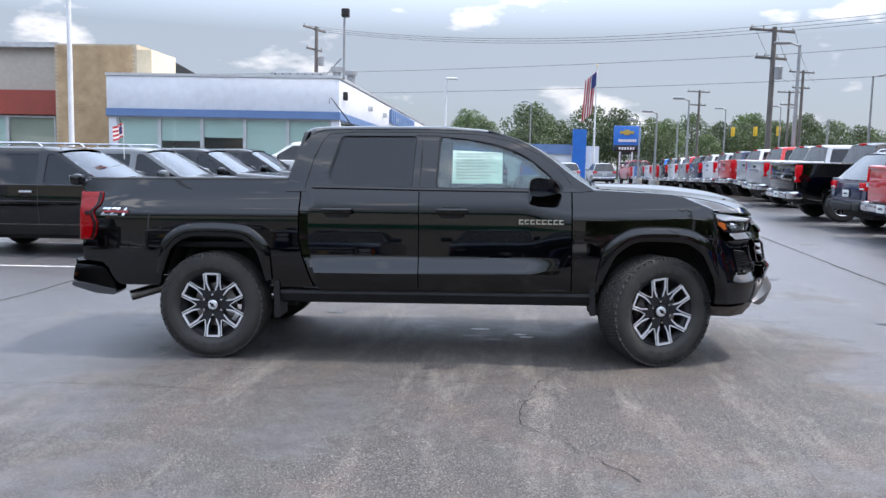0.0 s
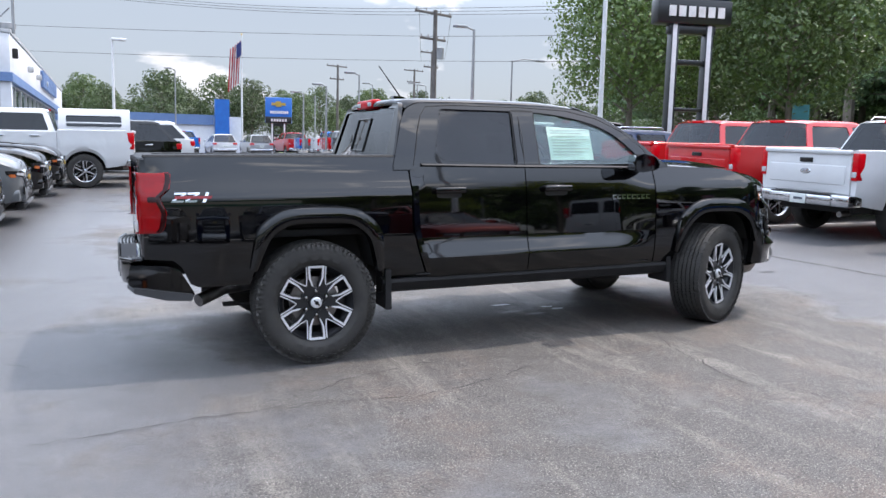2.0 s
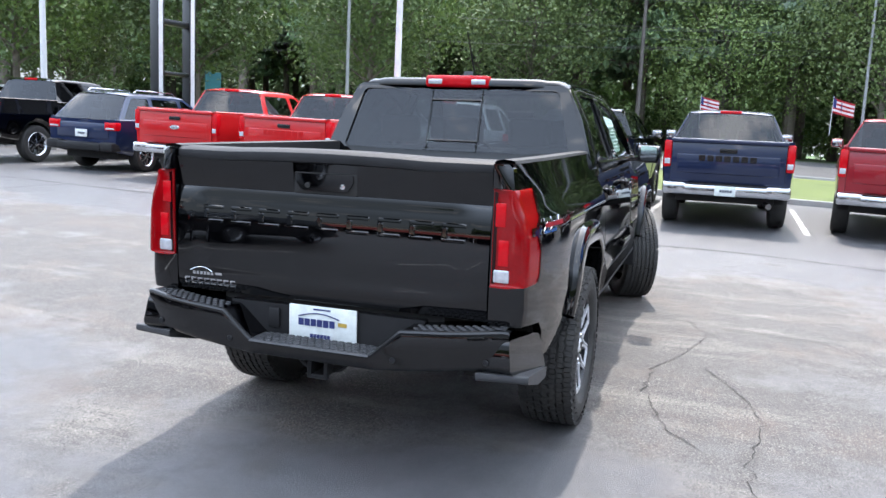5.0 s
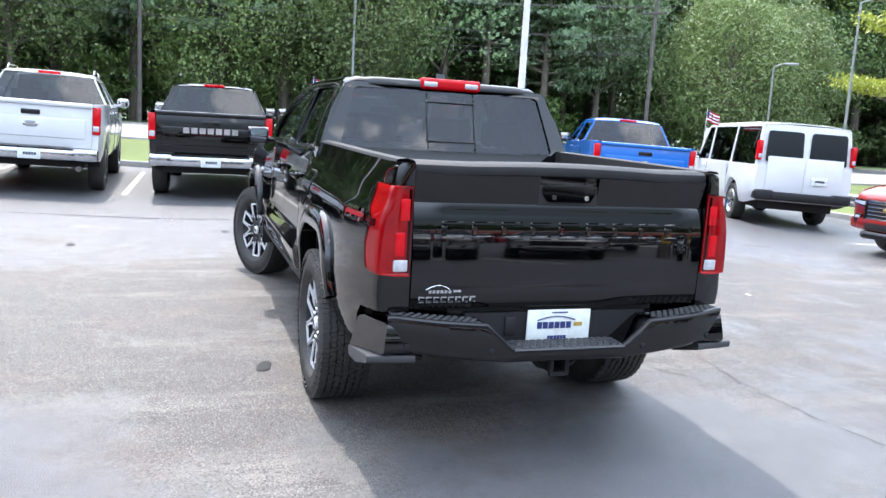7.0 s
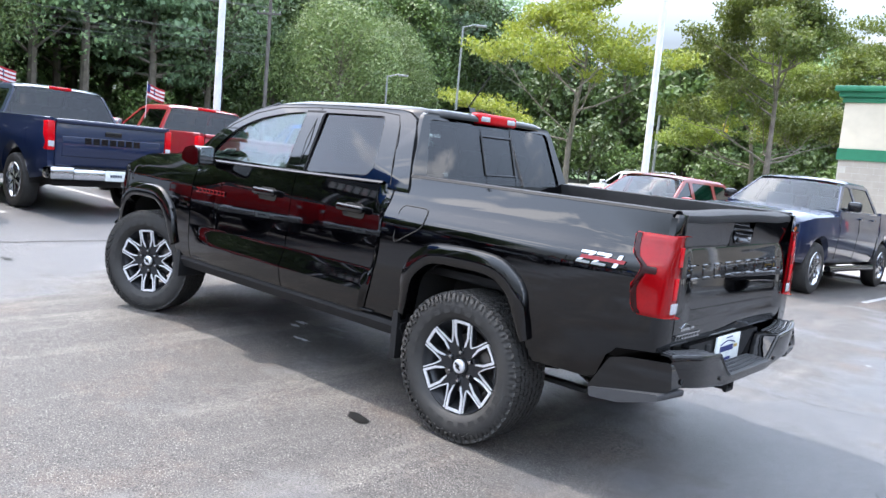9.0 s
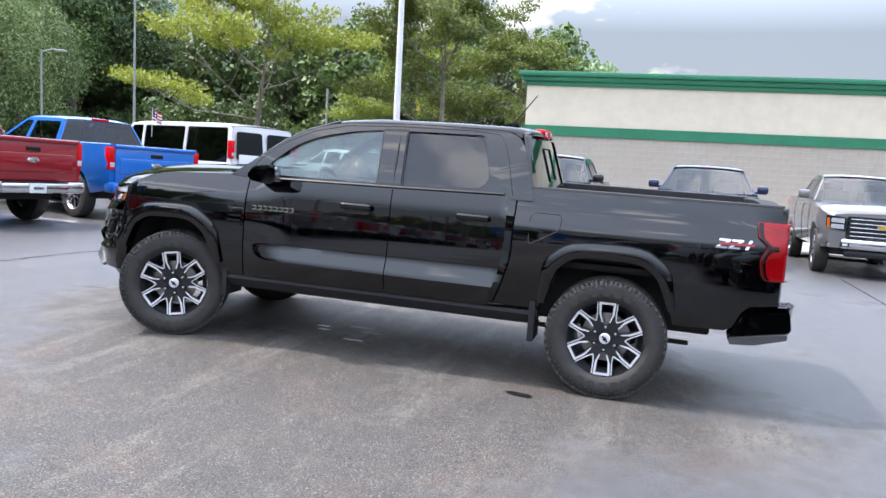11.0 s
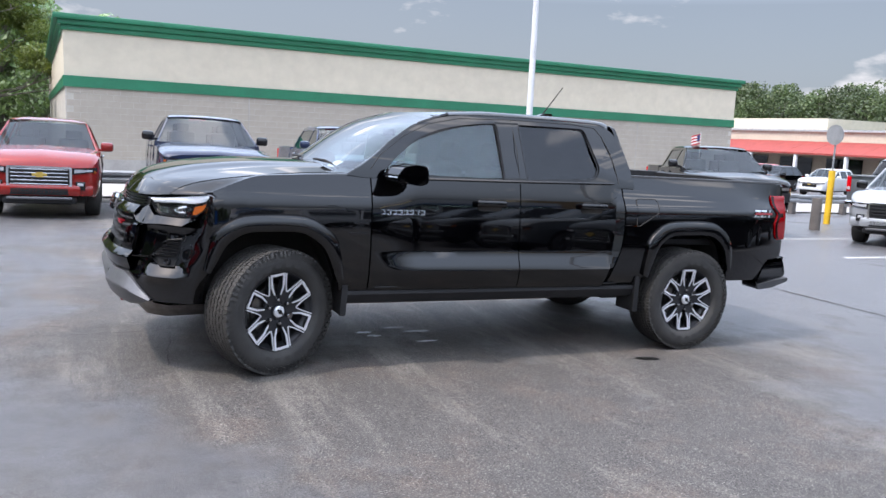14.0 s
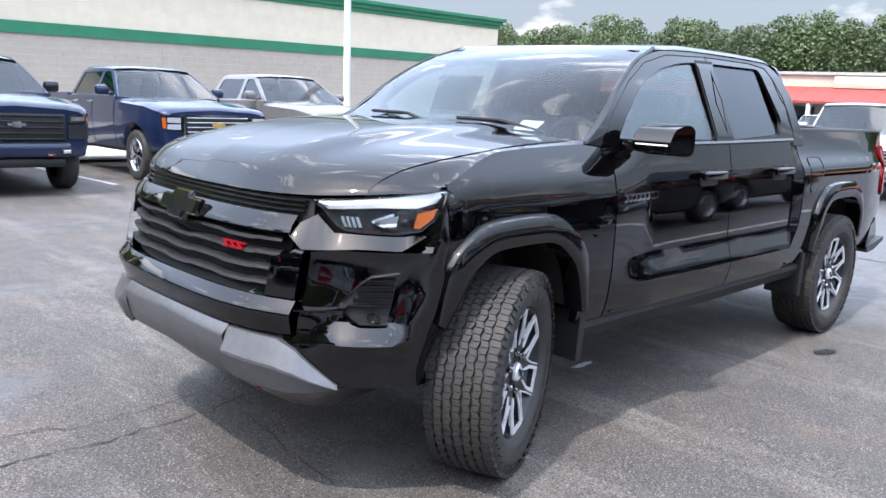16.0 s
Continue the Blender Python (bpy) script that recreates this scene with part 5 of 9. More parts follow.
# ---- poles, lamps, signs ----
def light_pole(x, y, h, base=0.9, arm=None, yaw=0.0, material="pole_white", r=0.09, label="tall white steel light pole on a concrete base"):
    root = thing("light_pole", upright(x, y, yaw), label, "light pole", "light poles")
    if base:
        bm = bmesh.new()
        lathe(bm, [(0.30, -0.3), (0.30, base - 0.03), (0.27, base), (0.001, base)], 24, "z")
        part("footing", bm, "concrete", root)
        bm = bmesh.new()
        box(bm, (0, 0, base + 0.012), (0.32, 0.32, 0.025), 0.004)
        for sx in (-1, 1):
            for sy in (-1, 1):
                tube(bm, (sx * 0.12, sy * 0.12, base), (sx * 0.12, sy * 0.12, base + 0.07), 0.014, n=6)
        part("base_plate", bm, "pole_grey", root)
    bm = bmesh.new()
    tube(bm, (0, 0, base), (0, 0, h), r, r * 0.62, 16)
    part("shaft", bm, material, root)
    if arm:
        bm = bmesh.new()
        run(bm, [(0, 0, h - 0.05), (arm * 0.5, 0, h + 0.12), (arm, 0, h + 0.10)], 0.035)
        part("arm", bm, material, root)
        bm = bmesh.new()
        box(bm, (arm + 0.25, 0, h + 0.08), (0.62, 0.26, 0.12), 0.05)
        part("lamp_head", bm, material, root)
    return root


light_pole(4.93, -13.72, 10.5)
light_pole(-8.16, -12.7, 10.5)
light_pole(12.33, -6.46, 10.5)
light_pole(13.46, 6.4, 10.5)
light_pole(12.24, 16.66, 10.0, arm=None)
light_pole(-13.4, 17.8, 10.0)
light_pole(11.68, 25.64, 5.9, arm=-0.9, material="pole_grey")
light_pole(-2.59, 32.57, 5.4, arm=0.01, material="pole_white", r=0.07)
for x, y, h in ((10.18, 37.52, 4.9), (8.98, 40.1, 4.4), (8.98, 46.0, 4.3), (17.5, 58, 6), (23, 62, 6.5), (27, 70, 7), (2.4, 64, 7)):
    light_pole(x, y, h, 0.6, arm=-0.8, material="pole_grey", r=0.07, label="distant grey street lamp")
light_pole(24.0, -28.5, 8.6, 0, arm=-1.2, yaw=40, material="pole_grey", r=0.08, label="grey street lamp on a curved arm")
light_pole(31.0, -30.0, 6.0, 0, arm=-1.2, yaw=40, material="pole_grey", r=0.07, label="grey street lamp on a curved arm")
light_pole(19.0, 36.06, 6.0, 0, arm=1.6, yaw=0, material="pole_grey", r=0.07, label="grey street lamp on a curved arm")
light_pole(46.0, 3.5, 14, 0, material="wood_pole", r=0.14, label="plain grey pole beside the road")
light_pole(42.0, -8.6, 11, 0, material="pole_grey", r=0.09, label="plain grey pole beside the road")
light_pole(24.73, 13.3, 12, 0, material="pole_grey", r=0.08, label="plain grey pole beside the road")


def utility_pole(x, y, h, yaw=0.0, kit=True):
    root = thing("utility_pole", upright(x, y, yaw), "weathered wooden utility pole with crossarms", "utility pole", "utility poles")
    bm = bmesh.new()
    tube(bm, (0, 0, -0.3), (0, 0, h), 0.16, 0.11, 12)
    part("shaft", bm, "wood_pole", root)
    for k, (z, w) in enumerate(((h - 0.15, 2.6), (h - 1.5, 1.8))):
        bm = bmesh.new()
        box(bm, (0, 0.16, z), (w, 0.10, 0.12), 0.01)
        arm = part("crossarm", bm, "wood_pole", root)
        for u in (-0.46, -0.2, 0.2, 0.46):
            bm = bmesh.new()
            lathe(bm, [(0.02, 0), (0.05, 0.05), (0.03, 0.09), (0.05, 0.13), (0.001, 0.18)], 10, "z", (u * w, 0.16, z + 0.06))
            part("insulator", bm, "pole_grey", arm)
    if kit:
        bm = bmesh.new()
        lathe(bm, [(0.001, 0), (0.19, 0.02), (0.2, 0.6), (0.001, 0.68)], 14, "z", (0.1, -0.33, h - 2.6))
        part("transformer", bm, "pole_grey", root)
    return root


UP = [(13.5, 34.57, 8.2, 20), (-12.6, 47.0, 10.6, 70), (26, 66, 10, 20), (31, 84, 10, 10), (43.4, -30.1, 11.5, 30), (20, 78, 9.5, 20)]
for x, y, h, a in UP:
    utility_pole(x, y, h, a, x < 17)


def cable(a, b, sag, label="thin overhead cable between poles"):
    bm = bmesh.new()
    a, b = Vector(a), Vector(b)
    pts = []
    for k in range(17):
        s = k / 16
        p = a.lerp(b, s)
        p.z -= sag * 4 * s * (1 - s)
        pts.append(p)
    run(bm, pts, 0.012, 5)
    tagged(part("overhead_cable", bm, "wire", None), label, "cable", "overhead cables")


for o in (-1.1, 0.0, 1.1):
    cable((13.5 + o, 34.57 + o * 0.4, 8.8), (-12.6 + o * 0.3, 47 + o, 10.7), 0.7)
    cable((13.5 + o, 34.57 + o * 0.4, 8.8), (26 + o, 66, 9.8), 0.6)
    cable((13.5 + o, 34.57 + o * 0.4, 8.8), (46.0 + o, 3.5, 10.5), 0.8)
    cable((46.0 + o, 3.5, 10.5), (43.4 + o * 0.4, -30.1 + o, 11.0), 0.8)
for z in (8.7, 7.4):
    cable((13.5, 34.57, z - 1.2), (-60, 62, z + 1.0), 0.9)
    cable((13.5, 34.57, z - 1.2), (46, 3.5, z), 0.6)
    cable((46, 3.5, z), (43.4, -30.1, z + 0.3), 0.7)
for z in (6.5, 6.0, 5.5):
    cable((47, 70, z + 2), (46, 3.5, z + 2), 0.4)
    cable((46, 3.5, z + 2), (43.4, -30.1, z + 2.2), 0.4)

# tall flag
flag = thing("flagpole", upright(8.39, 67.9) @ Matrix.Scale(0.87, 4), "tall white flagpole with a limp striped flag", "flagpole")
bm = bmesh.new()
tube(bm, (0, 0, 0), (0, 0, 12.2), 0.12, 0.06)
part("shaft", bm, "pole_white", flag)
bm = bmesh.new()
lathe(bm, [(0.001, 12.4), (0.1, 12.3), (0.1, 12.22), (0.001, 12.15)], 12, "z")
part("finial", bm, "gold", flag)
for k in range(9):
    bm = bmesh.new()
    rows = []
    for zz in range(13):
        z = 11.6 - zz * 0.36
        x0 = -0.08 - 0.12 * k - 0.02 * zz
        rows.append([(x0 + 0.12 * u, 0.12 * math.sin(k * 1.7 + u * 1.5 + zz * 0.25), z - 0.35 * k * 0.3) for u in (0, -0.5, -1)])
    grid(bm, rows)
    part("stripe", bm, "flag_red" if k % 2 == 0 else "flag_white", flag)
bm = bmesh.new()
grid(bm, [[(-0.05 - 0.1 * u, -0.16, 11.62 - 0.24 * zz - 0.09 * u) for u in range(6)] for zz in range(7)])
part("canton", bm, "flag_blue", flag)


def pylon(x, y, yaw, w, z0, z1, face, legs, label, band=None):
    root = thing("pylon_sign", upright(x, y, yaw), label, "sign", "pylon signs")
    for s in (-1, 1):
        bm = bmesh.new()
        box(bm, (0, s * w * 0.23, (z0 - 0.4) / 2), (0.30, 0.22, z0 + 0.4), 0.02)
        leg = part("leg", bm, legs, root)
        bm = bmesh.new()
        box(bm, (-0.155, s * w * 0.23 + 0.02, z0 / 2), (0.02, 0.12, z0), 0.004)
        part("leg_panel", bm, "pole_white", leg, "white leg panel")
    bm = bmesh.new()
    box(bm, (0, 0, z0 - 0.12), (0.26, w * 0.62, 0.24), 0.03)
    part("crosspiece", bm, legs, root)
    for zc, hc in ((z0 - 1.0, 0.14), (z0 * 0.5, 0.10)):
        bm = bmesh.new()
        box(bm, (0, 0, zc), (0.22, w * 0.50, hc), 0.02)
        part("crosspiece", bm, legs, root)
    bm = bmesh.new()
    box(bm, (0, 0, (z0 + z1) / 2), (0.5, w, z1 - z0), 0.08)
    cab = part("cabinet", bm, face, root)
    if band:
        bm = bmesh.new()
        box(bm, (0, 0, z0 + 0.28), (0.54, w * 0.98, 0.56), 0.04)
        part("name_band", bm, "sign_black", cab)
    return root, cab


root, cab = pylon(12.0, 12.1, 77, 2.2, 4.57, 5.27, "sign_black", "sign_black", "black and white pylon sign with a lettered black face")
bm = bmesh.new()
letters_bar(bm, -0.78, 4.77, (0.20,) * 6, 0.28, lambda u, v, d: Vector((-0.26 - d, -u, v)), 0.42, 0, 0.02)
part("lettering", bm, "sign_white", cab)
bm = bmesh.new()
box(bm, (0, 0, 6.05), (0.5, 2.2, 1.54), 0.08)
part("blue_panel", bm, "sign_blue", cab)
root, cab = pylon(10.5, 61.9, 78, 2.2, 2.75, 4.9, "sign_blue", "sign_black", "distant blue pylon sign with a gold emblem", True)
bm = bmesh.new()
prism(bm, [(-0.58, 4.24), (-0.21, 4.24), (-0.21, 4.12), (0.21, 4.12), (0.21, 4.24), (0.58, 4.24), (0.58, 4.45), (0.21, 4.45), (0.21, 4.57), (-0.21, 4.57), (-0.21, 4.45), (-0.58, 4.45)], 0, 0.05,
      lambda u, v, d: Vector((-0.28 - d, u, v)))
part("emblem", bm, "gold", cab)
bm = bmesh.new()
letters_bar(bm, -0.8, 3.55, (0.13,) * 9, 0.22, lambda u, v, d: Vector((-0.28 - d, u, v)), 0.3, 0, 0.03)
letters_bar(bm, -0.66, 2.9, (0.15,) * 6, 0.22, lambda u, v, d: Vector((-0.28 - d, u, v)), 0.5, 0, 0.03)
part("lettering", bm, "sign_white", cab)

# stop sign at the lot's exit
stop = thing("stop_sign", upright(16.2, -25.4, 126) @ Matrix.Scale(0.80, 4), "red octagonal stop sign on a thin post", "stop sign")
bm = bmesh.new()
box(bm, (0, 0, 0.95), (0.04, 0.05, 1.9), 0.004)
part("post", bm, "pole_grey", stop)
bm = bmesh.new()
prism(bm, [(0.38 * math.cos(radians(22.5 + 45 * k)), 2.1 + 0.38 * math.sin(radians(22.5 + 45 * k))) for k in range(8)], 0.0, 0.01, lambda u, v, d: Vector((0.03 + d, u, v)))
plate = part("plate", bm, "sign_white", stop)
bm = bmesh.new()
prism(bm, [(0.355 * math.cos(radians(22.5 + 45 * k)), 2.1 + 0.355 * math.sin(radians(22.5 + 45 * k))) for k in range(8)], 0.012, 0.016, lambda u, v, d: Vector((0.03 + d, u, v)))
part("face", bm, "stop_red", plate)
word = bpy.data.curves.new("stop_word", "FONT")
word.body, word.size, word.align_x, word.align_y, word.extrude = "STOP", 0.27, "CENTER", "CENTER", 0.003
wob = new("lettering", word)
wob.data.materials.append(M["sign_white"])
wob.parent, wob.matrix_basis = plate, pose(0.052, 0, 2.1, 90, 0, 90)

# guard rail along the lot's edge
for k in range(13):
    x0 = 10.4 - 2.5 * (k + 1)
    rail = thing("guard_rail", upright(x0, -13.9), "galvanised steel guard rail on squat wooden posts", "guard rail", "guard rails")
    bm = bmesh.new()
    prof = [(0.0, 0.40), (0.05, 0.44), (0.05, 0.50), (0.0, 0.55), (0.05, 0.60), (0.05, 0.66), (0.0, 0.70)]
    grid(bm, [[(x, 0.12 + y, z) for y, z in prof] for x in (0.0, 2.5)] )
    grid(bm, [[(x, 0.115 + y, z) for y, z in prof] for x in (0.0, 2.5)] )
    part("rail", bm, "pole_grey", rail)
    bm = bmesh.new()
    box(bm, (0.1, 0.0, 0.28), (0.18, 0.2, 0.86), 0.015)
    part("post", bm, "wood_pole", rail)
for x, y in ((-14.3, -11.0), (-13.9, -8.2)):
    bol = thing("bollard", upright(x, y), "squat weathered wooden bollard", "bollard", "bollards")
    bm = bmesh.new()
    tube(bm, (0, 0, -0.2), (0, 0, 0.8), 0.13, 0.12)
    part("post", bm, "wood_pole", bol)
yp = thing("yellow_post", upright(-16.5, -10.0), "yellow steel sign post with a round plate", "post")
bm = bmesh.new()
tube(bm, (0, 0, -0.2), (0, 0, 1.5), 0.09)
part("post", bm, "yellow", yp)
bm = bmesh.new()
tube(bm, (0, 0, 1.5), (0, 0, 2.4), 0.025)
tube(bm, (0.04, 0, 2.5), (0.06, 0, 2.5), 0.28, n=20)
part("round_plate", bm, "pole_grey", yp)
ts = thing("teal_street_sign", upright(23.9, 19.25, 40), "small teal panel sign on posts by the road", "sign")
bm = bmesh.new()
box(bm, (0, 0, 2.35), (0.1, 0.66, 1.1), 0.02)
part("panel", bm, "teal_sign", ts)
bm = bmesh.new()
tube(bm, (0, 0, -0.3), (0, 0, 1.8), 0.06)
part("post", bm, "pole_grey", ts)
bs = thing("blue_exit_sign", upright(10.2, -29.2, 110), "small blue lawn sign on a white post", "sign")
bm = bmesh.new()
box(bm, (0, 0, 1.35), (0.05, 0.9, 0.5), 0.01)
part("panel", bm, "sign_blue", bs)
bm = bmesh.new()
tube(bm, (0, -0.5, -0.2), (0, -0.5, 1.7), 0.04)
part("post", bm, "pole_white", bs)
# traffic signals over the junction
for (x, y), (x2, y2) in (((24.0, -52.0), (10, -60)), ((33, 78), (20, 88))):
    sig = thing("traffic_signal", upright(x, y), "traffic signals hung from a span wire over the junction", "traffic signal", "traffic signals")
    bm = bmesh.new()
    tube(bm, (0, 0, 0), (0, 0, 6.5), 0.12, 0.09)
    part("pole", bm, "pole_grey", sig)
    bm = bmesh.new()
    tube(bm, (x2 - x, y2 - y, 0), (x2 - x, y2 - y, 6.5), 0.12, 0.09)
    part("pole", bm, "pole_grey", sig)
    bm = bmesh.new()
    run(bm, [(0, 0, 6.2), ((x2 - x) / 2, (y2 - y) / 2, 5.9), (x2 - x, y2 - y, 6.2)], 0.02)
    part("span_wire", bm, "wire", sig)
    for s in (0.3, 0.45, 0.6):
        bm = bmesh.new()
        box(bm, ((x2 - x) * s, (y2 - y) * s, 5.4), (0.35, 0.35, 1.0), 0.05)
        part("signal_head", bm, "yellow", sig)

# pair of white boards on a leaning post by the exit
board = thing("leaning_sign", upright(14.1, -13.3) @ Matrix.Rotation(radians(8), 4, "X"), "two blank white boards on a leaning post", "sign")
bm = bmesh.new()
tube(bm, (0, 0, -0.1), (0, 0, 2.0), 0.03, 0.03, 8)
part("post", bm, "pole_grey", board)
for s in (1, -1):
    bm = bmesh.new()
    box(bm, (-0.04, s * 0.17, 1.75), (0.02, 0.30, 0.62), 0.005)
    part("panel", bm, "white_sheet", board, "white board")


# ---- trees ----
def leaf_cloud(bm, centers, per, spread, size, rnd, flat=0.6, tilt=0.95):
    verts, faces = [], []
    for c, s in centers:
        for _ in range(per):
            while True:
                d = Vector((rnd.uniform(-1, 1), rnd.uniform(-1, 1), rnd.uniform(-1, 1)))
                if 0.05 < d.length < 1:
                    break
            d *= (0.55 + 0.45 * d.length) / max(d.length, 1e-3) * rnd.random() ** 0.4
            p = c + Vector((d.x * spread * s, d.y * spread * s, d.z * spread * s * flat))
            q = Euler((rnd.gauss(0, tilt), rnd.gauss(0, tilt), rnd.uniform(0, 6.28))).to_matrix()
            z = size * rnd.uniform(0.6, 1.3)
            k = len(verts)
            for u, v, h in ((-0.5, 0, 0), (0, -0.32, 0.08), (0.5, 0, -0.06), (0, 0.32, 0.08)):
                verts.append(p + q @ Vector((u * z, v * z, h * z)))
            faces.append((k, k + 1, k + 2, k + 3))
    return verts, faces


def limb(bm, p, d, length, r, depth, rnd, tips, bend=0.25, up=0.15):
    n = 3
    pts = [p.copy()]
    for k in range(n):
        d = (d + Vector((rnd.gauss(0, bend), rnd.gauss(0, bend), rnd.gauss(0, bend * 0.5) + up * 0.3))).normalized()
        pts.append(pts[-1] + d * length / n)
    for k in range(n):
        tube(bm, pts[k], pts[k + 1], lerp(r, r * 0.55, k / n), lerp(r, r * 0.55, (k + 1) / n), 5 if depth > 1 else 3, False)
    if depth == 0 or r < 0.015:
        tips.append((pts[-1], 1.0))
        tips.append((pts[-2], 0.8))
        return
    for k in range(rnd.randint(2, 3)):
        a = rnd.uniform(0, 6.28)
        side = Vector((math.cos(a), math.sin(a), rnd.uniform(0.05, 0.5)))
        limb(bm, pts[-1 - (k % 2)], (d * 0.7 + side * 0.75).normalized(), length * rnd.uniform(0.6, 0.8), r * 0.55, depth - 1, rnd, tips, bend, up)


def tree_meshes(seed, h, trunk_h, spread_r, per, leaf_size, leaf_mat, clump=0.85, flat=0.6, levels=2):
    rnd = random.Random(seed)
    bm = bmesh.new()
    tips = []
    tube(bm, (0, 0, -0.3), (0, 0, trunk_h), 0.028 * h * 0.62, 0.02 * h * 0.62, 10, False)
    top = Vector((0, 0, trunk_h))
    for k in range(3):
        nxt = top + Vector((rnd.gauss(0, 0.15), rnd.gauss(0, 0.15), (h * 0.78 - trunk_h) / 3))
        tube(bm, top, nxt, 0.0125 * h * (1 - 0.28 * k), 0.0125 * h * (1 - 0.28 * (k + 1)), 8, False)
        for j in range(rnd.randint(3, 5)):
            a = rnd.uniform(0, 6.28)
            s = 1 - 0.22 * k
            p = top.lerp(nxt, rnd.random())
            limb(bm, p, Vector((math.cos(a), math.sin(a), rnd.uniform(0.1, 0.7))).normalized(), spread_r * 0.50 * s * rnd.uniform(0.8, 1.2), 0.0048 * h, levels, rnd, tips, 0.16)
        top = nxt
    limb(bm, top, Vector((0, 0, 1)), h * 0.18, 0.005 * h, 1, rnd, tips)
    trunk = mesh_of("trunk", bm)
    trunk.materials.append(M["bark"])
    verts, faces = leaf_cloud(None, tips, per, clump, leaf_size, rnd, flat)
    crown = bpy.data.meshes.new("crown")
    crown.from_pydata(verts, [], faces)
    crown.materials.append(M[leaf_mat])
    return trunk, crown


def pine_meshes(seed, h, bare, radius, per, size):
    rnd = random.Random(seed)
    bm = bmesh.new()
    tube(bm, (0, 0, -0.3), (0, 0, h * 0.98), 0.017 * h, 0.02, 9, False)
    centers = []
    z = h * bare
    while z < h:
        s = 1 - (z - h * bare) / (h * (1 - bare))
        for j in range(rnd.randint(4, 6)):
            a = rnd.uniform(0, 6.28)
            L = radius * (0.22 + 0.78 * s ** 0.8) * rnd.uniform(0.6, 1.1)
            end = Vector((math.cos(a) * L, math.sin(a) * L, z + rnd.uniform(-0.1, 0.35) * L))
            tube(bm, (0, 0, z), end, 0.004 * h * (0.4 + s), 0.01, 5, False)
            for q in (0.4, 0.62, 0.82, 1.0):
                centers.append((Vector((0, 0, z)).lerp(end, q), 0.75 + 0.5 * s))
        z += h * rnd.uniform(0.035, 0.06)
    trunk = mesh_of("trunk", bm)
    trunk.materials.append(M["bark"])
    verts, faces = leaf_cloud(None, centers, per, 0.62, size, rnd, 0.38)
    crown = bpy.data.meshes.new("crown")
    crown.from_pydata(verts, [], faces)
    crown.materials.append(M["needles"])
    return trunk, crown


def lump_tree(seed, h, r, lumps, per, size, leaf_mat, low=0.30):
    """A full crown: leaves on the skin of many overlapping lumps, over a short trunk with a few limbs."""
    rnd = random.Random(seed)
    bm = bmesh.new()
    tube(bm, (0, 0, -0.4), (0, 0, h * 0.75), 0.015 * h, 0.006 * h, 7, False)
    verts, faces = [], []
    for k in range(lumps):
        s = (k + 0.5) / lumps
        a = k * 2.4 + rnd.uniform(-0.4, 0.4)
        z = lerp(h * low, h * 0.90, s)
        w = r * 0.72 * math.sin(math.pi * (0.18 + 0.74 * s)) * rnd.uniform(0.75, 1.05)
        c = Vector((math.cos(a) * w, math.sin(a) * w, z))
        rl = r * rnd.uniform(0.40, 0.60) * (1 - 0.35 * s)
        tube(bm, (0, 0, z * 0.7), c, 0.005 * h, 0.002 * h, 4, False)
        for _ in range(per):
            d = Vector((rnd.gauss(0, 1), rnd.gauss(0, 1), rnd.gauss(0.25, 1))).normalized()
            p = c + Vector((d.x, d.y, d.z * 0.8)) * rl * rnd.uniform(0.62, 1.06)
            q = (d + Vector((rnd.gauss(0, 0.45), rnd.gauss(0, 0.45), rnd.gauss(0, 0.45)))).to_track_quat("Z", "Y") @ Euler((0, 0, rnd.uniform(0, 6.28))).to_quaternion()
            z_ = size * rnd.uniform(0.6, 1.35)
            n = len(verts)
            for u, v, e in ((-0.5, 0, 0), (0, -0.34, 0.08), (0.5, 0, -0.06), (0, 0.34, 0.08)):
                verts.append(p + q @ Vector((u * z_, v * z_, e * z_)))
            faces.append((n, n + 1, n + 2, n + 3))
    trunk = mesh_of("trunk", bm)
    trunk.materials.append(M["bark"])
    crown = bpy.data.meshes.new("crown")
    crown.from_pydata(verts, [], faces)
    crown.materials.append(M[leaf_mat])
    return trunk, crown


TREES = {
    "broad_a": lump_tree(1, 13, 4.6, 30, 760, 0.21, "leaf_mid"),
    "broad_b": lump_tree(2, 12, 4.4, 28, 760, 0.21, "leaf_mid"),
    "dark_a": lump_tree(3, 15, 4.6, 28, 380, 0.24, "leaf_dark"),
    "deep_a": lump_tree(4, 16, 4.8, 24, 90, 0.62, "leaf_dark"),
    "deep_b": lump_tree(14, 15, 4.6, 24, 90, 0.62, "leaf_mid"),
    "locust": tree_meshes(5, 9.2, 2.3, 5.2, 150, 0.155, "leaf_lime", 0.95, 0.36),
    "locust_b": tree_meshes(6, 10.5, 2.4, 5.6, 170, 0.155, "leaf_locust", 0.95, 0.42),
    "light": lump_tree(7, 9.5, 3.9, 38, 620, 0.145, "leaf_pale"),
    "light_b": lump_tree(17, 9.0, 4.3, 42, 600, 0.145, "leaf_pale", 0.16),
    "pine_a": pine_meshes(8, 17, 0.34, 3.4, 24, 0.36),
    "pine_b": pine_meshes(9, 15, 0.24, 3.2, 22, 0.36),
    "far_a": lump_tree(11, 13, 4.8, 24, 140, 0.42, "leaf_far"),
    "far_b": lump_tree(12, 14, 4.6, 24, 140, 0.42, "leaf_far"),
    "thicket": lump_tree(15, 9, 4.2, 22, 110, 0.50, "leaf_dark", 0.06),
    "bush": lump_tree(10, 3.2, 1.8, 10, 90, 0.25, "leaf_mid"),
}


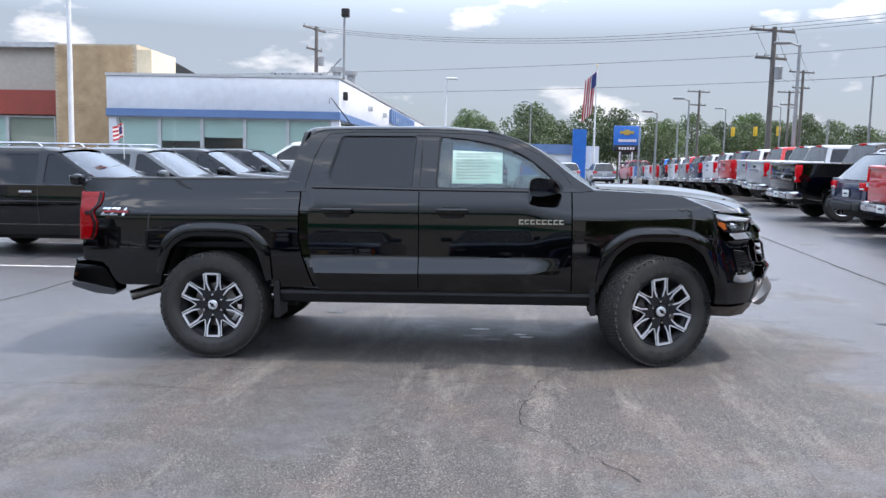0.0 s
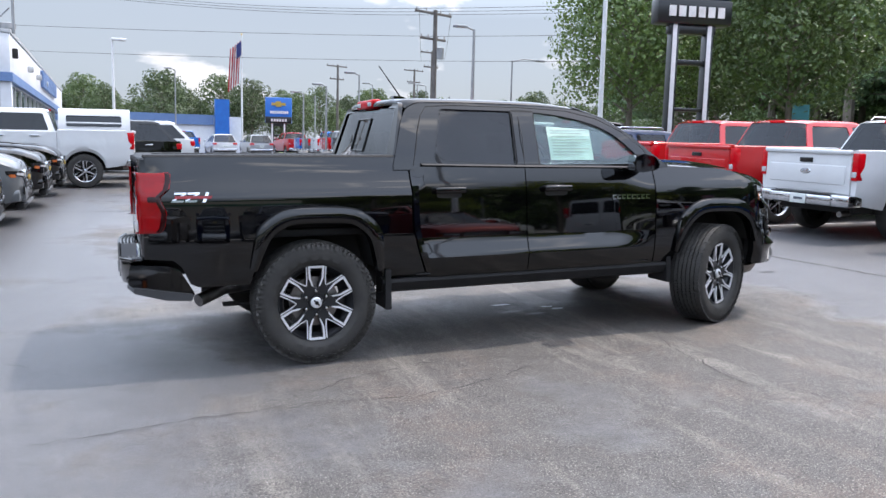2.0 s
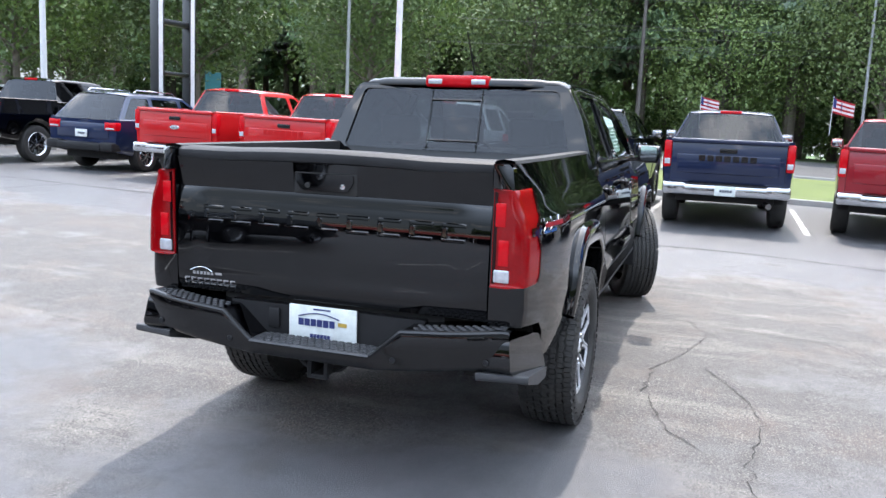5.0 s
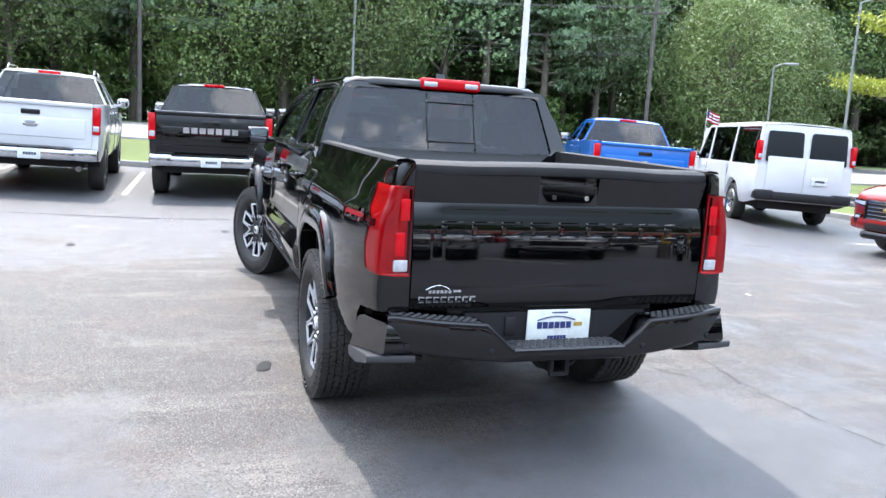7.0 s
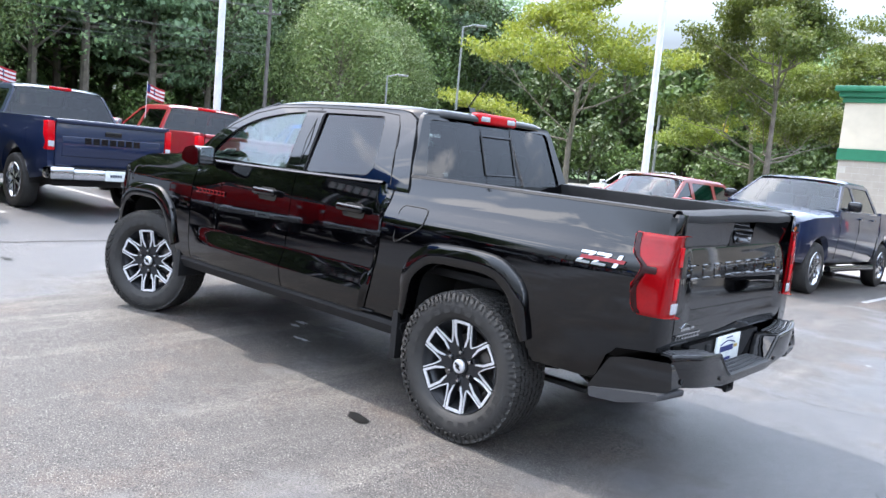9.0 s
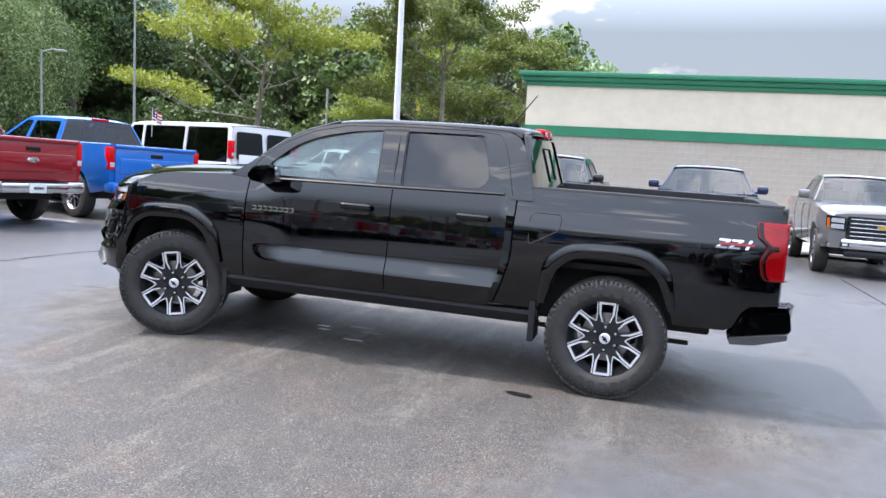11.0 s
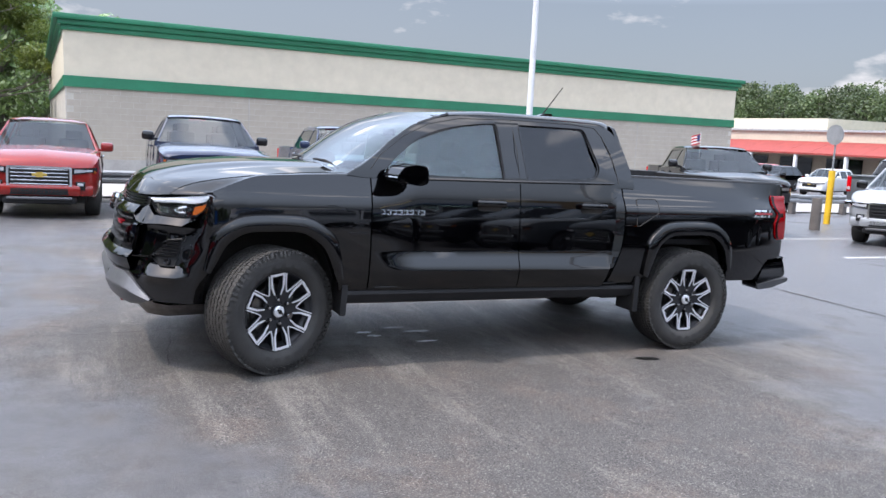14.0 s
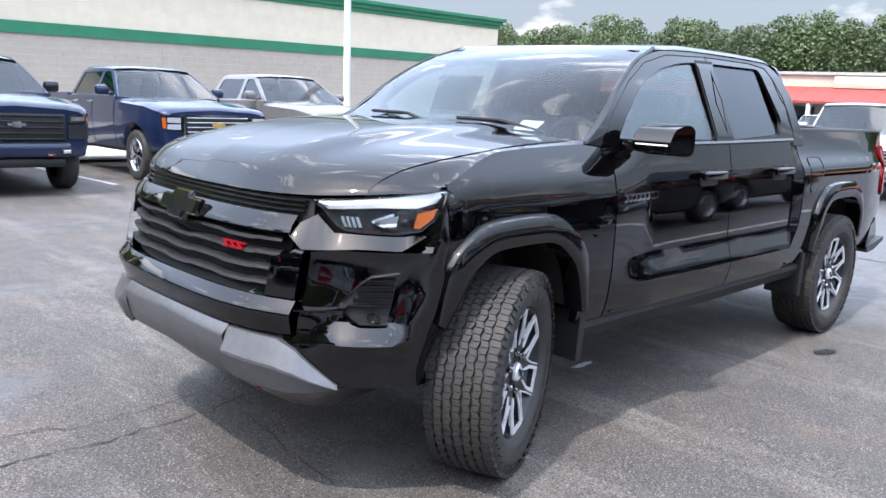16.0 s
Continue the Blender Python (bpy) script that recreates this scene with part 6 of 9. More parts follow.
def plant(key, x, y, yaw, s, label, group):
    trunk, crown = TREES[key]
    t = thing("pine_tree" if "pine" in key else ("shrub" if key == "bush" else "tree"), upright(x, y, yaw) @ Matrix.Scale(s, 4), label, "shrub" if key == "bush" else "tree", group)
    same_part("trunk", trunk, t, Matrix())
    same_part("crown", crown, t, Matrix())


rt = random.Random(77)
# the woods across the road: pines and broad trees in four ranks, lighter maples along the edge
for i in range(116):
    row = i % 4
    y = -74 + (i // 4) * 5.2 + rt.uniform(-2.0, 2.0)
    x = 53.0 + row * 6.0 + rt.uniform(-2.0, 2.0)
    if y < -36 and row == 0:
        x += 7
    key = rt.choice((("pine_b", "dark_a", "pine_a", "pine_a"), ("pine_a", "pine_b", "dark_a", "broad_a"), ("deep_a", "pine_a", "deep_b"), ("deep_a", "deep_b"))[row])
    plant(key, x, y, rt.uniform(0, 360), rt.uniform(1.25, 1.75) + 0.08 * row, "tall dark woodland tree across the road", "roadside woods")
for i in range(60):
    plant("bush", 47.5 + (i % 3) * 7.0 + rt.uniform(0, 4), -72 + (i // 3) * 7.6 + rt.uniform(-3, 3), rt.uniform(0, 360), rt.uniform(0.7, 1.6), "dense green undergrowth at the edge of the woods", "undergrowth")
for i in range(36):
    plant("thicket", 78 + (i % 2) * 7 + rt.uniform(-2, 2), -82 + i * 4.6 + rt.uniform(-1.5, 1.5), rt.uniform(0, 360), rt.uniform(1.35, 1.8), "dense leafy thicket deep in the woods", "roadside woods")
# single trees on the verges
for key, x, y, s, lab in (("light", 46.5, 10.5, 1.55, "light green maple at the edge of the woods"), ("light", 46.5, -10.2, 1.50, "light green maple at the edge of the woods"),
                          ("light", 48.5, 23.5, 1.35, "light green maple at the edge of the woods"), ("light_b", 51.0, -1.5, 1.45, "light green maple at the edge of the woods"),
                          ("light_b", 43.5, -37.0, 1.40, "rounded pale green tree by the woods"), ("light", 45.0, -43.0, 1.30, "rounded pale green tree by the woods"),
                          ("locust", 19.7, -33.2, 1.28, "yellow green locust tree on the lawn"),
                          ("locust_b", 10.6, -38.0, 1.20, "light green locust tree on the lawn"), ("locust_b", 7.4, -47.0, 1.12, "light green locust tree on the lawn"),
                          ("locust_b", 15.8, -50.0, 1.15, "light green locust tree on the lawn"), ("broad_a", 20.5, 26.5, 0.92, "broad dark green roadside maple"),
                          ("broad_b", 24.5, 20.5, 0.95, "broad dark green roadside maple"), ("broad_b", 27.0, 30.0, 0.85, "broad dark green roadside maple"), ("broad_a", 33, 16, 1.05, "broad green roadside tree"),
                          ("far_a", 3.0, 92, 0.75, "distant tree with a round crown"), ("far_b", -3.0, 98, 0.6, "distant tree with a round crown"), ("far_a", 13, 118, 0.9, "distant tree with a round crown")):
    plant(key, x, y, rt.uniform(0, 360), s, lab, "single trees")
# tree lines on the horizon
for i in range(84):
    plant(rt.choice(("far_a", "far_b", "far_a")), -60 + (i // 2) * 3.9 + rt.uniform(-1.5, 1.5), 118 + (i % 2) * 9 + rt.uniform(-6, 6), rt.uniform(0, 360), rt.uniform(0.5, 0.82), "distant tree on the skyline", "far tree line")
for i in range(96):
    plant(rt.choice(("far_a", "far_b", "far_b")), -90 + (i % 2) * 7 + rt.uniform(-3, 3), -110 + (i // 2) * 2.9 + rt.uniform(-1.2, 1.2), rt.uniform(0, 360), rt.uniform(0.72, 0.95), "distant dark tree behind the strip mall", "far woods")
for i in range(34):
    plant(rt.choice(("deep_a", "deep_b", "far_b", "far_a")), 4 + i * 1.8 + rt.uniform(-1, 1), -72 + rt.uniform(-8, 6), rt.uniform(0, 360), rt.uniform(0.8, 1.05), "dark tree beyond the junction", "far woods")
for i in range(30):
    plant("thicket", 0 + i * 2.9 + rt.uniform(-1, 1), -84 + rt.uniform(-3, 3), rt.uniform(0, 360), rt.uniform(1.2, 1.6), "dense leafy thicket beyond the junction", "far woods")
for i in range(24):
    plant("bush", 6 + i * 2.4 + rt.uniform(-1, 1), -64 + rt.uniform(-4, 4), rt.uniform(0, 360), rt.uniform(1.2, 2.0), "leafy undergrowth beyond the junction", "undergrowth")


# ---- the vehicles on the lot ----
V = vehicle
PK = "pickup truck"
# row facing the road, tails to the lane
V("pickup_truck", "pickup", "white_paint", "white crew cab pickup truck with chrome bumper, parked in a stall", PK, tail_at(7.6, 3.7, 0, "pickup"), rails=True)
V("pickup_truck", "pickup", "black_paint", "black crew cab pickup truck with chrome bumper, parked in a stall", PK, tail_at(7.65, 1.05, -4, "pickup"), lettering="chrome")
V("pickup_truck", "pickup", "navy_paint", "dark navy pickup truck with chrome bumper, parked in a stall", PK, tail_at(7.6, -1.65, 0, "pickup"), lettering="gloss_plastic")
V("pickup_truck", "pickup", "dark_red_paint", "dark red pickup truck with chrome bumper, parked in a stall", PK, tail_at(7.75, -4.2, -8, "pickup"))
V("pickup_truck", "pickup", "blue_paint", "bright blue pickup truck with a blue bumper, parked in a stall", PK, tail_at(7.4, -6.9, -20, "pickup"), tail="paint", face="black")
V("passenger_van", "van", "white_paint", "white passenger van with dark rear windows, parked at a slant", "van", tail_at(6.95, -10.35, -22, "van"), tail="plastic", face="black")
V("pickup_truck", "pickup", "red_paint", "bright red pickup truck with chrome bumper, parked in a stall", PK, tail_at(7.45, 6.15, 0, "pickup"), lettering="red_paint")
V("pickup_truck", "pickup", "red_paint", "bright red pickup truck with chrome bumper, parked in a stall", PK, tail_at(7.7, 8.75, 0, "pickup"))
V("suv", "suv", "mid_blue_paint", "blue compact suv, parked in a stall", "suv", tail_at(8.0, 11.35, 0, "suv"), tail="plastic", rails=True)
V("pickup_truck", "pickup", "black_paint", "black crew cab pickup truck with chrome bumper, parked in a stall", PK, tail_at(7.6, 14.3, 0, "pickup"))
V("pickup_truck", "pickup", "silver_paint", "silver pickup truck with chrome bumper, parked in a stall", PK, tail_at(8.4, 19.3, 0, "pickup"), lettering="chrome")
V("suv", "suv", "white_paint", "white large suv parked at the exit", "suv", tail_at(10.2, -26.0, -30, "suv") @ Matrix.Scale(1.18, 4), tail="plastic", rails=True)
# row by the store, noses to the lane
V("suv", "suv", "orange_paint", "burnt orange suv with a dark grille, parked by the guard rail", "suv", nose_at(3.35, -8.75, 88, "suv"))
V("pickup_truck", "pickup", "navy_paint", "navy lifted pickup truck with a black grille by the guard rail", PK, nose_at(0.55, -8.45, 88, "pickup"), face="sport")
V("pickup_truck", "pickup", "mid_blue_paint", "blue pickup truck with a chrome grille, parked by the guard rail", PK, nose_at(-2.75, -9.2, 88, "pickup"))
V("pickup_truck", "pickup", "pewter_paint", "pewter grey pickup truck with chrome mirrors, parked by the guard rail", PK, nose_at(-5.75, -9.3, 88, "pickup"))
# to the west
V("pickup_truck", "pickup", "black_paint", "black lifted pickup truck with a black grille, parked nose out", PK, nose_at(-9.9, -6.6, 62, "pickup"), face="sport", bright=False)
V("suv", "suv", "silver_paint", "silver-white suv with a black mesh grille, parked nose out", "suv", nose_at(-11.8, -4.6, 25, "suv"), face="black", bright=False)
V("suv", "suv", "silver_paint", "silver suv with a chrome grille bar, parked nose out", "suv", nose_at(-11.0, -1.9, 20, "suv"))
V("pickup_truck", "pickup", "grey_paint", "grey pickup truck parked side-on further off", PK, on_lot(-19.5, -9.5, 200))
# dark suvs facing the lane on the showroom side
for k, (y, p) in enumerate(((5.2, "black_paint"), (7.9, "grey_paint"), (10.5, "black_paint"), (13.1, "black_paint"))):
    V("suv", "suv", p, "dark suv with a chrome grille, parked nose out", "suv", nose_at(-4.3 + 0.15 * k, y + 0.7, 0, "suv"), rails=k < 2)
V("suv", "suv", "black_paint", "black suv parked behind the first row", "suv", nose_at(-9.8, 6.6, 0, "suv"))
V("pickup_truck", "pickup", "white_paint", "white pickup truck with a matching bed cap, parked by the showroom", PK, tail_at(-2.3, 16.6, 180, "pickup"), cap=True)
V("suv", "suv", "black_paint", "black suv with chrome wheels parked by the showroom", "suv", tail_at(-0.9, 19.6, 180, "suv"), tail="plastic")
V("suv", "suv", "white_paint", "white suv parked by the showroom", "suv", tail_at(-0.2, 23.0, 180, "suv"), tail="plastic")
# far rows of stock
colours = ["silver_paint", "red_paint", "white_paint", "mid_blue_paint", "silver_paint", "white_paint", "black_paint", "red_paint", "white_paint", "grey_paint", "blue_paint", "white_paint"]
stock = {}
for p in sorted(set(colours)):
    nice = p.replace("_paint", "").replace("_", " ")
    stock[p] = (V("pickup_truck", "pickup", p, nice + " pickup truck in the far stock rows", PK, on_lot(60, 100 + 7 * len(stock)), group="far stock rows", plain=True),
                V("suv", "suv", p, nice + " suv in the far stock rows", "suv", on_lot(68, 100 + 7 * len(stock)), group="far stock rows", plain=True))
for k in range(11):
    copy_thing(stock[colours[k]][0], tail_at(8.9 + 0.05 * k, 22.2 + 2.75 * k, 0, "pickup"))
for k in range(10):
    copy_thing(stock[colours[(k * 5 + 2) % 12]][k % 2], on_lot(19.0 - 0.3 * k, 27 + 3.0 * k, 180))
for k in range(14):
    copy_thing(stock[colours[(k * 7 + 1) % 12]][1 if k % 3 else 0], on_lot(-6 + 2.8 * k, 58 + (k % 2) * 0.4, 92))
for k in range(10):
    copy_thing(stock[colours[(k * 5 + 3) % 12]][1], on_lot(-40 - (k % 3), -44 + 3.4 * k, 15))
car_flag(on_lot(-6.2, 6.8, 90, 1.75))
car_flag(on_lot(10.8, -1.1, 90, 1.85))
car_flag(on_lot(9.7, -3.3, 90, 1.85))
car_flag(on_lot(9.6, -9.9, 90, 1.95))
car_flag(on_lot(-10.9, -9.2, 90, 1.85))
car_flag(on_lot(-12.6, -1.0, 90, 1.75))


# ---- the black truck ----
truck = thing("pickup_truck", TILT @ pose(0, 0, 0), "glossy black crew cab pickup truck standing alone on the lot", PK)
BLACK = "black_paint"
AX = 1.668
ARCH_F = [(1.24, 0.50), (1.255, 0.60), (1.35, 0.83), (1.50, 0.935), (1.86, 0.93), (1.985, 0.85), (2.075, 0.66), (2.10, 0.55)]
ARCH_R = [(-2.09, 0.55), (-2.065, 0.64), (-1.975, 0.86), (-1.84, 0.95), (-1.42, 0.945), (-1.29, 0.84), (-1.23, 0.60), (-1.215, 0.50)]


def arch_z(x):
    for a in (ARCH_F, ARCH_R):
        if a[0][0] < x < a[-1][0]:
            return curve(x, a)
    return 0.0


def end_cut(x):
    """The bed's lower edge steps up over the end of the bumper."""
    return curve(x, [(-2.70, 0.738), (-2.52, 0.722), (-2.44, 0.54), (-2.40, 0.30)]) if x < -2.40 else 0.0


DOOR = [(0.50, 0.890), (0.58, 0.921), (0.665, 0.937), (0.70, 0.926), (0.785, 0.897), (0.83, 0.895), (0.95, 0.889), (1.10, 0.878), (1.16, 0.872), (1.22, 0.859), (1.30, 0.841)]
WING = [(0.50, 0.880), (0.60, 0.910), (0.75, 0.922), (0.95, 0.921), (1.08, 0.910), (1.15, 0.893), (1.22, 0.864), (1.32, 0.82)]
BED = [(0.50, 0.880), (0.62, 0.908), (0.80, 0.928), (1.00, 0.922), (1.09, 0.916), (1.115, 0.912), (1.14, 0.903), (1.165, 0.889), (1.19, 0.873), (1.22, 0.857), (1.27, 0.838), (1.32, 0.821), (1.35, 0.812), (1.375, 0.806)]


def side_y(x, z):
    d, w, b = curve(z, DOOR), curve(z, WING), curve(z, BED)
    if x > 0.7:
        y = lerp(d, w, min(1, max(0, (x - 0.72) / 0.34)))
    elif x < -0.98:
        y = b
    else:
        y = d
    # the nose draws in
    y -= 0.20 * max(0.0, (x - 1.95) / 0.5) ** 2.0
    y -= (0.068 - 0.048 * max(0.0, min(1.0, (z - 1.12) / 0.22))) * max(0.0, (-2.15 - x) / 0.55) ** 1.7
    return y


def shift_x(x, z):
    """The rear door's lower edge runs forward above the rear wheel."""
    s = max(0.0, min(1.0, (0.92 - z) / 0.38)) ** 1.4
    return x + 0.115 * s * max(0.0, 1 - abs(x + 0.985) / 0.30)


def body_side(name, xs, top, bottom, sign, levels, label="", parent=None, flange=(True, True)):
    rows = []
    cols = list(xs)
    for i, x in enumerate(cols):
        zb, zt = max(bottom, arch_z(x), end_cut(x)), top(x)
        row = []
        for s in levels:
            z = lerp(bottom, zt, s)
            z = max(z, zb)
            row.append(Vector((shift_x(x, z), sign * side_y(x, z), z)))
        # turned-in edges, top and bottom
        row = [row[0] + Vector((0, -sign * 0.035, 0.004))] + row + [row[-1] + Vector((0, -sign * 0.03, 0.004))]
        rows.append(row)
    if flange[0]:
        rows = [[p + Vector((0.002, -sign * 0.04, 0)) for p in rows[0]]] + rows
    if flange[1]:
        rows = rows + [[p + Vector((-0.002, -sign * 0.04, 0)) for p in rows[-1]]]
    bm = bmesh.new()
    grid(bm, rows)
    return part(name, bm, BLACK, parent or truck, label, angle=16)


def stations(x0, x1, step=0.05):
    xs = set(np.linspace(x0, x1, max(2, int((x1 - x0) / step))).round(4).tolist())
    for a in (ARCH_F, ARCH_R):
        xs |= {p[0] for p in a if x0 < p[0] < x1} | {p[0] + 0.001 for p in (a[0],) if x0 < p[0] < x1} | {p[0] - 0.001 for p in (a[-1],) if x0 < p[0] < x1}
    return sorted(xs)


belt_at = lambda x: curve(x, [(-1.1, 1.305), (-0.1, 1.285), (0.9, 1.272), (1.15, 1.29)])
fender_top = lambda x: smooth(x, [(1.0, 1.292), (1.75, 1.258), (2.06, 1.150), (2.30, 1.05)])
rail_at = lambda x: curve(x, [(-2.70, 1.360), (-1.0, 1.357)])
door_levels = [(z - 0.53) / (1.285 - 0.53) for z in (0.53, 0.58, 0.625, 0.662, 0.672, 0.70, 0.75, 0.788, 0.80, 0.85, 0.95, 1.03, 1.10, 1.15, 1.19, 1.23, 1.26, 1.285)]
wing_levels = [k / 16 for k in range(11)] + [0.65, 0.675, 0.70, 0.73, 0.76, 0.79, 0.825, 0.86, 0.90, 0.95, 1.0]
for s in (1, -1):
    body_side("fender", stations(1.052, 2.055), fender_top, 0.53, s, wing_levels)
    fd = body_side("front_door", stations(-0.082, 1.042), belt_at, 0.53, s, door_levels)
    rd = body_side("rear_door", stations(-0.982, -0.090), belt_at, 0.53, s, door_levels)
    bs_ = body_side("bed_side", stations(-2.69, -0.994, 0.045), rail_at, 0.55, s, wing_levels)
    for x, d in ((0.165, fd), (-0.70, rd)):
        bm = bmesh.new()
        y = s * 0.876
        box(bm, (x, y + s * 0.036, 1.130), (0.235, 0.034, 0.046), 0.020, None, 4)
        for u in (-0.10, 0.10):
            box(bm, (x + u, y + s * 0.01, 1.135), (0.03, 0.045, 0.03), 0.008)
        h = part("door_handle", bm, BLACK, d, "gloss black pull handle")
        # flat dark plate on the skin imitates the shade in the handle's scoop
        bm = bmesh.new()
        prism(bm, rounded([(x - 0.10, 1.075), (x + 0.10, 1.075), (x + 0.09, 1.16), (x - 0.09, 1.16)], 0.035), 0.0, 0.003, lambda u, v, dd: Vector((u, s * (side_y(u, v) + 0.001 + dd), v)))
        part("handle_recess", bm, "under", d)
    # belt strip
    bm = bmesh.new()
    grid(bm, [[(x, s * (0.848 + o), belt_at(x) + dz) for x in np.linspace(-0.90, 0.95, 24)] for o, dz in ((0.004, -0.004), (0.012, 0.004), (0.004, 0.014), (-0.012, 0.016))])
    part("belt_moulding", bm, "gloss_plastic", truck)
    # rocker
    bm = bmesh.new()
    grid(bm, [[(x, s * y, z) for x in (-1.20, -0.9, 0.0, 0.9, 1.22)] for y, z in ((0.84, 0.535), (0.890, 0.525), (0.895, 0.50), (0.86, 0.44), (0.80, 0.42), (0.70, 0.43))])
    part("rocker_panel", bm, "plastic", truck, "black plastic rocker panel")
    bm = bmesh.new()
    box(bm, (0.02, s * 0.90, 0.548), (1.96, 0.010, 0.012), 0.003)
    part("sill_strip", bm, "gloss_plastic", truck)
    # flares
    for arch, mid in ((ARCH_F, AX), (ARCH_R, -AX)):
        c = Vector((mid, 0, 0.42))
        path = [Vector((x, 0, z)) for x, z in arch[1:-1]]
        fine = []
        for a, b in zip(path, path[1:]):
            fine += [a.lerp(b, k / 5) for k in range(5)]
        fine.append(path[-1])
        for _ in range(2):
            fine = [fine[0]] + [(fine[i - 1] + fine[i] * 2 + fine[i + 1]) / 4 for i in range(1, len(fine) - 1)] + [fine[-1]]
        rows = []
        for i, p in enumerate(fine):
            out = (p - c).normalized()
            fade = min(1.0, i / 4, (len(fine) - 1 - i) / 4)
            wd = 0.035 + 0.06 * fade
            row = []
            for q, oy in ((-0.012, -0.06), (-0.012, 0.030), (0.004, 0.036), (0.55, 0.034), (0.9, 0.024), (1.0, 0.010), (1.02, -0.01)):
                e = p + out * (q * wd if q > 0.01 else q)
                row.append((e.x, s * (max(side_y(e.x, e.z), 0.905 if mid > 0 else 0.91) + oy), e.z))
            rows.append(row)
        bm = bmesh.new()
        grid(bm, rows)
        part("wheel_arch_flare", bm, BLACK, truck, "gloss black wheel arch flare")
        bm = bmesh.new()
        grid(bm, [[(p.x, s * y, p.z + 0.005) for p in fine] for y in (0.90, 0.52)])
        part("arch_liner", bm, "under", truck)
        bm = bmesh.new()
        box(bm, (mid, s * 0.52, 0.80), (0.95, 0.02, 0.55))
        part("inner_guard", bm, "under", truck)
    # mud flaps
    bm = bmesh.new()
    prism(bm, rounded([(-0.01, 0.60), (0.03, 0.60), (0.015, 0.32), (-0.03, 0.32)], 0.01), 0.70, 0.915, lambda u, v, d: Vector((-1.175 + u + (0.6 - v) * 0.06, s * d, v)))
    part("mud_flap", bm, "plastic", truck)
    bm = bmesh.new()
    prism(bm, rounded([(-0.02, 0.58), (0.02, 0.58), (0.03, 0.36), (-0.01, 0.36)], 0.01), 0.66, 0.90, lambda u, v, d: Vector((1.20 + u, s * d, v)))
    part("mud_flap", bm, "plastic", truck)
    # name bars on the door, bright
    at = lambda u, v, d: Vector((u, s * (side_y(u, v) + 0.002 + d), v))
    for k in range(8):
        u = 0.66 + 0.042 * k
        bm = bmesh.new()
        prism(bm, [(u, 1.036), (u + 0.033, 1.036), (u + 0.033, 1.045), (u, 1.045)], 0.0, 0.005, at)
        prism(bm, [(u, 1.063), (u + 0.033, 1.063), (u + 0.033, 1.071), (u, 1.071)], 0.0, 0.005, at)
        prism(bm, [(u, 1.045), (u + 0.009, 1.045), (u + 0.009, 1.063), (u, 1.063)], 0.0, 0.005, at)
        part("name_badge", bm, "chrome", truck, "bright metal badge bar")
    # slanted badge on the bed
    bat = lambda u, v, d: Vector((-2.425 - s * (u + 0.4 * (v - 1.115)), s * (side_y(-2.425 - s * (u + 0.4 * (v - 1.115)), v) + 0.004 + d), v))
    z0 = 1.085
    for k in range(3):
        bm = bmesh.new()
        u = -0.115 + 0.078 * k
        if k == 2:
            prism(bm, [(u + 0.026, z0), (u + 0.046, z0), (u + 0.046, z0 + 0.06), (u + 0.026, z0 + 0.06)], 0, 0.004, bat)
            part("side_badge", bm, "chrome", truck, "slanted silver and red badge")
            continue
        prism(bm, [(u, z0), (u + 0.07, z0), (u + 0.07, z0 + 0.012), (u, z0 + 0.012)], 0, 0.004, bat)
        prism(bm, [(u, z0 + 0.048), (u + 0.07, z0 + 0.048), (u + 0.07, z0 + 0.06), (u, z0 + 0.06)], 0, 0.004, bat)
        prism(bm, [(u, z0 + 0.012), (u + 0.018, z0 + 0.012), (u + 0.07, z0 + 0.048), (u + 0.052, z0 + 0.048)], 0, 0.004, bat)
        bad = part("side_badge", bm, "chrome", truck, "slanted silver and red badge")
    bm = bmesh.new()
    prism(bm, [(-0.105, z0 + 0.022), (0.112, z0 + 0.022), (0.112, z0 + 0.039), (-0.105, z0 + 0.039)], 0.003, 0.006, bat)
    part("red_inlay", bm, "badge_red", bad)
    # fender vent
    bm = bmesh.new()
    vat = lambda u, v, d: Vector((u, s * (side_y(u, v) + d), v))
    for k in range(3):
        z = 0.905 + 0.035 * k
        prism(bm, [(1.07, z), (1.19 - 0.01 * k, z), (1.20 - 0.01 * k, z + 0.012), (1.07, z + 0.012)], 0.0, 0.012, vat)
    part("fender_vent", bm, "gloss_plastic", truck)
# fuel door
bm = bmesh.new()
pts = rounded([(-1.10, 0.98), (-1.31, 1.10), (-1.31, 1.20), (-1.10, 1.20)], 0.04, 5)
rows = []
for k in range(11):
    z = lerp(0.985, 1.197, k / 10)
    xa = lerp(-1.115, -1.305, min(1.0, 0.12 + (z - 0.985) / 0.12))
    rows.append([(lerp(xa, -1.105, q / 4), side_y(-1.2, z) + 0.0025, z) for q in range(5)])
grid(bm, rows)
part("fuel_door", bm, BLACK, truck)
bm = bmesh.new()
for a, b in zip(pts, pts[1:] + pts[:1]):
    tube(bm, (a[0], side_y(*a) + 0.002, a[1]), (b[0], side_y(*b) + 0.002, b[1]), 0.0035, n=5)
part("fuel_door_seam", bm, "under", truck)

def span(a, b, n):
    return [lerp(a, b, i / n) for i in range(n + 1)]


# cab top
BZ, TZ, BY, TY_ = 1.272, 1.725, 0.846, 0.655


def cab_at(s):
    return lambda u, v, d: Vector((u, s * (lerp(BY, TY_, (v - BZ) / (TZ - BZ)) + 0.03 * math.sin(math.pi * max(0, min(1, (v - BZ) / (TZ - BZ)))) - d), v))


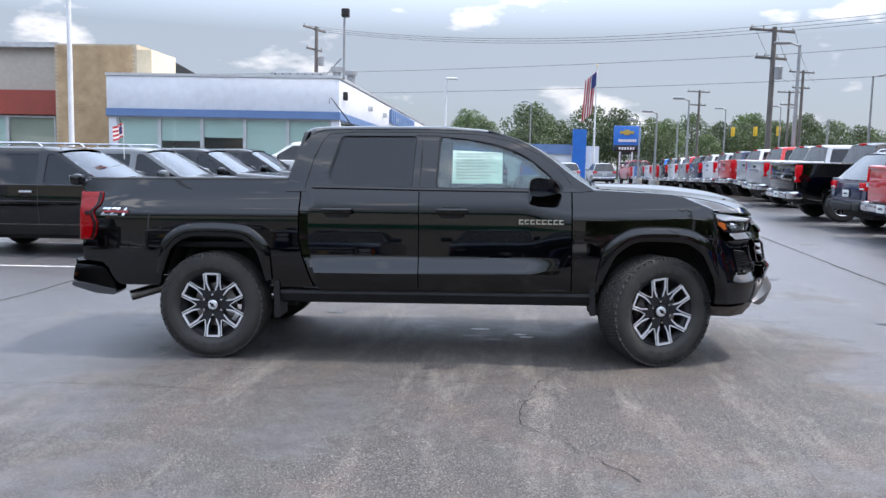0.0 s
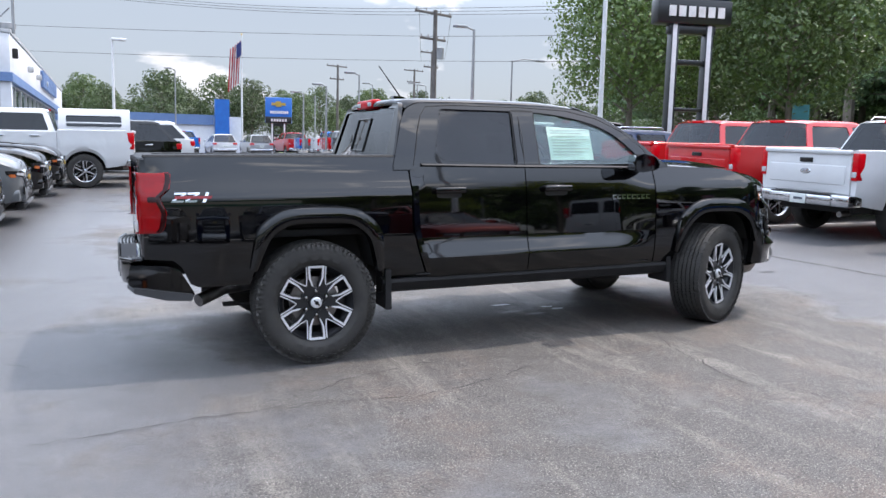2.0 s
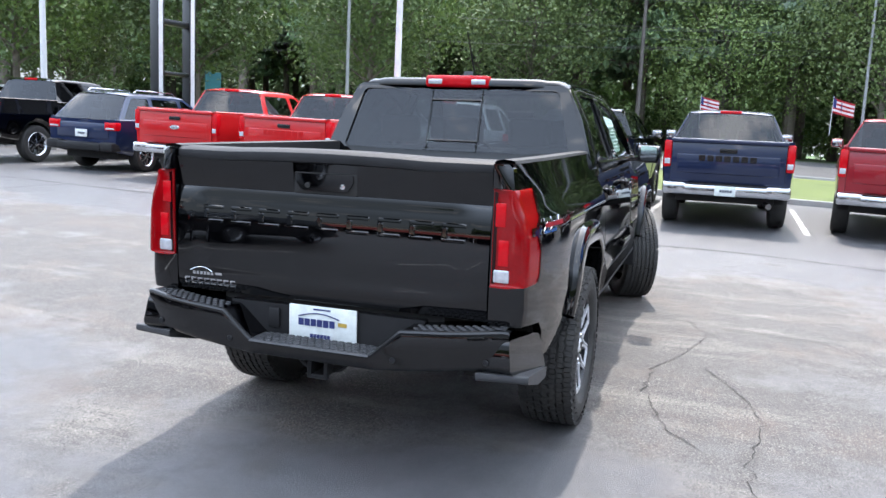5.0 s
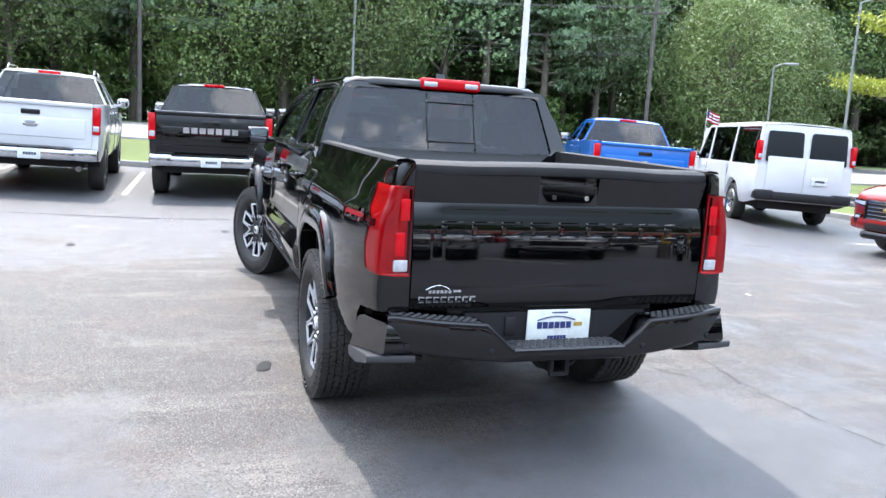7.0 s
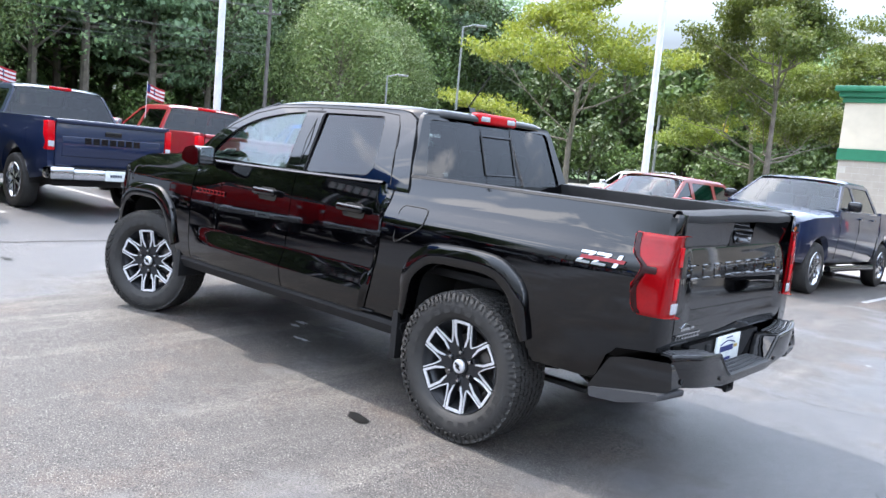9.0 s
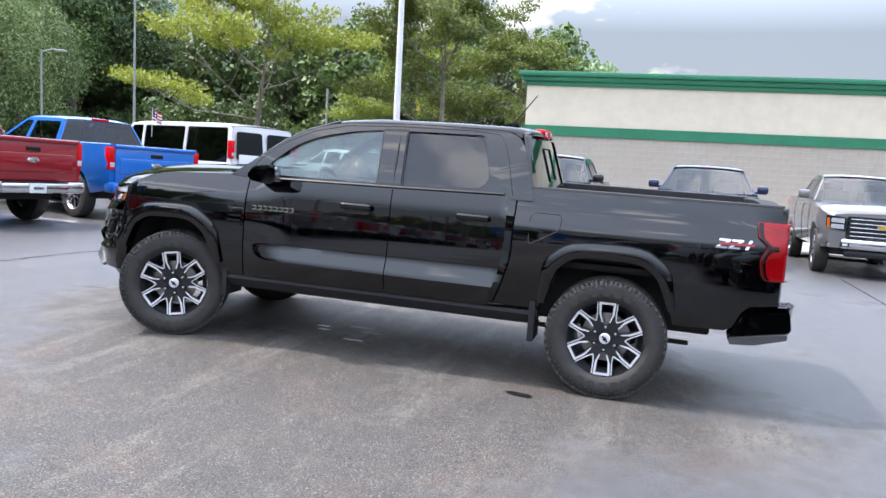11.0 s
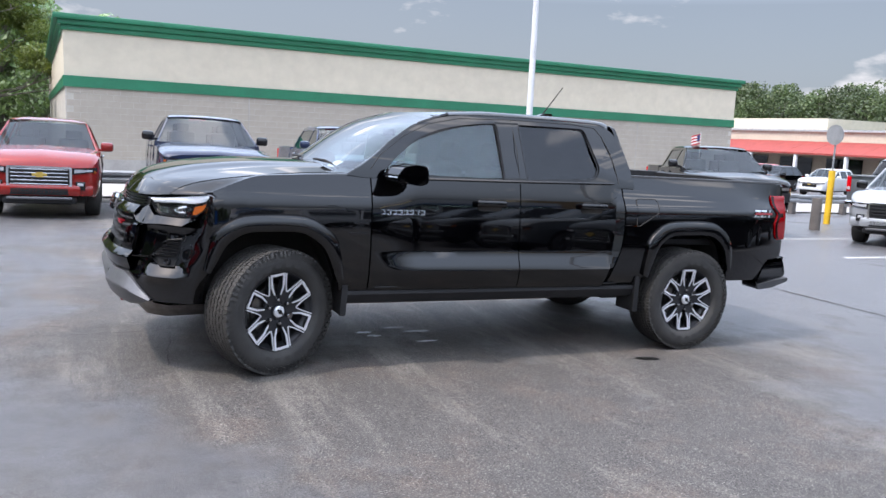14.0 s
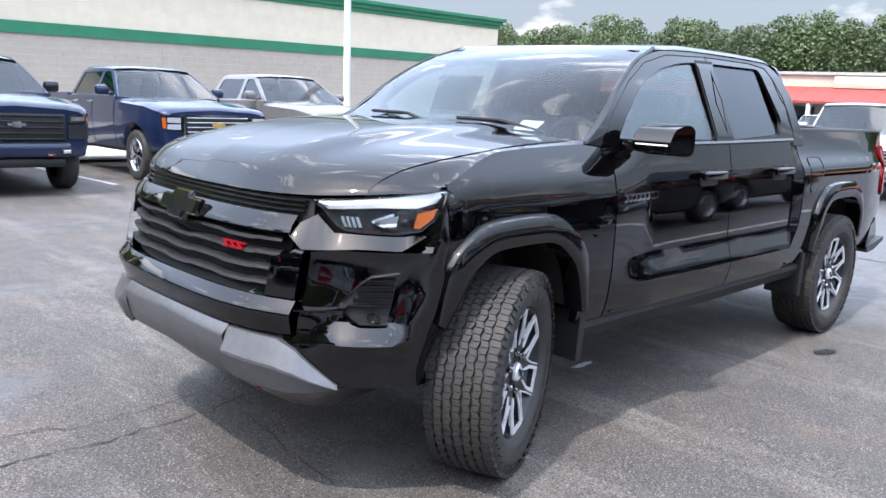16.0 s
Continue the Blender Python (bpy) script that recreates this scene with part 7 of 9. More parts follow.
cab_outer = rounded([(1.21, 1.285), (1.06, 1.385), (0.88, 1.532), (0.65, 1.660), (0.43, 1.722), (0.0, 1.744), (-0.50, 1.748), (-0.84, 1.744), (-0.955, 1.70), (-1.01, 1.60), (-1.10, 1.30), (-1.10, 1.272), (1.10, 1.272)],
                    [0.0, 0.08, 0.12, 0.15, 0.15, 0.2, 0.2, 0.08, 0.06, 0.06, 0.0, 0, 0], 3)
pane_f = rounded([(0.965, 1.300), (0.90, 1.385), (0.72, 1.540), (0.52, 1.622), (0.26, 1.672), (0.055, 1.690), (0.035, 1.297)], [0.02, 0.06, 0.12, 0.12, 0.1, 0.03, 0.03], 4)
pane_r = rounded([(-0.115, 1.694), (-0.70, 1.700), (-0.79, 1.40), (-0.74, 1.325), (-0.14, 1.298)], [0.03, 0.04, 0.05, 0.06, 0.03], 4)
for s in (1, -1):
    bm = bmesh.new()
    holed(bm, cab_outer, [pane_f, pane_r], cab_at(s), 0.035)
    part("cab_side", bm, BLACK, truck)
    for pts, gl, nm in ((pane_f, "clear_glass", "front_door_window"), (pane_r, "tinted_glass", "rear_door_window")):
        bm = bmesh.new()
        prism(bm, pts, 0.016, 0.021, cab_at(s))
        w = part(nm, bm, gl, truck)
        w.visible_shadow = False
        bm = bmesh.new()
        ins = [Vector(p) for p in pts]
        cen = sum(ins, Vector((0, 0))) / len(ins)
        holed(bm, [tuple(p) for p in ins], [[tuple(p + (cen - p).normalized() * 0.014) for p in ins]], lambda u, v, d: cab_at(s)(u, v, d + 0.010), 0.006)
        part("window_seal", bm, "gloss_plastic", w)
    bm = bmesh.new()
    prism(bm, [(0.045, 1.29), (0.065, 1.70), (-0.125, 1.705), (-0.148, 1.29)], -0.003, 0.002, cab_at(s))
    part("door_pillar", bm, "plastic", truck, "matt black pillar trim")
    for line in ([(-0.084, 1.292), (-0.076, 1.50), (-0.070, 1.722)], [(-0.955, 1.300), (-0.925, 1.42), (-0.895, 1.54), (-0.850, 1.650), (-0.800, 1.712), (-0.60, 1.728), (-0.058, 1.724), (0.35, 1.706), (0.60, 1.652), (0.80, 1.556), (0.98, 1.420), (1.045, 1.33)]):
        bm = bmesh.new()
        run(bm, [cab_at(s)(u, v, -0.0005) for u, v in line], 0.003, 6)
        part("door_seam", bm, "under", truck)
# roof
rows = []
for x in [-1.040, -1.039, -1.036, -1.030, -1.015, -0.99, -0.95, -0.90] + span(-0.84, 0.52, 20):
    z = curve(x, [(-1.040, 1.725), (-1.039, 1.744), (-1.036, 1.754), (-1.030, 1.761), (-1.015, 1.768), (-0.99, 1.773), (-0.95, 1.776), (-0.84, 1.780), (-0.5, 1.783), (0.1, 1.777), (0.40, 1.750), (0.52, 1.720)])
    e = smooth(x, [(-1.035, 1.700), (-0.95, 1.732), (-0.84, 1.746), (-0.4, 1.750), (0.0, 1.746), (0.43, 1.724), (0.52, 1.700)])
    row = []
    for t_ in (-1, -0.996, -0.985, -0.96, -0.92, -0.88, -0.82, -0.76, -0.70, -0.5, -0.25, 0, 0.25, 0.5, 0.70, 0.76, 0.82, 0.88, 0.92, 0.96, 0.985, 0.996, 1):
        q = abs(t_)
        y = t_ * (0.652 - 0.01 * max(0, (x - 0.3) / 0.2))
        zz = lerp(z, e, max(0.0, (q - 0.1) / 0.9) ** 16)
        zz += 0.006 * (math.exp(-((q - 0.82) / 0.05) ** 2) * -1)
        row.append((x + 0.085 * q ** 3 * max(0.0, min(1.0, (-0.80 - x) / 0.22)), y, zz))
    rows.append(row)
bm = bmesh.new()
grid(bm, rows)
part("roof", bm, BLACK, truck, angle=50)
# windscreen
ws_side = lambda z: smooth(z, [(1.285, 1.205), (1.376, 1.062), (1.53, 0.872), (1.66, 0.655), (1.73, 0.43)])
ws_mid = lambda z: smooth(z, [(1.285, 1.350), (1.376, 1.190), (1.53, 0.965), (1.66, 0.730), (1.745, 0.47)])


def ws_half(z):
    return abs(cab_at(1)(0, z, 0.014).y)


def screen_at(u, v, d):
    j = min(1.0, abs(u) / ws_half(v))
    return Vector((lerp(ws_mid(v), ws_side(v), j ** 2.4) - d * 0.46, u, v - d * 0.89))


rows = []
for k in range(13):
    z = lerp(1.288, 1.742, k / 12)
    rows.append([screen_at(ws_half(z) * j / 10, z, 0.0) for j in range(-10, 11)])
bm = bmesh.new()
grid(bm, rows)
ws = part("windscreen", bm, "screen_glass", truck)
ws.visible_shadow = False
for s in (1, -1):
    bm = bmesh.new()
    run(bm, [screen_at(s * (ws_half(z) + 0.002), z, 0.004) for z in span(1.288, 1.735, 12)], 0.011, 8)
    part("windscreen_trim", bm, "gloss_plastic", truck)
for y, x1 in ((0.62, 0.12), (0.0, -0.5)):
    bm = bmesh.new()
    run(bm, [(1.30 - 0.16 * (abs(y) / 0.8) ** 2, y, 1.315), (1.22, (y + x1) / 2, 1.352), (1.235, x1, 1.35)], 0.009, 6)
    part("wiper", bm, "plastic", truck)
bm = bmesh.new()
rows = []
for x, z in ((1.18, 1.285), (1.34, 1.302), (1.40, 1.300)):
    rows.append([(x - 0.12 * (abs(j) / 8) ** 2, 0.80 * j / 8, z - 0.01 * (abs(j) / 8) ** 2) for j in range(-8, 9)])
grid(bm, rows)
part("cowl", bm, "plastic", truck)
bm = bmesh.new()


slab_pts = [(0.47, 1.325), (0.57, 1.325), (0.57, 1.365), (0.47, 1.365)]
prism(bm, slab_pts, 0.006, 0.008, screen_at)
part("windscreen_tag", bm, "white_sheet", truck, "small printed tag behind the windscreen")

# rear window wall
def rear_at(u, v, d):
    return Vector((lerp(-1.115, -1.005, (v - 1.30) / 0.36) - 0.035 * (1 - (u / 0.8) ** 2) + d, u, v))


bm = bmesh.new()
rw_hole = rounded([(-0.705, 1.345), (0.705, 1.345), (0.612, 1.705), (-0.612, 1.705)], 0.035, 4)
outer = rounded([(-0.83, 1.27), (0.83, 1.27), (0.80, 1.40), (0.655, 1.742), (-0.655, 1.742), (-0.80, 1.40)], [0, 0, 0.05, 0.05, 0.05, 0.05], 3)
holed(bm, outer, [rw_hole], rear_at, 0.03)
part("cab_back", bm, BLACK, truck)
for y0, y1, y2, y3 in ((-0.71, -0.163, -0.615, -0.163), (-0.155, 0.15, -0.155, 0.15), (0.158, 0.71, 0.158, 0.615)):
    bm = bmesh.new()
    rows = []
    for k in range(4):
        v = lerp(1.338, 1.712, k / 3)
        a, b = lerp(y0, y2, k / 3), lerp(y1, y3, k / 3)
        rows.append([rear_at(lerp(a, b, j / 6), v, 0.012) for j in range(7)])
    grid(bm, rows)
    part("rear_window", bm, "tinted_glass", truck)
bm = bmesh.new()
for a, b in (((-0.16, 1.40), (-0.16, 1.64)), ((0.155, 1.40), (0.155, 1.64)), ((-0.16, 1.64), (0.155, 1.64)), ((-0.16, 1.40), (0.155, 1.40))):
    run(bm, [rear_at(*a, 0.006), rear_at(*b, 0.006)], 0.006, 6)
part("sliding_window_frame", bm, "gloss_plastic", truck)
bm = bmesh.new()
box(bm, (-1.005, 0, 1.750), (0.08, 0.40, 0.070), 0.018, segments=3)
bl = part("third_brake_lamp", bm, "red_lens", truck, "red high brake lamp")
for y in (-0.135, 0.135):
    bm = bmesh.new()
    box(bm, (-1.035, y, 1.748), (0.03, 0.09, 0.034), 0.008)
    part("cargo_lamp", bm, "clear_lens", bl)
# aerials
bm = bmesh.new()
prism(bm, [(-0.06, 0), (0.09, 0), (0.03, 0.028), (-0.05, 0.035)], -0.03, 0.03, lambda u, v, d: Vector((-0.76 + u, d, 1.79 + v)))
fin = part("aerial_base", bm, BLACK, truck)
bm = bmesh.new()
tube(bm, (-0.74, -0.02, 1.80), (-0.93, -0.02, 2.05), 0.006, 0.004, 8)
part("aerial_rod", bm, "plastic", fin)

# hood and fender crowns: one swept height field, cut along the hood's seam
def plan_x(a):
    return smooth(a, [(0.0, 2.58), (0.25, 2.57), (0.45, 2.54), (0.60, 2.48), (0.70, 2.41), (0.80, 2.315), (0.86, 2.225), (0.925, 2.08), (0.935, 2.03)])


edge_z = lambda a: smooth(a, [(0.0, 1.098), (0.33, 1.100), (0.565, 1.107), (0.73, 1.121), (0.825, 1.136), (0.92, 1.150)])


def top_z(s_, y):
    a = abs(y)
    zc = smooth(s_, [(0, 1.335), (0.35, 1.326), (0.65, 1.290), (0.85, 1.236), (0.95, 1.178), (1.0, edge_z(a))])
    ze = smooth(s_, [(0, 1.298), (0.35, 1.276), (0.65, 1.240), (0.85, 1.200), (0.95, 1.160), (1.0, edge_z(a))])
    q = a / 0.80
    dome = smooth(q, [(0, 1.0), (0.40, 0.97), (0.47, 0.86), (0.60, 0.42), (0.72, 0.26), (0.97, 0.02), (1.0, 0.0)])
    return lerp(ze, zc, dome)


HOOD0 = 1.26
seam_y = lambda s_: smooth(s_, [(0.0, 0.800), (0.55, 0.795), (1.0, 0.745)])
rows = []
for i in range(41):
    s_ = 1 - (1 - i / 40) ** 1.25
    row = []
    for j in range(-24, 25):
        y = seam_y(s_) * j / 24
        row.append((lerp(HOOD0, plan_x(abs(y)) - 0.088, s_), y, top_z(s_, y)))
    rows.append(row)
rows.append([(p[0] + 0.006, p[1], p[2] - 0.012) for p in rows[-1]])
rows.append([(p[0] - 0.05, p[1], p[2] - 0.010) for p in rows[-1]])
bm = bmesh.new()
grid(bm, rows)
part("hood", bm, BLACK, truck, angle=60)
for s in (1, -1):
    bm = bmesh.new()
    rows = []
    for i in range(33):
        k = i / 32
        row = []
        for r_ in range(8):
            y = 0.80
            x = lerp(1.06, 2.2, k)
            for _ in range(4):
                st = max(0.0, min(1.0, (x - HOOD0) / (plan_x(y) - 0.088 - HOOD0)))
                y0 = seam_y(st) - 0.004
                y1 = side_y(min(x, 2.055), fender_top(min(x, 2.055))) if x < 2.055 else lerp(side_y(2.055, 1.15), 0.905, min(1, (x - 2.055) / 0.06))
                y = lerp(y0, y1, max(0, r_ - 1) / 6)
                x = lerp(1.06, plan_x(y) - 0.088, k)
            if r_ == 0:
                row.append((x, s * (y0 - 0.02), top_z(st, y0) - 0.03))
                continue
            q = (r_ - 1) / 6
            zo = fender_top(x) if x < 2.055 else edge_z(y)
            z = lerp(top_z(st, min(y, 0.8)) - 0.003, zo, q ** 2)
            row.append((x, s * y, z))
        rows.append(row)
    rows.append([(p[0] + 0.004, p[1], p[2] - 0.012) for p in rows[-1]])
    rows.append([(p[0] - 0.04, p[1] - s * 0.02, p[2] - 0.008) for p in rows[-1]])
    grid(bm, rows)
    part("fender_crown", bm, BLACK, truck, angle=60)


# front end: a bowed face on which the panels lie
def nose_x(y, z):
    return plan_x(abs(y)) + smooth(z, [(0.25, -0.22), (0.36, -0.07), (0.46, 0.015), (0.58, 0.03), (0.70, 0.03), (0.78, 0.0), (0.95, -0.03), (1.05, -0.06), (1.13, -0.085)])


def face_at(u, v, d):
    e = 0.01
    n = Vector((1, -(nose_x(u + e, v) - nose_x(u - e, v)) / (2 * e), -(nose_x(u, v + e) - nose_x(u, v - e)) / (2 * e))).normalized()
    return Vector((nose_x(u, v), u, v)) + n * d


def slab(bm, corners, d0, d1, nu=8, nv=2, at=face_at, lean=0.0):
    """A panel between four corners (u, v), from depth d0 up to d1, following the face."""
    c00, c10, c11, c01 = (Vector(c) for c in corners)
    pt = lambda i, j, d: at(*(c00.lerp(c10, i / nu).lerp(c01.lerp(c11, i / nu), j / nv)), d)
    top = [[bm.verts.new(pt(i, j, d1 - lean * j / nv)) for i in range(nu + 1)] for j in range(nv + 1)]
    low = [[bm.verts.new(pt(i, j, d0)) for i in range(nu + 1)] for j in range(nv + 1)]
    for j in range(nv):
        for i in range(nu):
            bm.faces.new((top[j][i], top[j][i + 1], top[j + 1][i + 1], top[j + 1][i]))
    ring = [(0, i) for i in range(nu)] + [(j, nu) for j in range(nv)] + [(nv, i) for i in range(nu, 0, -1)] + [(j, 0) for j in range(nv, 0, -1)]
    for (j0, i0), (j1, i1) in zip(ring, ring[1:] + ring[:1]):
        bm.faces.new((top[j0][i0], top[j1][i1], low[j1][i1], low[j0][i0]))


bm = bmesh.new()
slab(bm, [(-0.90, 0.46), (0.90, 0.46), (0.87, 1.10), (-0.87, 1.10)], -0.16, -0.065, 28, 8)
part("front_carrier", bm, "under", truck)
bm = bmesh.new()
slab(bm, [(-0.62, 1.01), (0.62, 1.01), (0.60, 1.09), (-0.60, 1.09)], -0.06, -0.030, 16, 2)
upper = part("upper_grille", bm, "plastic", truck)
for v in (1.040, 1.058, 1.074):
    bm = bmesh.new()
    slab(bm, [(-0.58, v), (0.58, v), (0.585, v + 0.006), (-0.585, v + 0.006)], -0.030, -0.012, 16, 1)
    part("upper_grille_slat", bm, "gloss_plastic", upper)
# brow bar over the grille
bm = bmesh.new()
sweep(bm, span(-0.575, 0.575, 28), 0.960, 1.030, [(0.0, -0.05), (0.02, 0.014), (0.10, 0.024), (0.40, 0.022), (0.96, 0.002), (1.0, -0.05)], face_at)
part("brow_bar", bm, BLACK, truck, "gloss black bar over the grille")
for s in (1, -1):
    face_s = lambda u, v, d: face_at(s * u, v, d)
    bm = bmesh.new()
    us = [0.556, 0.575, 0.595, 0.61, 0.62, 0.632, 0.65, 0.67, 0.692, 0.71, 0.73, 0.76, 0.80, 0.83, 0.848, 0.862, 0.872, 0.882]
    lo = [(0.556, 0.975), (0.575, 0.955), (0.62, 0.913), (0.77, 0.933), (0.848, 0.930), (0.882, 0.978)]
    hi = [(0.556, 0.988), (0.632, 1.042), (0.692, 0.984), (0.73, 0.984), (0.84, 0.979), (0.862, 0.983), (0.882, 0.990)]
    sweep(bm, us, lo, hi, [(-0.06, -0.05), (0.0, 0.012), (0.05, 0.020), (0.12, 0.018), (0.97, -0.008), (1.0, -0.055)], face_s)
    part("lamp_sill", bm, BLACK, truck, "gloss black sill under the headlamp")
bm = bmesh.new()
slab(bm, [(-0.55, 0.755), (0.55, 0.755), (0.565, 0.968), (-0.565, 0.968)], -0.06, -0.04, 20, 6)
grille = part("grille", bm, "plastic", truck, "black honeycomb grille")
for k, z in enumerate((0.778, 0.828, 0.878, 0.926)):
    bm = bmesh.new()
    rows = []
    for dz, d in ((0.0, -0.04), (0.002, 0.000), (0.005, 0.006), (0.016, 0.002), (0.024, -0.020), (0.026, -0.04)):
        row = []
        for i in range(61):
            u = lerp(-0.545, 0.545, i / 60)
            ph = (u / 0.36 + 0.5) % 1.0
            wob = 0.005 * max(0.0, min(1.0, (abs(ph - 0.5) - 0.20) / 0.06))
            row.append(face_at(u, z + dz + wob, d))
        rows.append(row)
    grid(bm, rows)
    part("grille_bar", bm, "plastic", grille)
bm = bmesh.new()
prism(bm, [(-0.125, -0.022), (-0.055, -0.022), (-0.045, -0.045), (0.045, -0.045), (0.055, -0.022), (0.125, -0.022), (0.14, 0.022), (0.07, 0.022), (0.06, 0.045), (-0.03, 0.045), (-0.04, 0.022), (-0.11, 0.022)], 0.028, 0.050,
      lambda u, v, d: face_at(u, 0.990 + v, d))
emb = part("emblem", bm, "gloss_plastic", truck, "gloss black emblem with a bright edge")
bm = bmesh.new()
prism(bm, [(-0.136, -0.029), (-0.062, -0.029), (-0.050, -0.052), (0.051, -0.052), (0.062, -0.029), (0.132, -0.029), (0.150, 0.029), (0.076, 0.029), (0.065, 0.052), (-0.036, 0.052), (-0.047, 0.029), (-0.119, 0.029)], 0.022, 0.040,
      lambda u, v, d: face_at(u, 0.990 + v, d))
part("emblem_edge", bm, "chrome", emb)
for k in range(3):
    u = 0.395 - 0.036 * k
    bm = bmesh.new()
    slab(bm, [(u, 0.887), (u - 0.030, 0.887), (u - 0.035, 0.893), (u - 0.005, 0.893)], -0.01, 0.012, 1, 1)
    slab(bm, [(u, 0.905), (u - 0.030, 0.905), (u - 0.035, 0.911), (u - 0.005, 0.911)], -0.01, 0.012, 1, 1)
    slab(bm, [(u - 0.002, 0.893), (u - 0.014, 0.893), (u - 0.032, 0.905), (u - 0.020, 0.905)], -0.01, 0.012, 1, 1)
    part("grille_badge", bm, "badge_red", grille, "small dark red badge with a bright edge")
for s in (1, -1):
    face_s = lambda u, v, d: face_at(s * u, v, d)
    # cheek beside the grille
    bm = bmesh.new()
    us = [0.53, 0.545, 0.56, 0.58, 0.60, 0.615, 0.626]
    sweep(bm, us, 0.752, [(0.53, 0.885), (0.60, 0.918), (0.626, 0.915)], [(-0.02, -0.05), (0.0, 0.020), (0.06, 0.026), (0.95, 0.028), (1.0, 0.020), (1.02, -0.05)], face_s)
    part("grille_cheek", bm, BLACK, truck)
    bm = bmesh.new()
    slab(bm, [(s * 0.455, 0.752), (s * 0.535, 0.752), (s * 0.535, 0.80), (s * 0.525, 0.80)], -0.03, 0.004, 4, 3)
    part("grille_corner", bm, BLACK, truck)
    # corner of the bumper: one moulded skin from the cheek round to the wheel arch
    bm = bmesh.new()
    zs = [0.462, 0.475, 0.50, 0.55, 0.60, 0.615, 0.622, 0.630, 0.645, 0.66, 0.675, 0.69, 0.72, 0.78, 0.84, 0.87, 0.90, 0.925, 0.945, 0.97, 1.00, 1.04, 1.09, 1.125]
    us = span(0.60, 0.90, 20)
    rows = []
    for z in zs:
        xa = curve(z, [(0.45, 2.095), (0.55, 2.095), (0.66, 2.072), (0.85, 1.995), (0.87, 2.045), (1.0, 2.056), (1.125, 2.056)])
        row = []
        for u in us:
            ledge = smooth(u, [(0.685, 0.0), (0.78, 1.0), (0.85, 1.0), (0.885, 0.25), (0.90, 0.0)])
            d = ledge * curve(z, [(0.55, 0.0), (0.60, 0.022), (0.615, 0.034), (0.622, 0.036), (0.63, 0.032), (0.690, -0.016), (0.72, -0.016), (0.90, -0.010), (0.93, 0.0)])
            d -= 0.016 * (1 - ledge) * smooth(u, [(0.60, 1.0), (0.84, 1.0), (0.88, 0.0)]) * smooth(z, [(0.60, 0.0), (0.66, 1.0), (0.90, 1.0), (0.93, 0.4)])
            if z > 0.93:
                d = -0.075 * smooth(u, [(0.86, 1.0), (0.897, 0.0)])
            row.append(face_s(u, z, d))
        p0 = row[-1]
        p1 = Vector((xa, s * (side_y(xa, z) - 0.001), z))
        for k in (0.25, 0.5, 0.75):
            row.append(p0.lerp(p1, k) + Vector((0.010, s * 0.010, 0)) * math.sin(math.pi * k))
        rows.append(row + [p1, p1 + Vector((-0.01, -s * 0.05, 0))])
    rows = [[p + Vector((-0.06, -s * 0.01, 0.0)) for p in rows[0]]] + rows
    grid(bm, rows)
    part("bumper_corner", bm, BLACK, truck, "gloss black bumper corner", angle=24)
    # pod with louvres and lamp
    bm = bmesh.new()
    sweep(bm, [0.742, 0.76, 0.78, 0.80, 0.82, 0.84, 0.853], [(0.742, 0.745), (0.80, 0.684), (0.853, 0.682)], [(0.742, 0.762), (0.785, 0.830), (0.80, 0.846), (0.853, 0.860)],
          [(-0.02, -0.03), (0.0, 0.000), (0.03, 0.004), (0.06, -0.012), (0.94, -0.012), (0.97, 0.004), (1.0, 0.0), (1.02, -0.03)], face_s)
    pod = part("fog_pod", bm, "plastic", truck, "black louvred fog lamp pod")
    for k in range(5):
        bm = bmesh.new()
        z = 0.745 + 0.021 * k
        rows = [[face_s(u, z + dz + 0.03 * (u - 0.80), d) for u in span(0.762 + 0.007 * k, 0.848, 5)] for dz, d in ((0.0, -0.012), (0.001, 0.006), (0.005, 0.008), (0.011, -0.012))]
        grid(bm, rows)
        part("louvre", bm, "gloss_plastic", pod)
    bm = bmesh.new()
    lathe(bm, [(0.001, -0.002), (0.014, -0.003), (0.018, 0.004), (0.021, 0.004), (0.022, -0.02)], 18)
    c = face_s(0.826, 0.712, -0.004)
    bmesh.ops.transform(bm, matrix=Matrix.Translation(c) @ Matrix.Rotation(radians(-90 + s * 40), 4, "Z"), verts=bm.verts)
    part("fog_lamp", bm, "lamp_dark", pod, "small dark fog lamp")
    # bright thin blade from the bumper bar to the pod
    bm = bmesh.new()
    sweep(bm, span(0.60, 0.765, 8), [(0.60, 0.712), (0.70, 0.722), (0.765, 0.736)], [(0.60, 0.735), (0.70, 0.738), (0.765, 0.747)], [(0.0, -0.04), (0.05, 0.020), (0.25, 0.024), (1.0, -0.012)], face_s)
    part("corner_blade", bm, BLACK, truck)
    # headlamp
    us = [0.606, 0.62, 0.637, 0.655, 0.675, 0.695, 0.71, 0.725, 0.75, 0.78, 0.81, 0.84, 0.86, 0.876, 0.888, 0.897, 0.904, 0.910]
    vtop = [(0.60, 1.083), (0.61, 1.086), (0.70, 1.097), (0.80, 1.112), (0.87, 1.130), (0.90, 1.138), (0.910, 1.118)]
    vbot = [(0.60, 1.080), (0.637, 1.060), (0.695, 1.003), (0.725, 0.989), (0.84, 0.984), (0.876, 0.994), (0.897, 1.040), (0.910, 1.095)]
    bm = bmesh.new()
    sweep(bm, us, vbot, vtop, [(-0.02, -0.075), (0.0, -0.012), (0.05, -0.012), (0.07, -0.042), (0.93, -0.042), (0.95, -0.012), (1.0, -0.010), (1.02, -0.075)], face_s)
    head = part("headlamp", bm, "lamp_dark", truck, "slim headlamp with a white light bar and amber corner")
    bm = bmesh.new()
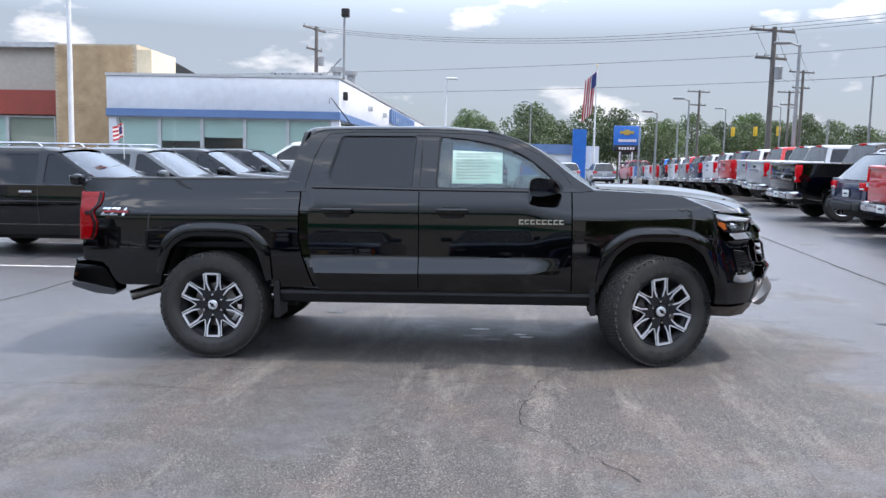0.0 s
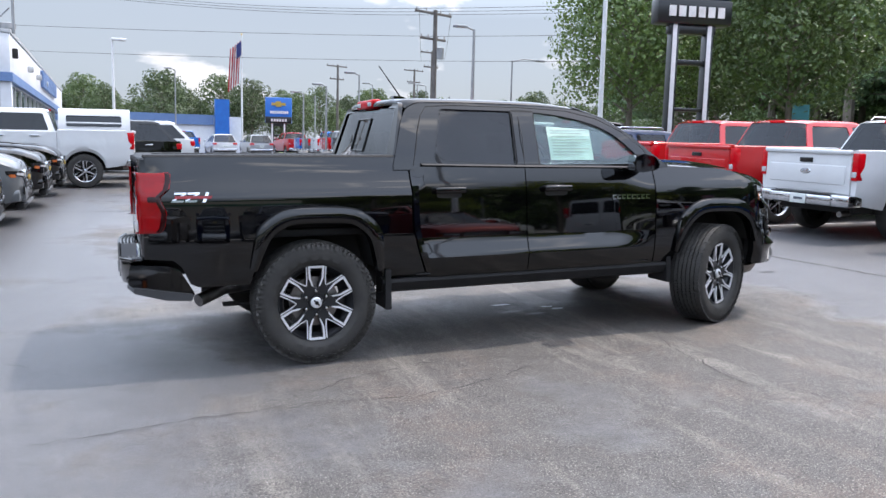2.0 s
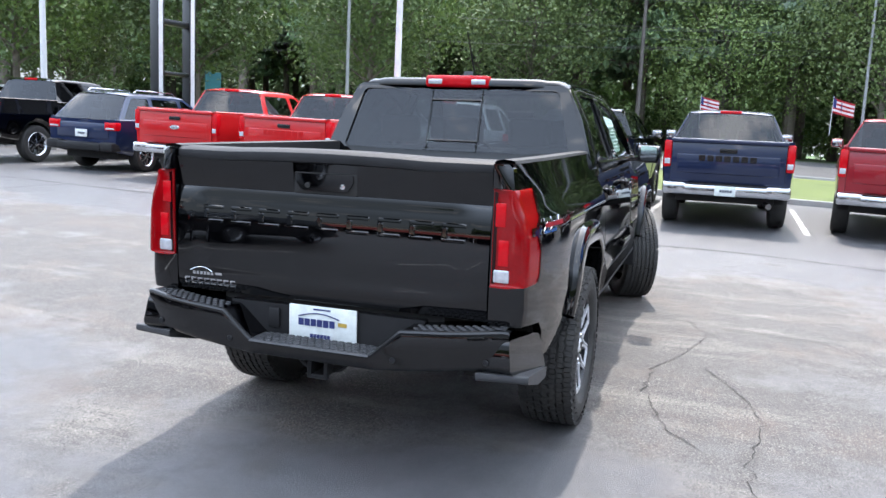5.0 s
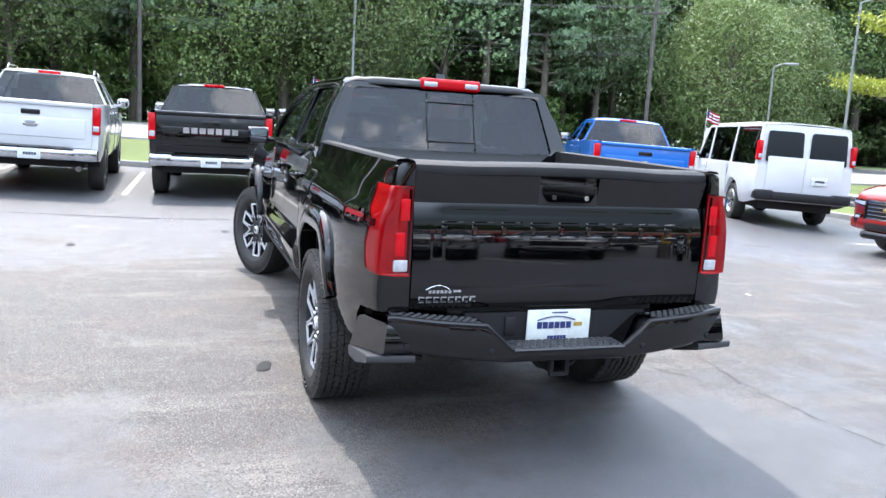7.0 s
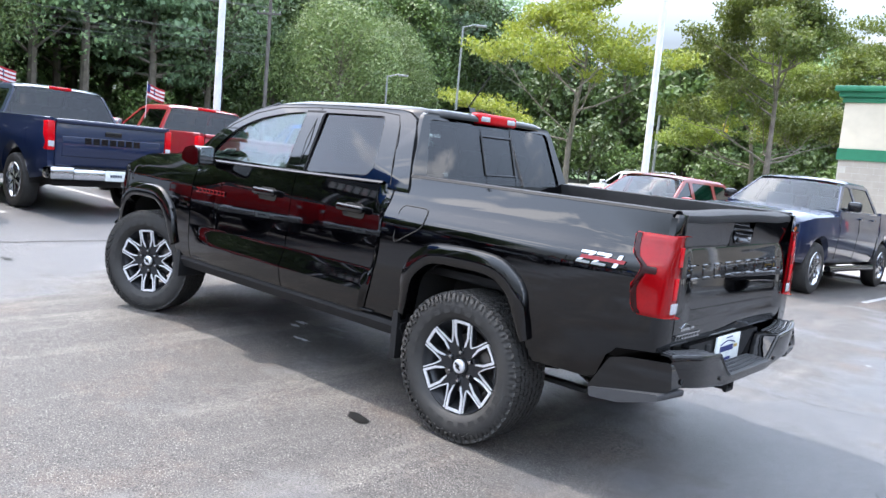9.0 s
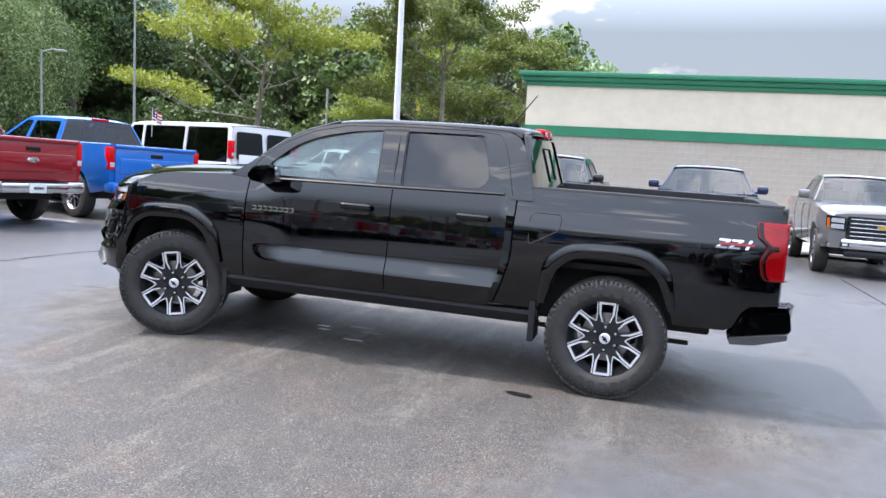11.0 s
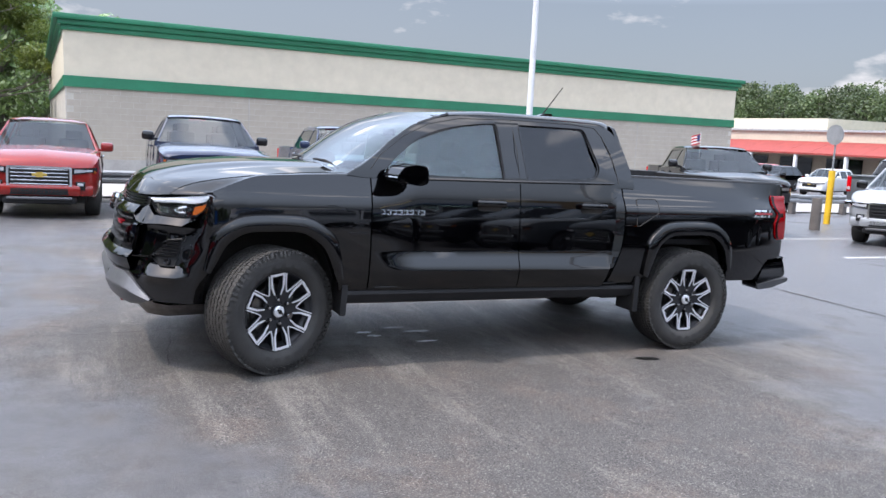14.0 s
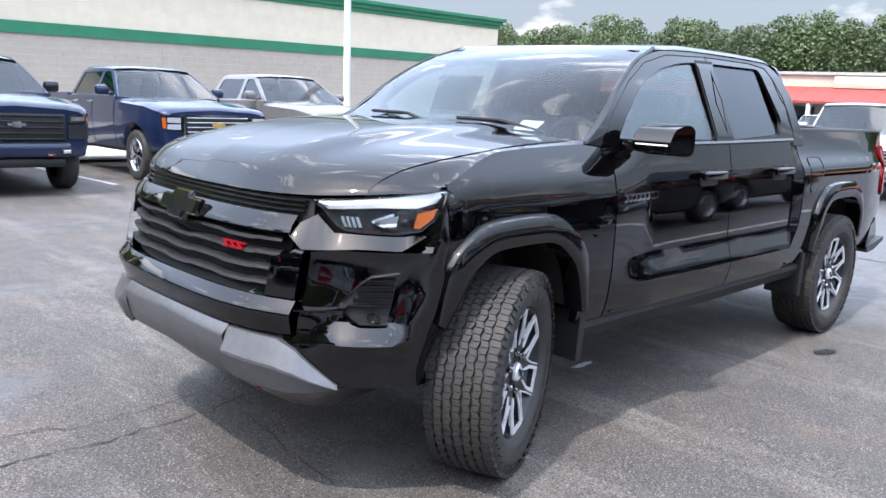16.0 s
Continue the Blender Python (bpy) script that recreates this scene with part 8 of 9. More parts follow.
    sweep(bm, [0.622, 0.637, 0.655, 0.70, 0.74, 0.78, 0.82, 0.86, 0.88, 0.893, 0.902], [(0.62, 1.078), (0.655, 1.058), (0.78, 1.070), (0.86, 1.070), (0.893, 1.092), (0.902, 1.112)],
          lambda u: curve(u, vtop) - 0.006, [(0.0, -0.04), (0.05, -0.020), (0.5, -0.012), (0.95, -0.016), (1.0, -0.04)], face_s)
    part("light_bar", bm, "light_lens", head, "white light bar")
    bm = bmesh.new()
    sweep(bm, [0.862, 0.872, 0.882, 0.892, 0.901], [(0.862, 1.006), (0.874, 1.000), (0.892, 1.042), (0.901, 1.072)], [(0.862, 1.056), (0.884, 1.068), (0.901, 1.082)], [(0.0, -0.03), (0.06, -0.016), (0.94, -0.014), (1.0, -0.03)], face_s)
    part("amber_marker", bm, "amber_lens", head, "amber corner marker")
    bm = bmesh.new()
    sweep(bm, [0.775, 0.79, 0.805, 0.82, 0.832], [(0.775, 1.022), (0.80, 1.000), (0.832, 0.998)], [(0.775, 1.030), (0.80, 1.046), (0.832, 1.060)], [(0.0, -0.035), (0.2, -0.024), (0.4, -0.040), (0.8, -0.036), (1.0, -0.020)], face_s)
    part("reflector", bm, "chrome", head)
    bm = bmesh.new()
    lathe(bm, [(0.001, 0.012), (0.012, 0.008), (0.017, 0.0), (0.019, 0.0), (0.019, -0.02)], 18)
    c = face_s(0.846, 1.028, -0.030)
    bmesh.ops.transform(bm, matrix=Matrix.Translation(c) @ Matrix.Rotation(radians(-90 + s * 40), 4, "Z"), verts=bm.verts)
    part("projector", bm, "gloss_plastic", head, "dark projector lens")
    for k in range(4):
        u = 0.696 + 0.013 * k
        bm = bmesh.new()
        slab(bm, [(s * (u + 0.012), 1.006), (s * (u + 0.020), 1.006), (s * (u + 0.003), 1.040), (s * (u - 0.005), 1.040)], -0.044, -0.030, 1, 1)
        part("lamp_rib", bm, "alloy", head)
    bm = bmesh.new()
    sweep(bm, us, vbot, vtop, [(0.03, -0.010), (0.5, -0.003), (0.97, -0.008)], face_s)
    part("lens_cover", bm, "lamp_cover", head, "clear lens cover").visible_shadow = False
# bumper and skid
bm = bmesh.new()
sweep(bm, span(-0.63, 0.63, 30), 0.600, lambda u: 0.756 - 0.006 * abs(u), [(0.0, -0.05), (0.25, 0.010), (0.62, 0.031), (0.69, 0.034), (0.72, 0.033), (0.97, 0.014), (1.0, -0.05)], face_at)
part("front_bumper", bm, BLACK, truck, "gloss black front bumper bar")
bm = bmesh.new()
sweep(bm, span(-0.60, 0.60, 18), 0.56, 0.650, [(0.0, -0.03), (1.0, -0.02)], face_at)
part("lower_intake", bm, "plastic", truck)
bm = bmesh.new()
sweep(bm, span(-0.385, 0.385, 16), [(-0.385, 0.460), (-0.2, 0.470), (0.0, 0.478), (0.2, 0.470), (0.385, 0.460)], [(-0.385, 0.632), (0.0, 0.650), (0.385, 0.632)], [(-0.05, -0.05), (0.0, 0.006), (0.12, 0.020), (0.74, 0.034), (0.80, 0.032), (0.98, 0.004), (1.0, -0.05)], face_at)
skid = part("skid_bar", bm, "skid", truck, "satin silver skid bar")
for s in (1, -1):
    bm = bmesh.new()
    us = [0.380, 0.388, 0.40, 0.45, 0.50, 0.55, 0.59, 0.615, 0.64, 0.665, 0.69, 0.72, 0.748]
    lo = [(0.38, 0.458), (0.435, 0.452), (0.60, 0.430), (0.68, 0.438), (0.748, 0.460)]
    hi = [(0.38, 0.628), (0.41, 0.632), (0.59, 0.625), (0.64, 0.594), (0.69, 0.536), (0.748, 0.470)]
    rise = lambda u, k: k * smooth(u, [(0.38, 0.55), (0.40, 1.0), (0.60, 1.0), (0.748, 0.45)])
    sweep(bm, us, lo, hi, [(-0.04, -0.05), (0.0, lambda u: rise(u, 0.022)), (0.10, lambda u: rise(u, 0.036)), (0.52, lambda u: rise(u, 0.056)), (0.57, lambda u: rise(u, 0.055)), (0.97, lambda u: rise(u, 0.018)), (1.0, -0.05)],
          lambda u, v, d: face_at(s * u, v, d))
    part("skid_block", bm, "skid", skid, "satin silver raised end block", angle=20)
    bm = bmesh.new()
    run(bm, [face_at(s * 0.52, 0.45, -0.02), face_at(s * 0.50, 0.432, 0.012), face_at(s * 0.46, 0.45, -0.02)], 0.013, 8)
    part("tow_hook", bm, "badge_red", truck, "red tow hook")
bm = bmesh.new()
rows = []
for x, z in ((2.50, 0.44), (2.475, 0.385), (2.42, 0.325), (2.33, 0.305), (2.10, 0.31), (1.95, 0.34)):
    rows.append([(x - 0.06 * (j / 8) ** 2, 0.66 * j / 8, z + 0.10 * max(0, (abs(j) / 8 - 0.8) / 0.2) ** 2) for j in range(-8, 9)])
grid(bm, rows)
part("skid_plate", bm, "steel", truck, "bare metal underbody skid plate")

# tail end
def tail_face(u, v, d):
    swell = smooth(v, [(0.74, 0.000), (0.78, 0.014), (0.84, 0.020), (0.92, 0.020), (1.00, 0.017), (1.06, 0.013), (1.10, 0.009), (1.19, -0.008), (1.20, -0.012)])
    if v < 1.2:
        # the pressed panel sinks a little from its raised side borders
        swell -= 0.005 * smooth(abs(u), [(0.0, 1.0), (0.575, 1.0), (0.635, 0.0), (0.72, 0.0)]) * smooth(v, [(0.80, 0.0), (0.86, 1.0), (1.15, 1.0), (1.195, 0.2)])
    return Vector((-2.715 - d - swell + 0.05 * max(0, abs(u) - 0.60) ** 2, u, v))


bm = bmesh.new()
slab(bm, [(-0.710, 0.745), (0.710, 0.745), (0.710, 1.20), (-0.710, 1.20)], -0.05, 0.0, 44, 34, tail_face)
gate = part("tailgate", bm, BLACK, truck)
bm = bmesh.new()
for y0, y1 in ((-0.710, -0.145), (0.145, 0.710)):
    slab(bm, [(y0, 1.20), (y1, 1.20), (y1, 1.325), (y0, 1.325)], -0.05, 0.004, 8, 3, tail_face, lean=-0.018)
slab(bm, [(-0.145, 1.287), (0.145, 1.287), (0.145, 1.325), (-0.145, 1.325)], -0.05, 0.006, 4, 1, tail_face)
part("tailgate_upper", bm, BLACK, gate)
bm = bmesh.new()
rows = []
for x, z in ((-2.722, 1.308), (-2.736, 1.314), (-2.740, 1.334), (-2.735, 1.350), (-2.715, 1.361), (-2.64, 1.366), (-2.60, 1.356), (-2.60, 1.28)):
    rows.append([(x + 0.02 * (abs(j) / 8) ** 3, 0.710 * j / 8, z + 0.006 + 0.010 * max(0, 1 - (abs(j) / 5) ** 2)) for j in range(-8, 9)])
grid(bm, rows)
part("tailgate_lip", bm, "plastic", gate, "black plastic tailgate cap")
bm = bmesh.new()
box(bm, (-2.705, 0, 1.243), (0.02, 0.29, 0.09), 0.008)
part("handle_cup", bm, "under", gate)
bm = bmesh.new()
prism(bm, rounded([(-0.130, 1.252), (-0.105, 1.215), (0.105, 1.215), (0.130, 1.252), (0.130, 1.283), (-0.130, 1.283)], 0.012), 0.002, 0.022, tail_face)
part("tailgate_handle", bm, BLACK, gate, "gloss black tailgate handle")
for u in (-0.085, 0.075):
    bm = bmesh.new()
    lathe(bm, [(0.001, 0.004), (0.011, 0.003), (0.012, -0.002)], 14)
    bmesh.ops.transform(bm, matrix=Matrix.Translation(tail_face(u, 1.235, 0.024)) @ Matrix.Rotation(radians(90), 4, "Z"), verts=bm.verts)
    part("camera_lens" if u < 0 else "key_barrel", bm, "chrome" if u < 0 else "under", gate)
# raised word, as plain raised blocks
for k in range(9):
    u = 0.585 - 0.137 * k
    for a, b, c, d_ in ((0.0, 1.046, 0.102, 1.062), (0.0, 1.106, 0.102, 1.122), (0.0, 1.0625, 0.026, 1.1055)):
        bm = bmesh.new()
        g = rounded([(u - a, b), (u - a - c, b), (u - a - c, d_), (u - a, d_)], 0.004, 2)
        lo_ = [bm.verts.new(tail_face(p, q, 0.0)) for p, q in g]
        cen = sum((Vector(p) for p in g), Vector((0, 0))) / len(g)
        hi_ = [bm.verts.new(tail_face(*(Vector(p) + (cen - Vector(p)) * 0.0 + Vector((math.copysign(0.004, cen.x - p[0]), math.copysign(0.004, cen.y - p[1])))), 0.0045)) for p in g]
        bm.faces.new(hi_)
        for i in range(len(g)):
            j = (i + 1) % len(g)
            bm.faces.new((lo_[i], lo_[j], hi_[j], hi_[i]))
        part("raised_letter", bm, BLACK, gate, angle=20)
for k in range(8):
    u = 0.675 - 0.033 * k
    bm = bmesh.new()
    for b, d_ in ((0.772, 0.779), (0.794, 0.800)):
        slab(bm, [(u, b), (u - 0.026, b), (u - 0.026, d_), (u, d_)], 0.001, 0.005, 1, 1, tail_face)
    slab(bm, [(u, 0.779), (u - 0.007, 0.779), (u - 0.007, 0.794), (u, 0.794)], 0.001, 0.005, 1, 1, tail_face)
    part("name_badge", bm, "chrome", gate, "bright metal badge bar")
bm = bmesh.new()
run(bm, [tail_face(0.645 - 0.11 * q, 0.830 + 0.018 * math.sin(math.pi * q), 0.003) for q in (k / 10 for k in range(11))], 0.002, 6)
arc = part("dealer_badge", bm, "chrome", gate, "small bright dealer badge")
for k in range(6):
    u = 0.632 - 0.018 * k
    bm = bmesh.new()
    slab(bm, [(u, 0.814), (u - 0.013, 0.814), (u - 0.013, 0.828), (u, 0.828)], 0.001, 0.003, 1, 1, tail_face)
    part("badge_bar", bm, "chrome", arc)
bm = bmesh.new()
slab(bm, [(0.52, 0.818), (0.485, 0.818), (0.485, 0.828), (0.52, 0.828)], 0.001, 0.003, 1, 1, tail_face)
part("badge_bar", bm, "chrome", arc)
for s in (1, -1):
    # corner post and lamp
    bm = bmesh.new()
    rows = []
    for z in (0.738, 0.80, 0.88, 1.00, 1.14, 1.27, 1.345, 1.360):
        y1 = side_y(-2.69, z) - (0.012 if z > 1.35 else 0.0)
        rows.append([(-2.690, s * y1, z), (-2.716, s * (y1 - 0.008), z), (-2.730, s * (y1 - 0.030), z), (-2.732, s * 0.716, z), (-2.64, s * 0.716, z), (-2.64, s * 0.68, z)])
    rows.append([(-2.66, s * 0.76, 1.364)] * 7)
    grid(bm, rows)
    part("bed_corner", bm, BLACK, truck)
    bm = bmesh.new()
    inner = [(0.890, -2.640), (0.91, -2.605), (0.94, -2.590), (1.03, -2.578), (1.06, -2.595), (1.10, -2.612), (1.125, -2.606), (1.165, -2.560), (1.18, -2.554), (1.25, -2.546), (1.266, -2.550)]
    rows = []
    for z in (0.895, 0.897, 0.906, 0.92, 0.94, 0.98, 1.03, 1.05, 1.072, 1.085, 1.10, 1.12, 1.145, 1.17, 1.20, 1.23, 1.25, 1.264, 1.267, 1.268):
        xi = curve(z, inner)
        e = 0.014 if 0.90 < z < 1.262 else (0.008 if 0.896 < z < 1.267 else -0.03)
        rear = -2.740 - (e - 0.014) * -0.6
        row = [(xi + 0.004, s * (side_y(xi, z) - 0.03), z), (xi, s * (side_y(xi, z) + e - 0.004), z)]
        for k in range(1, 7):
            x = lerp(xi - 0.004, -2.722, k / 6)
            row.append((x, s * (side_y(x, z) + e), z))
        y1 = side_y(-2.722, z) + e
        row += [(lerp(-2.722, rear, 0.7), s * (y1 - 0.008), z), (rear, s * (y1 - 0.024), z), (rear - 0.004, s * min(0.785, y1 - 0.034), z), (rear - 0.003, s * 0.731, z), (rear + 0.002, s * 0.723, z), (-2.70, s * 0.721, z)]
        rows.append(row)
    grid(bm, rows)
    lampob = part("tail_lamp", bm, "red_shell", truck, "red wraparound tail lamp", angle=40)
    bm = bmesh.new()
    box(bm, (-2.744, s * 0.765, 0.935), (0.012, 0.062, 0.050), 0.006)
    part("reversing_lens", bm, "clear_lens", lampob, "clear reversing lens")
    # smoked edge along the front of the lens and across its waist
    for zs_, reach in (([0.905, 0.93, 0.97, 1.02, 1.05, 1.075, 1.10, 1.125, 1.16, 1.20, 1.24, 1.262], 0.030), ([1.088, 1.098, 1.110, 1.120], 0.075)):
        bm = bmesh.new()
        rows = []
        for z in zs_:
            xi = curve(z, inner)
            rows.append([(xi - 0.002 - reach * k / 3, s * (side_y(xi - reach * k / 3, z) + 0.0165 - (0.004 if k == 0 else 0.0)), z) for k in range(4)])
        grid(bm, rows)
        part("smoked_edge", bm, "deep_red_lens", lampob, "dark smoked lens edge")
    bm = bmesh.new()
    rows = [[(-2.7445, s * y, z) for z in (0.905, 1.0, 1.1, 1.2, 1.258)] for y in (0.727, 0.741)]
    grid(bm, rows)
    part("smoked_edge", bm, "deep_red_lens", lampob)
    for z0_, z1_, yc in ((0.975, 1.075, 0.770), (1.125, 1.215, 0.754)):
        bm = bmesh.new()
        box(bm, (-2.7445, s * yc, (z0_ + z1_) / 2), (0.006, 0.040, z1_ - z0_), 0.0025)
        part("lamp_chamber", bm, "red_lens", lampob, "bright red lamp chamber")
    # bed rail cap
    bm = bmesh.new()
    grid(bm, [[(x, s * (side_y(x, rail_at(x)) + dy), rail_at(x) + dz) for x in np.linspace(-2.70, -1.0, 18)] for dy, dz in ((0.003, 0.002), (-0.004, 0.014), (-0.045, 0.018), (-0.075, 0.012), (-0.080, -0.03), (-0.080, -0.47))])
    part("bed_rail_cap", bm, "plastic", truck, "black plastic bed rail cap")
bm = bmesh.new()
box(bm, (-1.87, 0, 0.86), (1.68, 1.60, 0.05), 0.01)
bed = part("bed_floor", bm, "plastic", truck)
for k in range(9):
    bm = bmesh.new()
    box(bm, (-1.87, -0.6 + 0.15 * k, 0.892), (1.62, 0.05, 0.02), 0.006)
    part("bed_rib", bm, "plastic", bed)
bm = bmesh.new()
box(bm, (-1.03, 0, 1.08), (0.05, 1.62, 0.50), 0.01)
part("bed_headboard", bm, "plastic", truck)

# rear bumper
def bump_at(u, v, d):
    return Vector((-2.70 - d + 0.55 * max(0, abs(u) - 0.55) ** 1.7, u, v))


bm = bmesh.new()
lo_line = [(0.0, 0.545), (0.28, 0.545), (0.40, 0.558), (0.79, 0.606), (0.82, 0.615)]
hi_line = [(0.0, 0.602), (0.27, 0.604), (0.40, 0.720), (0.79, 0.752), (0.82, 0.748)]
us = [-0.82, -0.805, -0.76, -0.70, -0.60, -0.52, -0.44, -0.405, -0.385, -0.34, -0.29, -0.265, -0.24, -0.12, 0.0]
us += [-u for u in us[-2::-1]]
sweep(bm, us, lambda u: curve(abs(u), lo_line), lambda u: curve(abs(u), hi_line), [(-0.05, -0.05), (-0.02, 0.120), (0.0, 0.138), (0.08, 0.146), (0.50, 0.152), (0.86, 0.154), (0.95, 0.150), (1.0, 0.138), (1.0, -0.05)], bump_at)
rb = part("rear_bumper", bm, BLACK, truck, "black step bumper", Matrix.Translation((0, 0, -0.018)), angle=24)
bm = bmesh.new()
run(bm, [bump_at(u, curve(abs(u), hi_line) - 0.004, 0.146) for u in np.linspace(-0.815, 0.815, 60)], 0.0115, 8)
part("bumper_rim", bm, "gloss_plastic", rb, "rolled gloss black rim")
bm = bmesh.new()
slab(bm, [(-0.45, 0.60), (0.45, 0.60), (0.45, 0.735), (-0.45, 0.735)], -0.05, 0.012, 6, 2, bump_at)
part("plate_panel", bm, "plastic", rb)
for y0, y1, z, x0, x1 in ((-0.80, -0.41, 0.748, -2.84, -2.73), (0.41, 0.80, 0.748, -2.84, -2.73), (-0.27, 0.27, 0.603, -2.865, -2.73)):
    bm = bmesh.new()
    tilt_z = 0.04 if abs(y0) > 0.3 else 0.0
    zz = lambda y: z - tilt_z * (1 - (abs(y) - 0.41) / 0.43) * 0.9 if tilt_z else z
    rows = [[(x + 0.55 * max(0, abs(y) - 0.55) ** 1.7, y, zz(y) + dz) for y in np.linspace(y0, y1, 8)] for x, dz in ((x0, 0.0), (x0 + 0.006, 0.008), (x1 - 0.006, 0.008), (x1, 0.0))]
    grid(bm, rows)
    pad = part("step_pad", bm, "pad_grey", rb, "ribbed step pad")
    bm = bmesh.new()
    nx, ny = 4, max(6, int((y1 - y0) / 0.035))
    for i in range(nx):
        for j in range(ny):
            y = lerp(y0 + 0.02, y1 - 0.02, (j + 0.5 * (i % 2)) / ny)
            x = lerp(x0 + 0.018, x1 - 0.018, i / (nx - 1)) + 0.55 * max(0, abs(y) - 0.55) ** 1.7
            box(bm, (x, y, zz(y) + 0.010), (0.016, 0.022, 0.006), 0.002, segments=1)
    tagged(part("tread_studs", bm, "pad_grey", pad), kind="stuff")
for s in (1, -1):
    # bumper end, wrapping forward, with its corner step
    bm = bmesh.new()
    prism(bm, rounded([(-2.52, 0.690), (-2.60, 0.712), (-2.80, 0.722), (-2.82, 0.60), (-2.62, 0.515), (-2.45, 0.500), (-2.43, 0.530)], 0.02, 3), 0.74, 0.892, lambda u, v, d: Vector((u, s * (d - 0.05 * max(0, (-2.55 - u) / 0.25) ** 2 - 0.02 * max(0, (v - 0.62) / 0.1)), v)))
    part("bumper_end", bm, BLACK, rb)
    bm = bmesh.new()
    prism(bm, rounded([(-2.47, 0.532), (-2.82, 0.588), (-2.82, 0.556), (-2.63, 0.500), (-2.48, 0.488)], 0.012, 3), 0.70, 0.902, lambda u, v, d: Vector((u + 0.25 * max(0, d - 0.78), s * d, v)))
    part("corner_step", bm, "pad_grey", rb)
    for u, z in ((0.74, 0.628), (0.37, 0.60)):
        bm = bmesh.new()
        lathe(bm, [(0.001, 0.002), (0.010, 0.002), (0.013, -0.003)], 14)
        bmesh.ops.transform(bm, matrix=Matrix.Translation(bump_at(s * u, z, 0.154)) @ Matrix.Rotation(radians(90), 4, "Z"), verts=bm.verts)
        part("parking_sensor", bm, "plastic", rb)
bm = bmesh.new()
box(bm, (-2.725, 0, 0.672), (0.012, 0.315, 0.150), 0.006)
plate = part("plate", bm, "white_sheet", rb, "white dealer plate with blue print")
pl = lambda u, v, d: Vector((-2.732 - d, u, v))
for n_, u0, v0, w, h, step in ((6, 0.11, 0.662, 0.024, 0.030, 0.029), (6, 0.055, 0.612, 0.013, 0.016, 0.016), (1, 0.04, 0.732, 0.08, 0.006, 0.1)):
    for k in range(n_):
        bm = bmesh.new()
        u = u0 - step * k
        prism(bm, [(u, v0), (u - w, v0), (u - w, v0 + h), (u, v0 + h)], 0.0, 0.002, pl)
        part("plate_print", bm, "flag_blue", plate)
bm = bmesh.new()
run(bm, [pl(0.11 - 0.19 * q, 0.700 + 0.018 * math.sin(math.pi * q), 0.002) for q in (k / 10 for k in range(11))], 0.0025, 6)
part("plate_arc", bm, "flag_blue", plate)
bm = bmesh.new()
prism(bm, [(-0.075, 0.672), (-0.115, 0.672), (-0.115, 0.688), (-0.075, 0.688)], 0.0, 0.003, pl)
part("gold_mark", bm, "gold", plate)
bm = bmesh.new()
box(bm, (-2.715, 0.235, 0.675), (0.02, 0.055, 0.09), 0.01)
part("socket_cover", bm, "plastic", rb)
bm = bmesh.new()
zr = 0.478
for y, z, w, h in ((0.034, 0, 0.010, 0.078), (-0.034, 0, 0.010, 0.078), (0, 0.034, 0.058, 0.010), (0, -0.034, 0.058, 0.010)):
    box(bm, (-2.62, y, zr + z), (0.30, w, h), 0.003)
for y, z, w, h in ((0.042, 0, 0.010, 0.094), (-0.042, 0, 0.010, 0.094), (0, 0.042, 0.074, 0.010), (0, -0.042, 0.074, 0.010)):
    box(bm, (-2.762, y, zr + z), (0.022, w, h), 0.003)
box(bm, (-2.55, 0, zr), (0.02, 0.058, 0.058))
box(bm, (-2.55, 0, 0.535), (0.12, 0.62, 0.06), 0.01)
for s in (1, -1):
    run(bm, [(-2.70, s * 0.14, 0.528), (-2.715, s * 0.125, 0.505), (-2.715, s * 0.085, zr - 0.012), (-2.70, s * 0.040, zr - 0.028)], 0.009, 8)
box(bm, (-2.70, 0, 0.526), (0.05, 0.30, 0.014), 0.005)
part("tow_receiver", bm, "plastic", truck)
bm = bmesh.new()
run(bm, [(-1.2, -0.52, 0.50), (-2.05, -0.56, 0.50), (-2.22, -0.62, 0.49), (-2.40, -0.74, 0.44)], 0.042, 14)
part("exhaust_pipe", bm, "steel", truck)

# mirrors
for s in (1, -1):
    bm = bmesh.new()
    prism(bm, rounded([(0.985, 1.300), (0.955, 1.262), (0.82, 1.243), (0.765, 1.262), (0.768, 1.362), (0.83, 1.384), (0.94, 1.362)], 0.022, 4), 0.915, 1.075, lambda u, v, d: Vector((u - 0.22 * (d - 0.915), s * d, v)))
    es = [e for e in bm.edges if len(e.link_faces) == 2 and e.calc_face_angle(0) > 1.0]
    bmesh.ops.bevel(bm, geom=es, offset=0.02, segments=3, affect="EDGES")
    mir = part("door_mirror", bm, BLACK, truck, "gloss black door mirror")
    bm = bmesh.new()
    prism(bm, [(0.93, 1.262), (0.93, 1.295), (0.85, 1.285), (0.85, 1.255)], 0.82, 0.93, lambda u, v, d: Vector((u, s * d, v)))
    part("mirror_arm", bm, "gloss_plastic", mir)
    bm = bmesh.new()
    prism(bm, rounded([(0.935, 1.262), (1.06, 1.262), (1.06, 1.372), (0.935, 1.378)], 0.02, 3), 0.0, 0.004, lambda u, v, d: Vector((0.764 - d - 0.22 * (u - 0.915), s * u, v)))
    part("mirror_glass", bm, "chrome", mir)
    bm = bmesh.new()
    run(bm, [(0.975 - 0.22 * (d - 0.915), s * d, 1.292) for d in (0.93, 1.0, 1.065)], 0.005, 6)
    part("mirror_trim", bm, "chrome", mir)

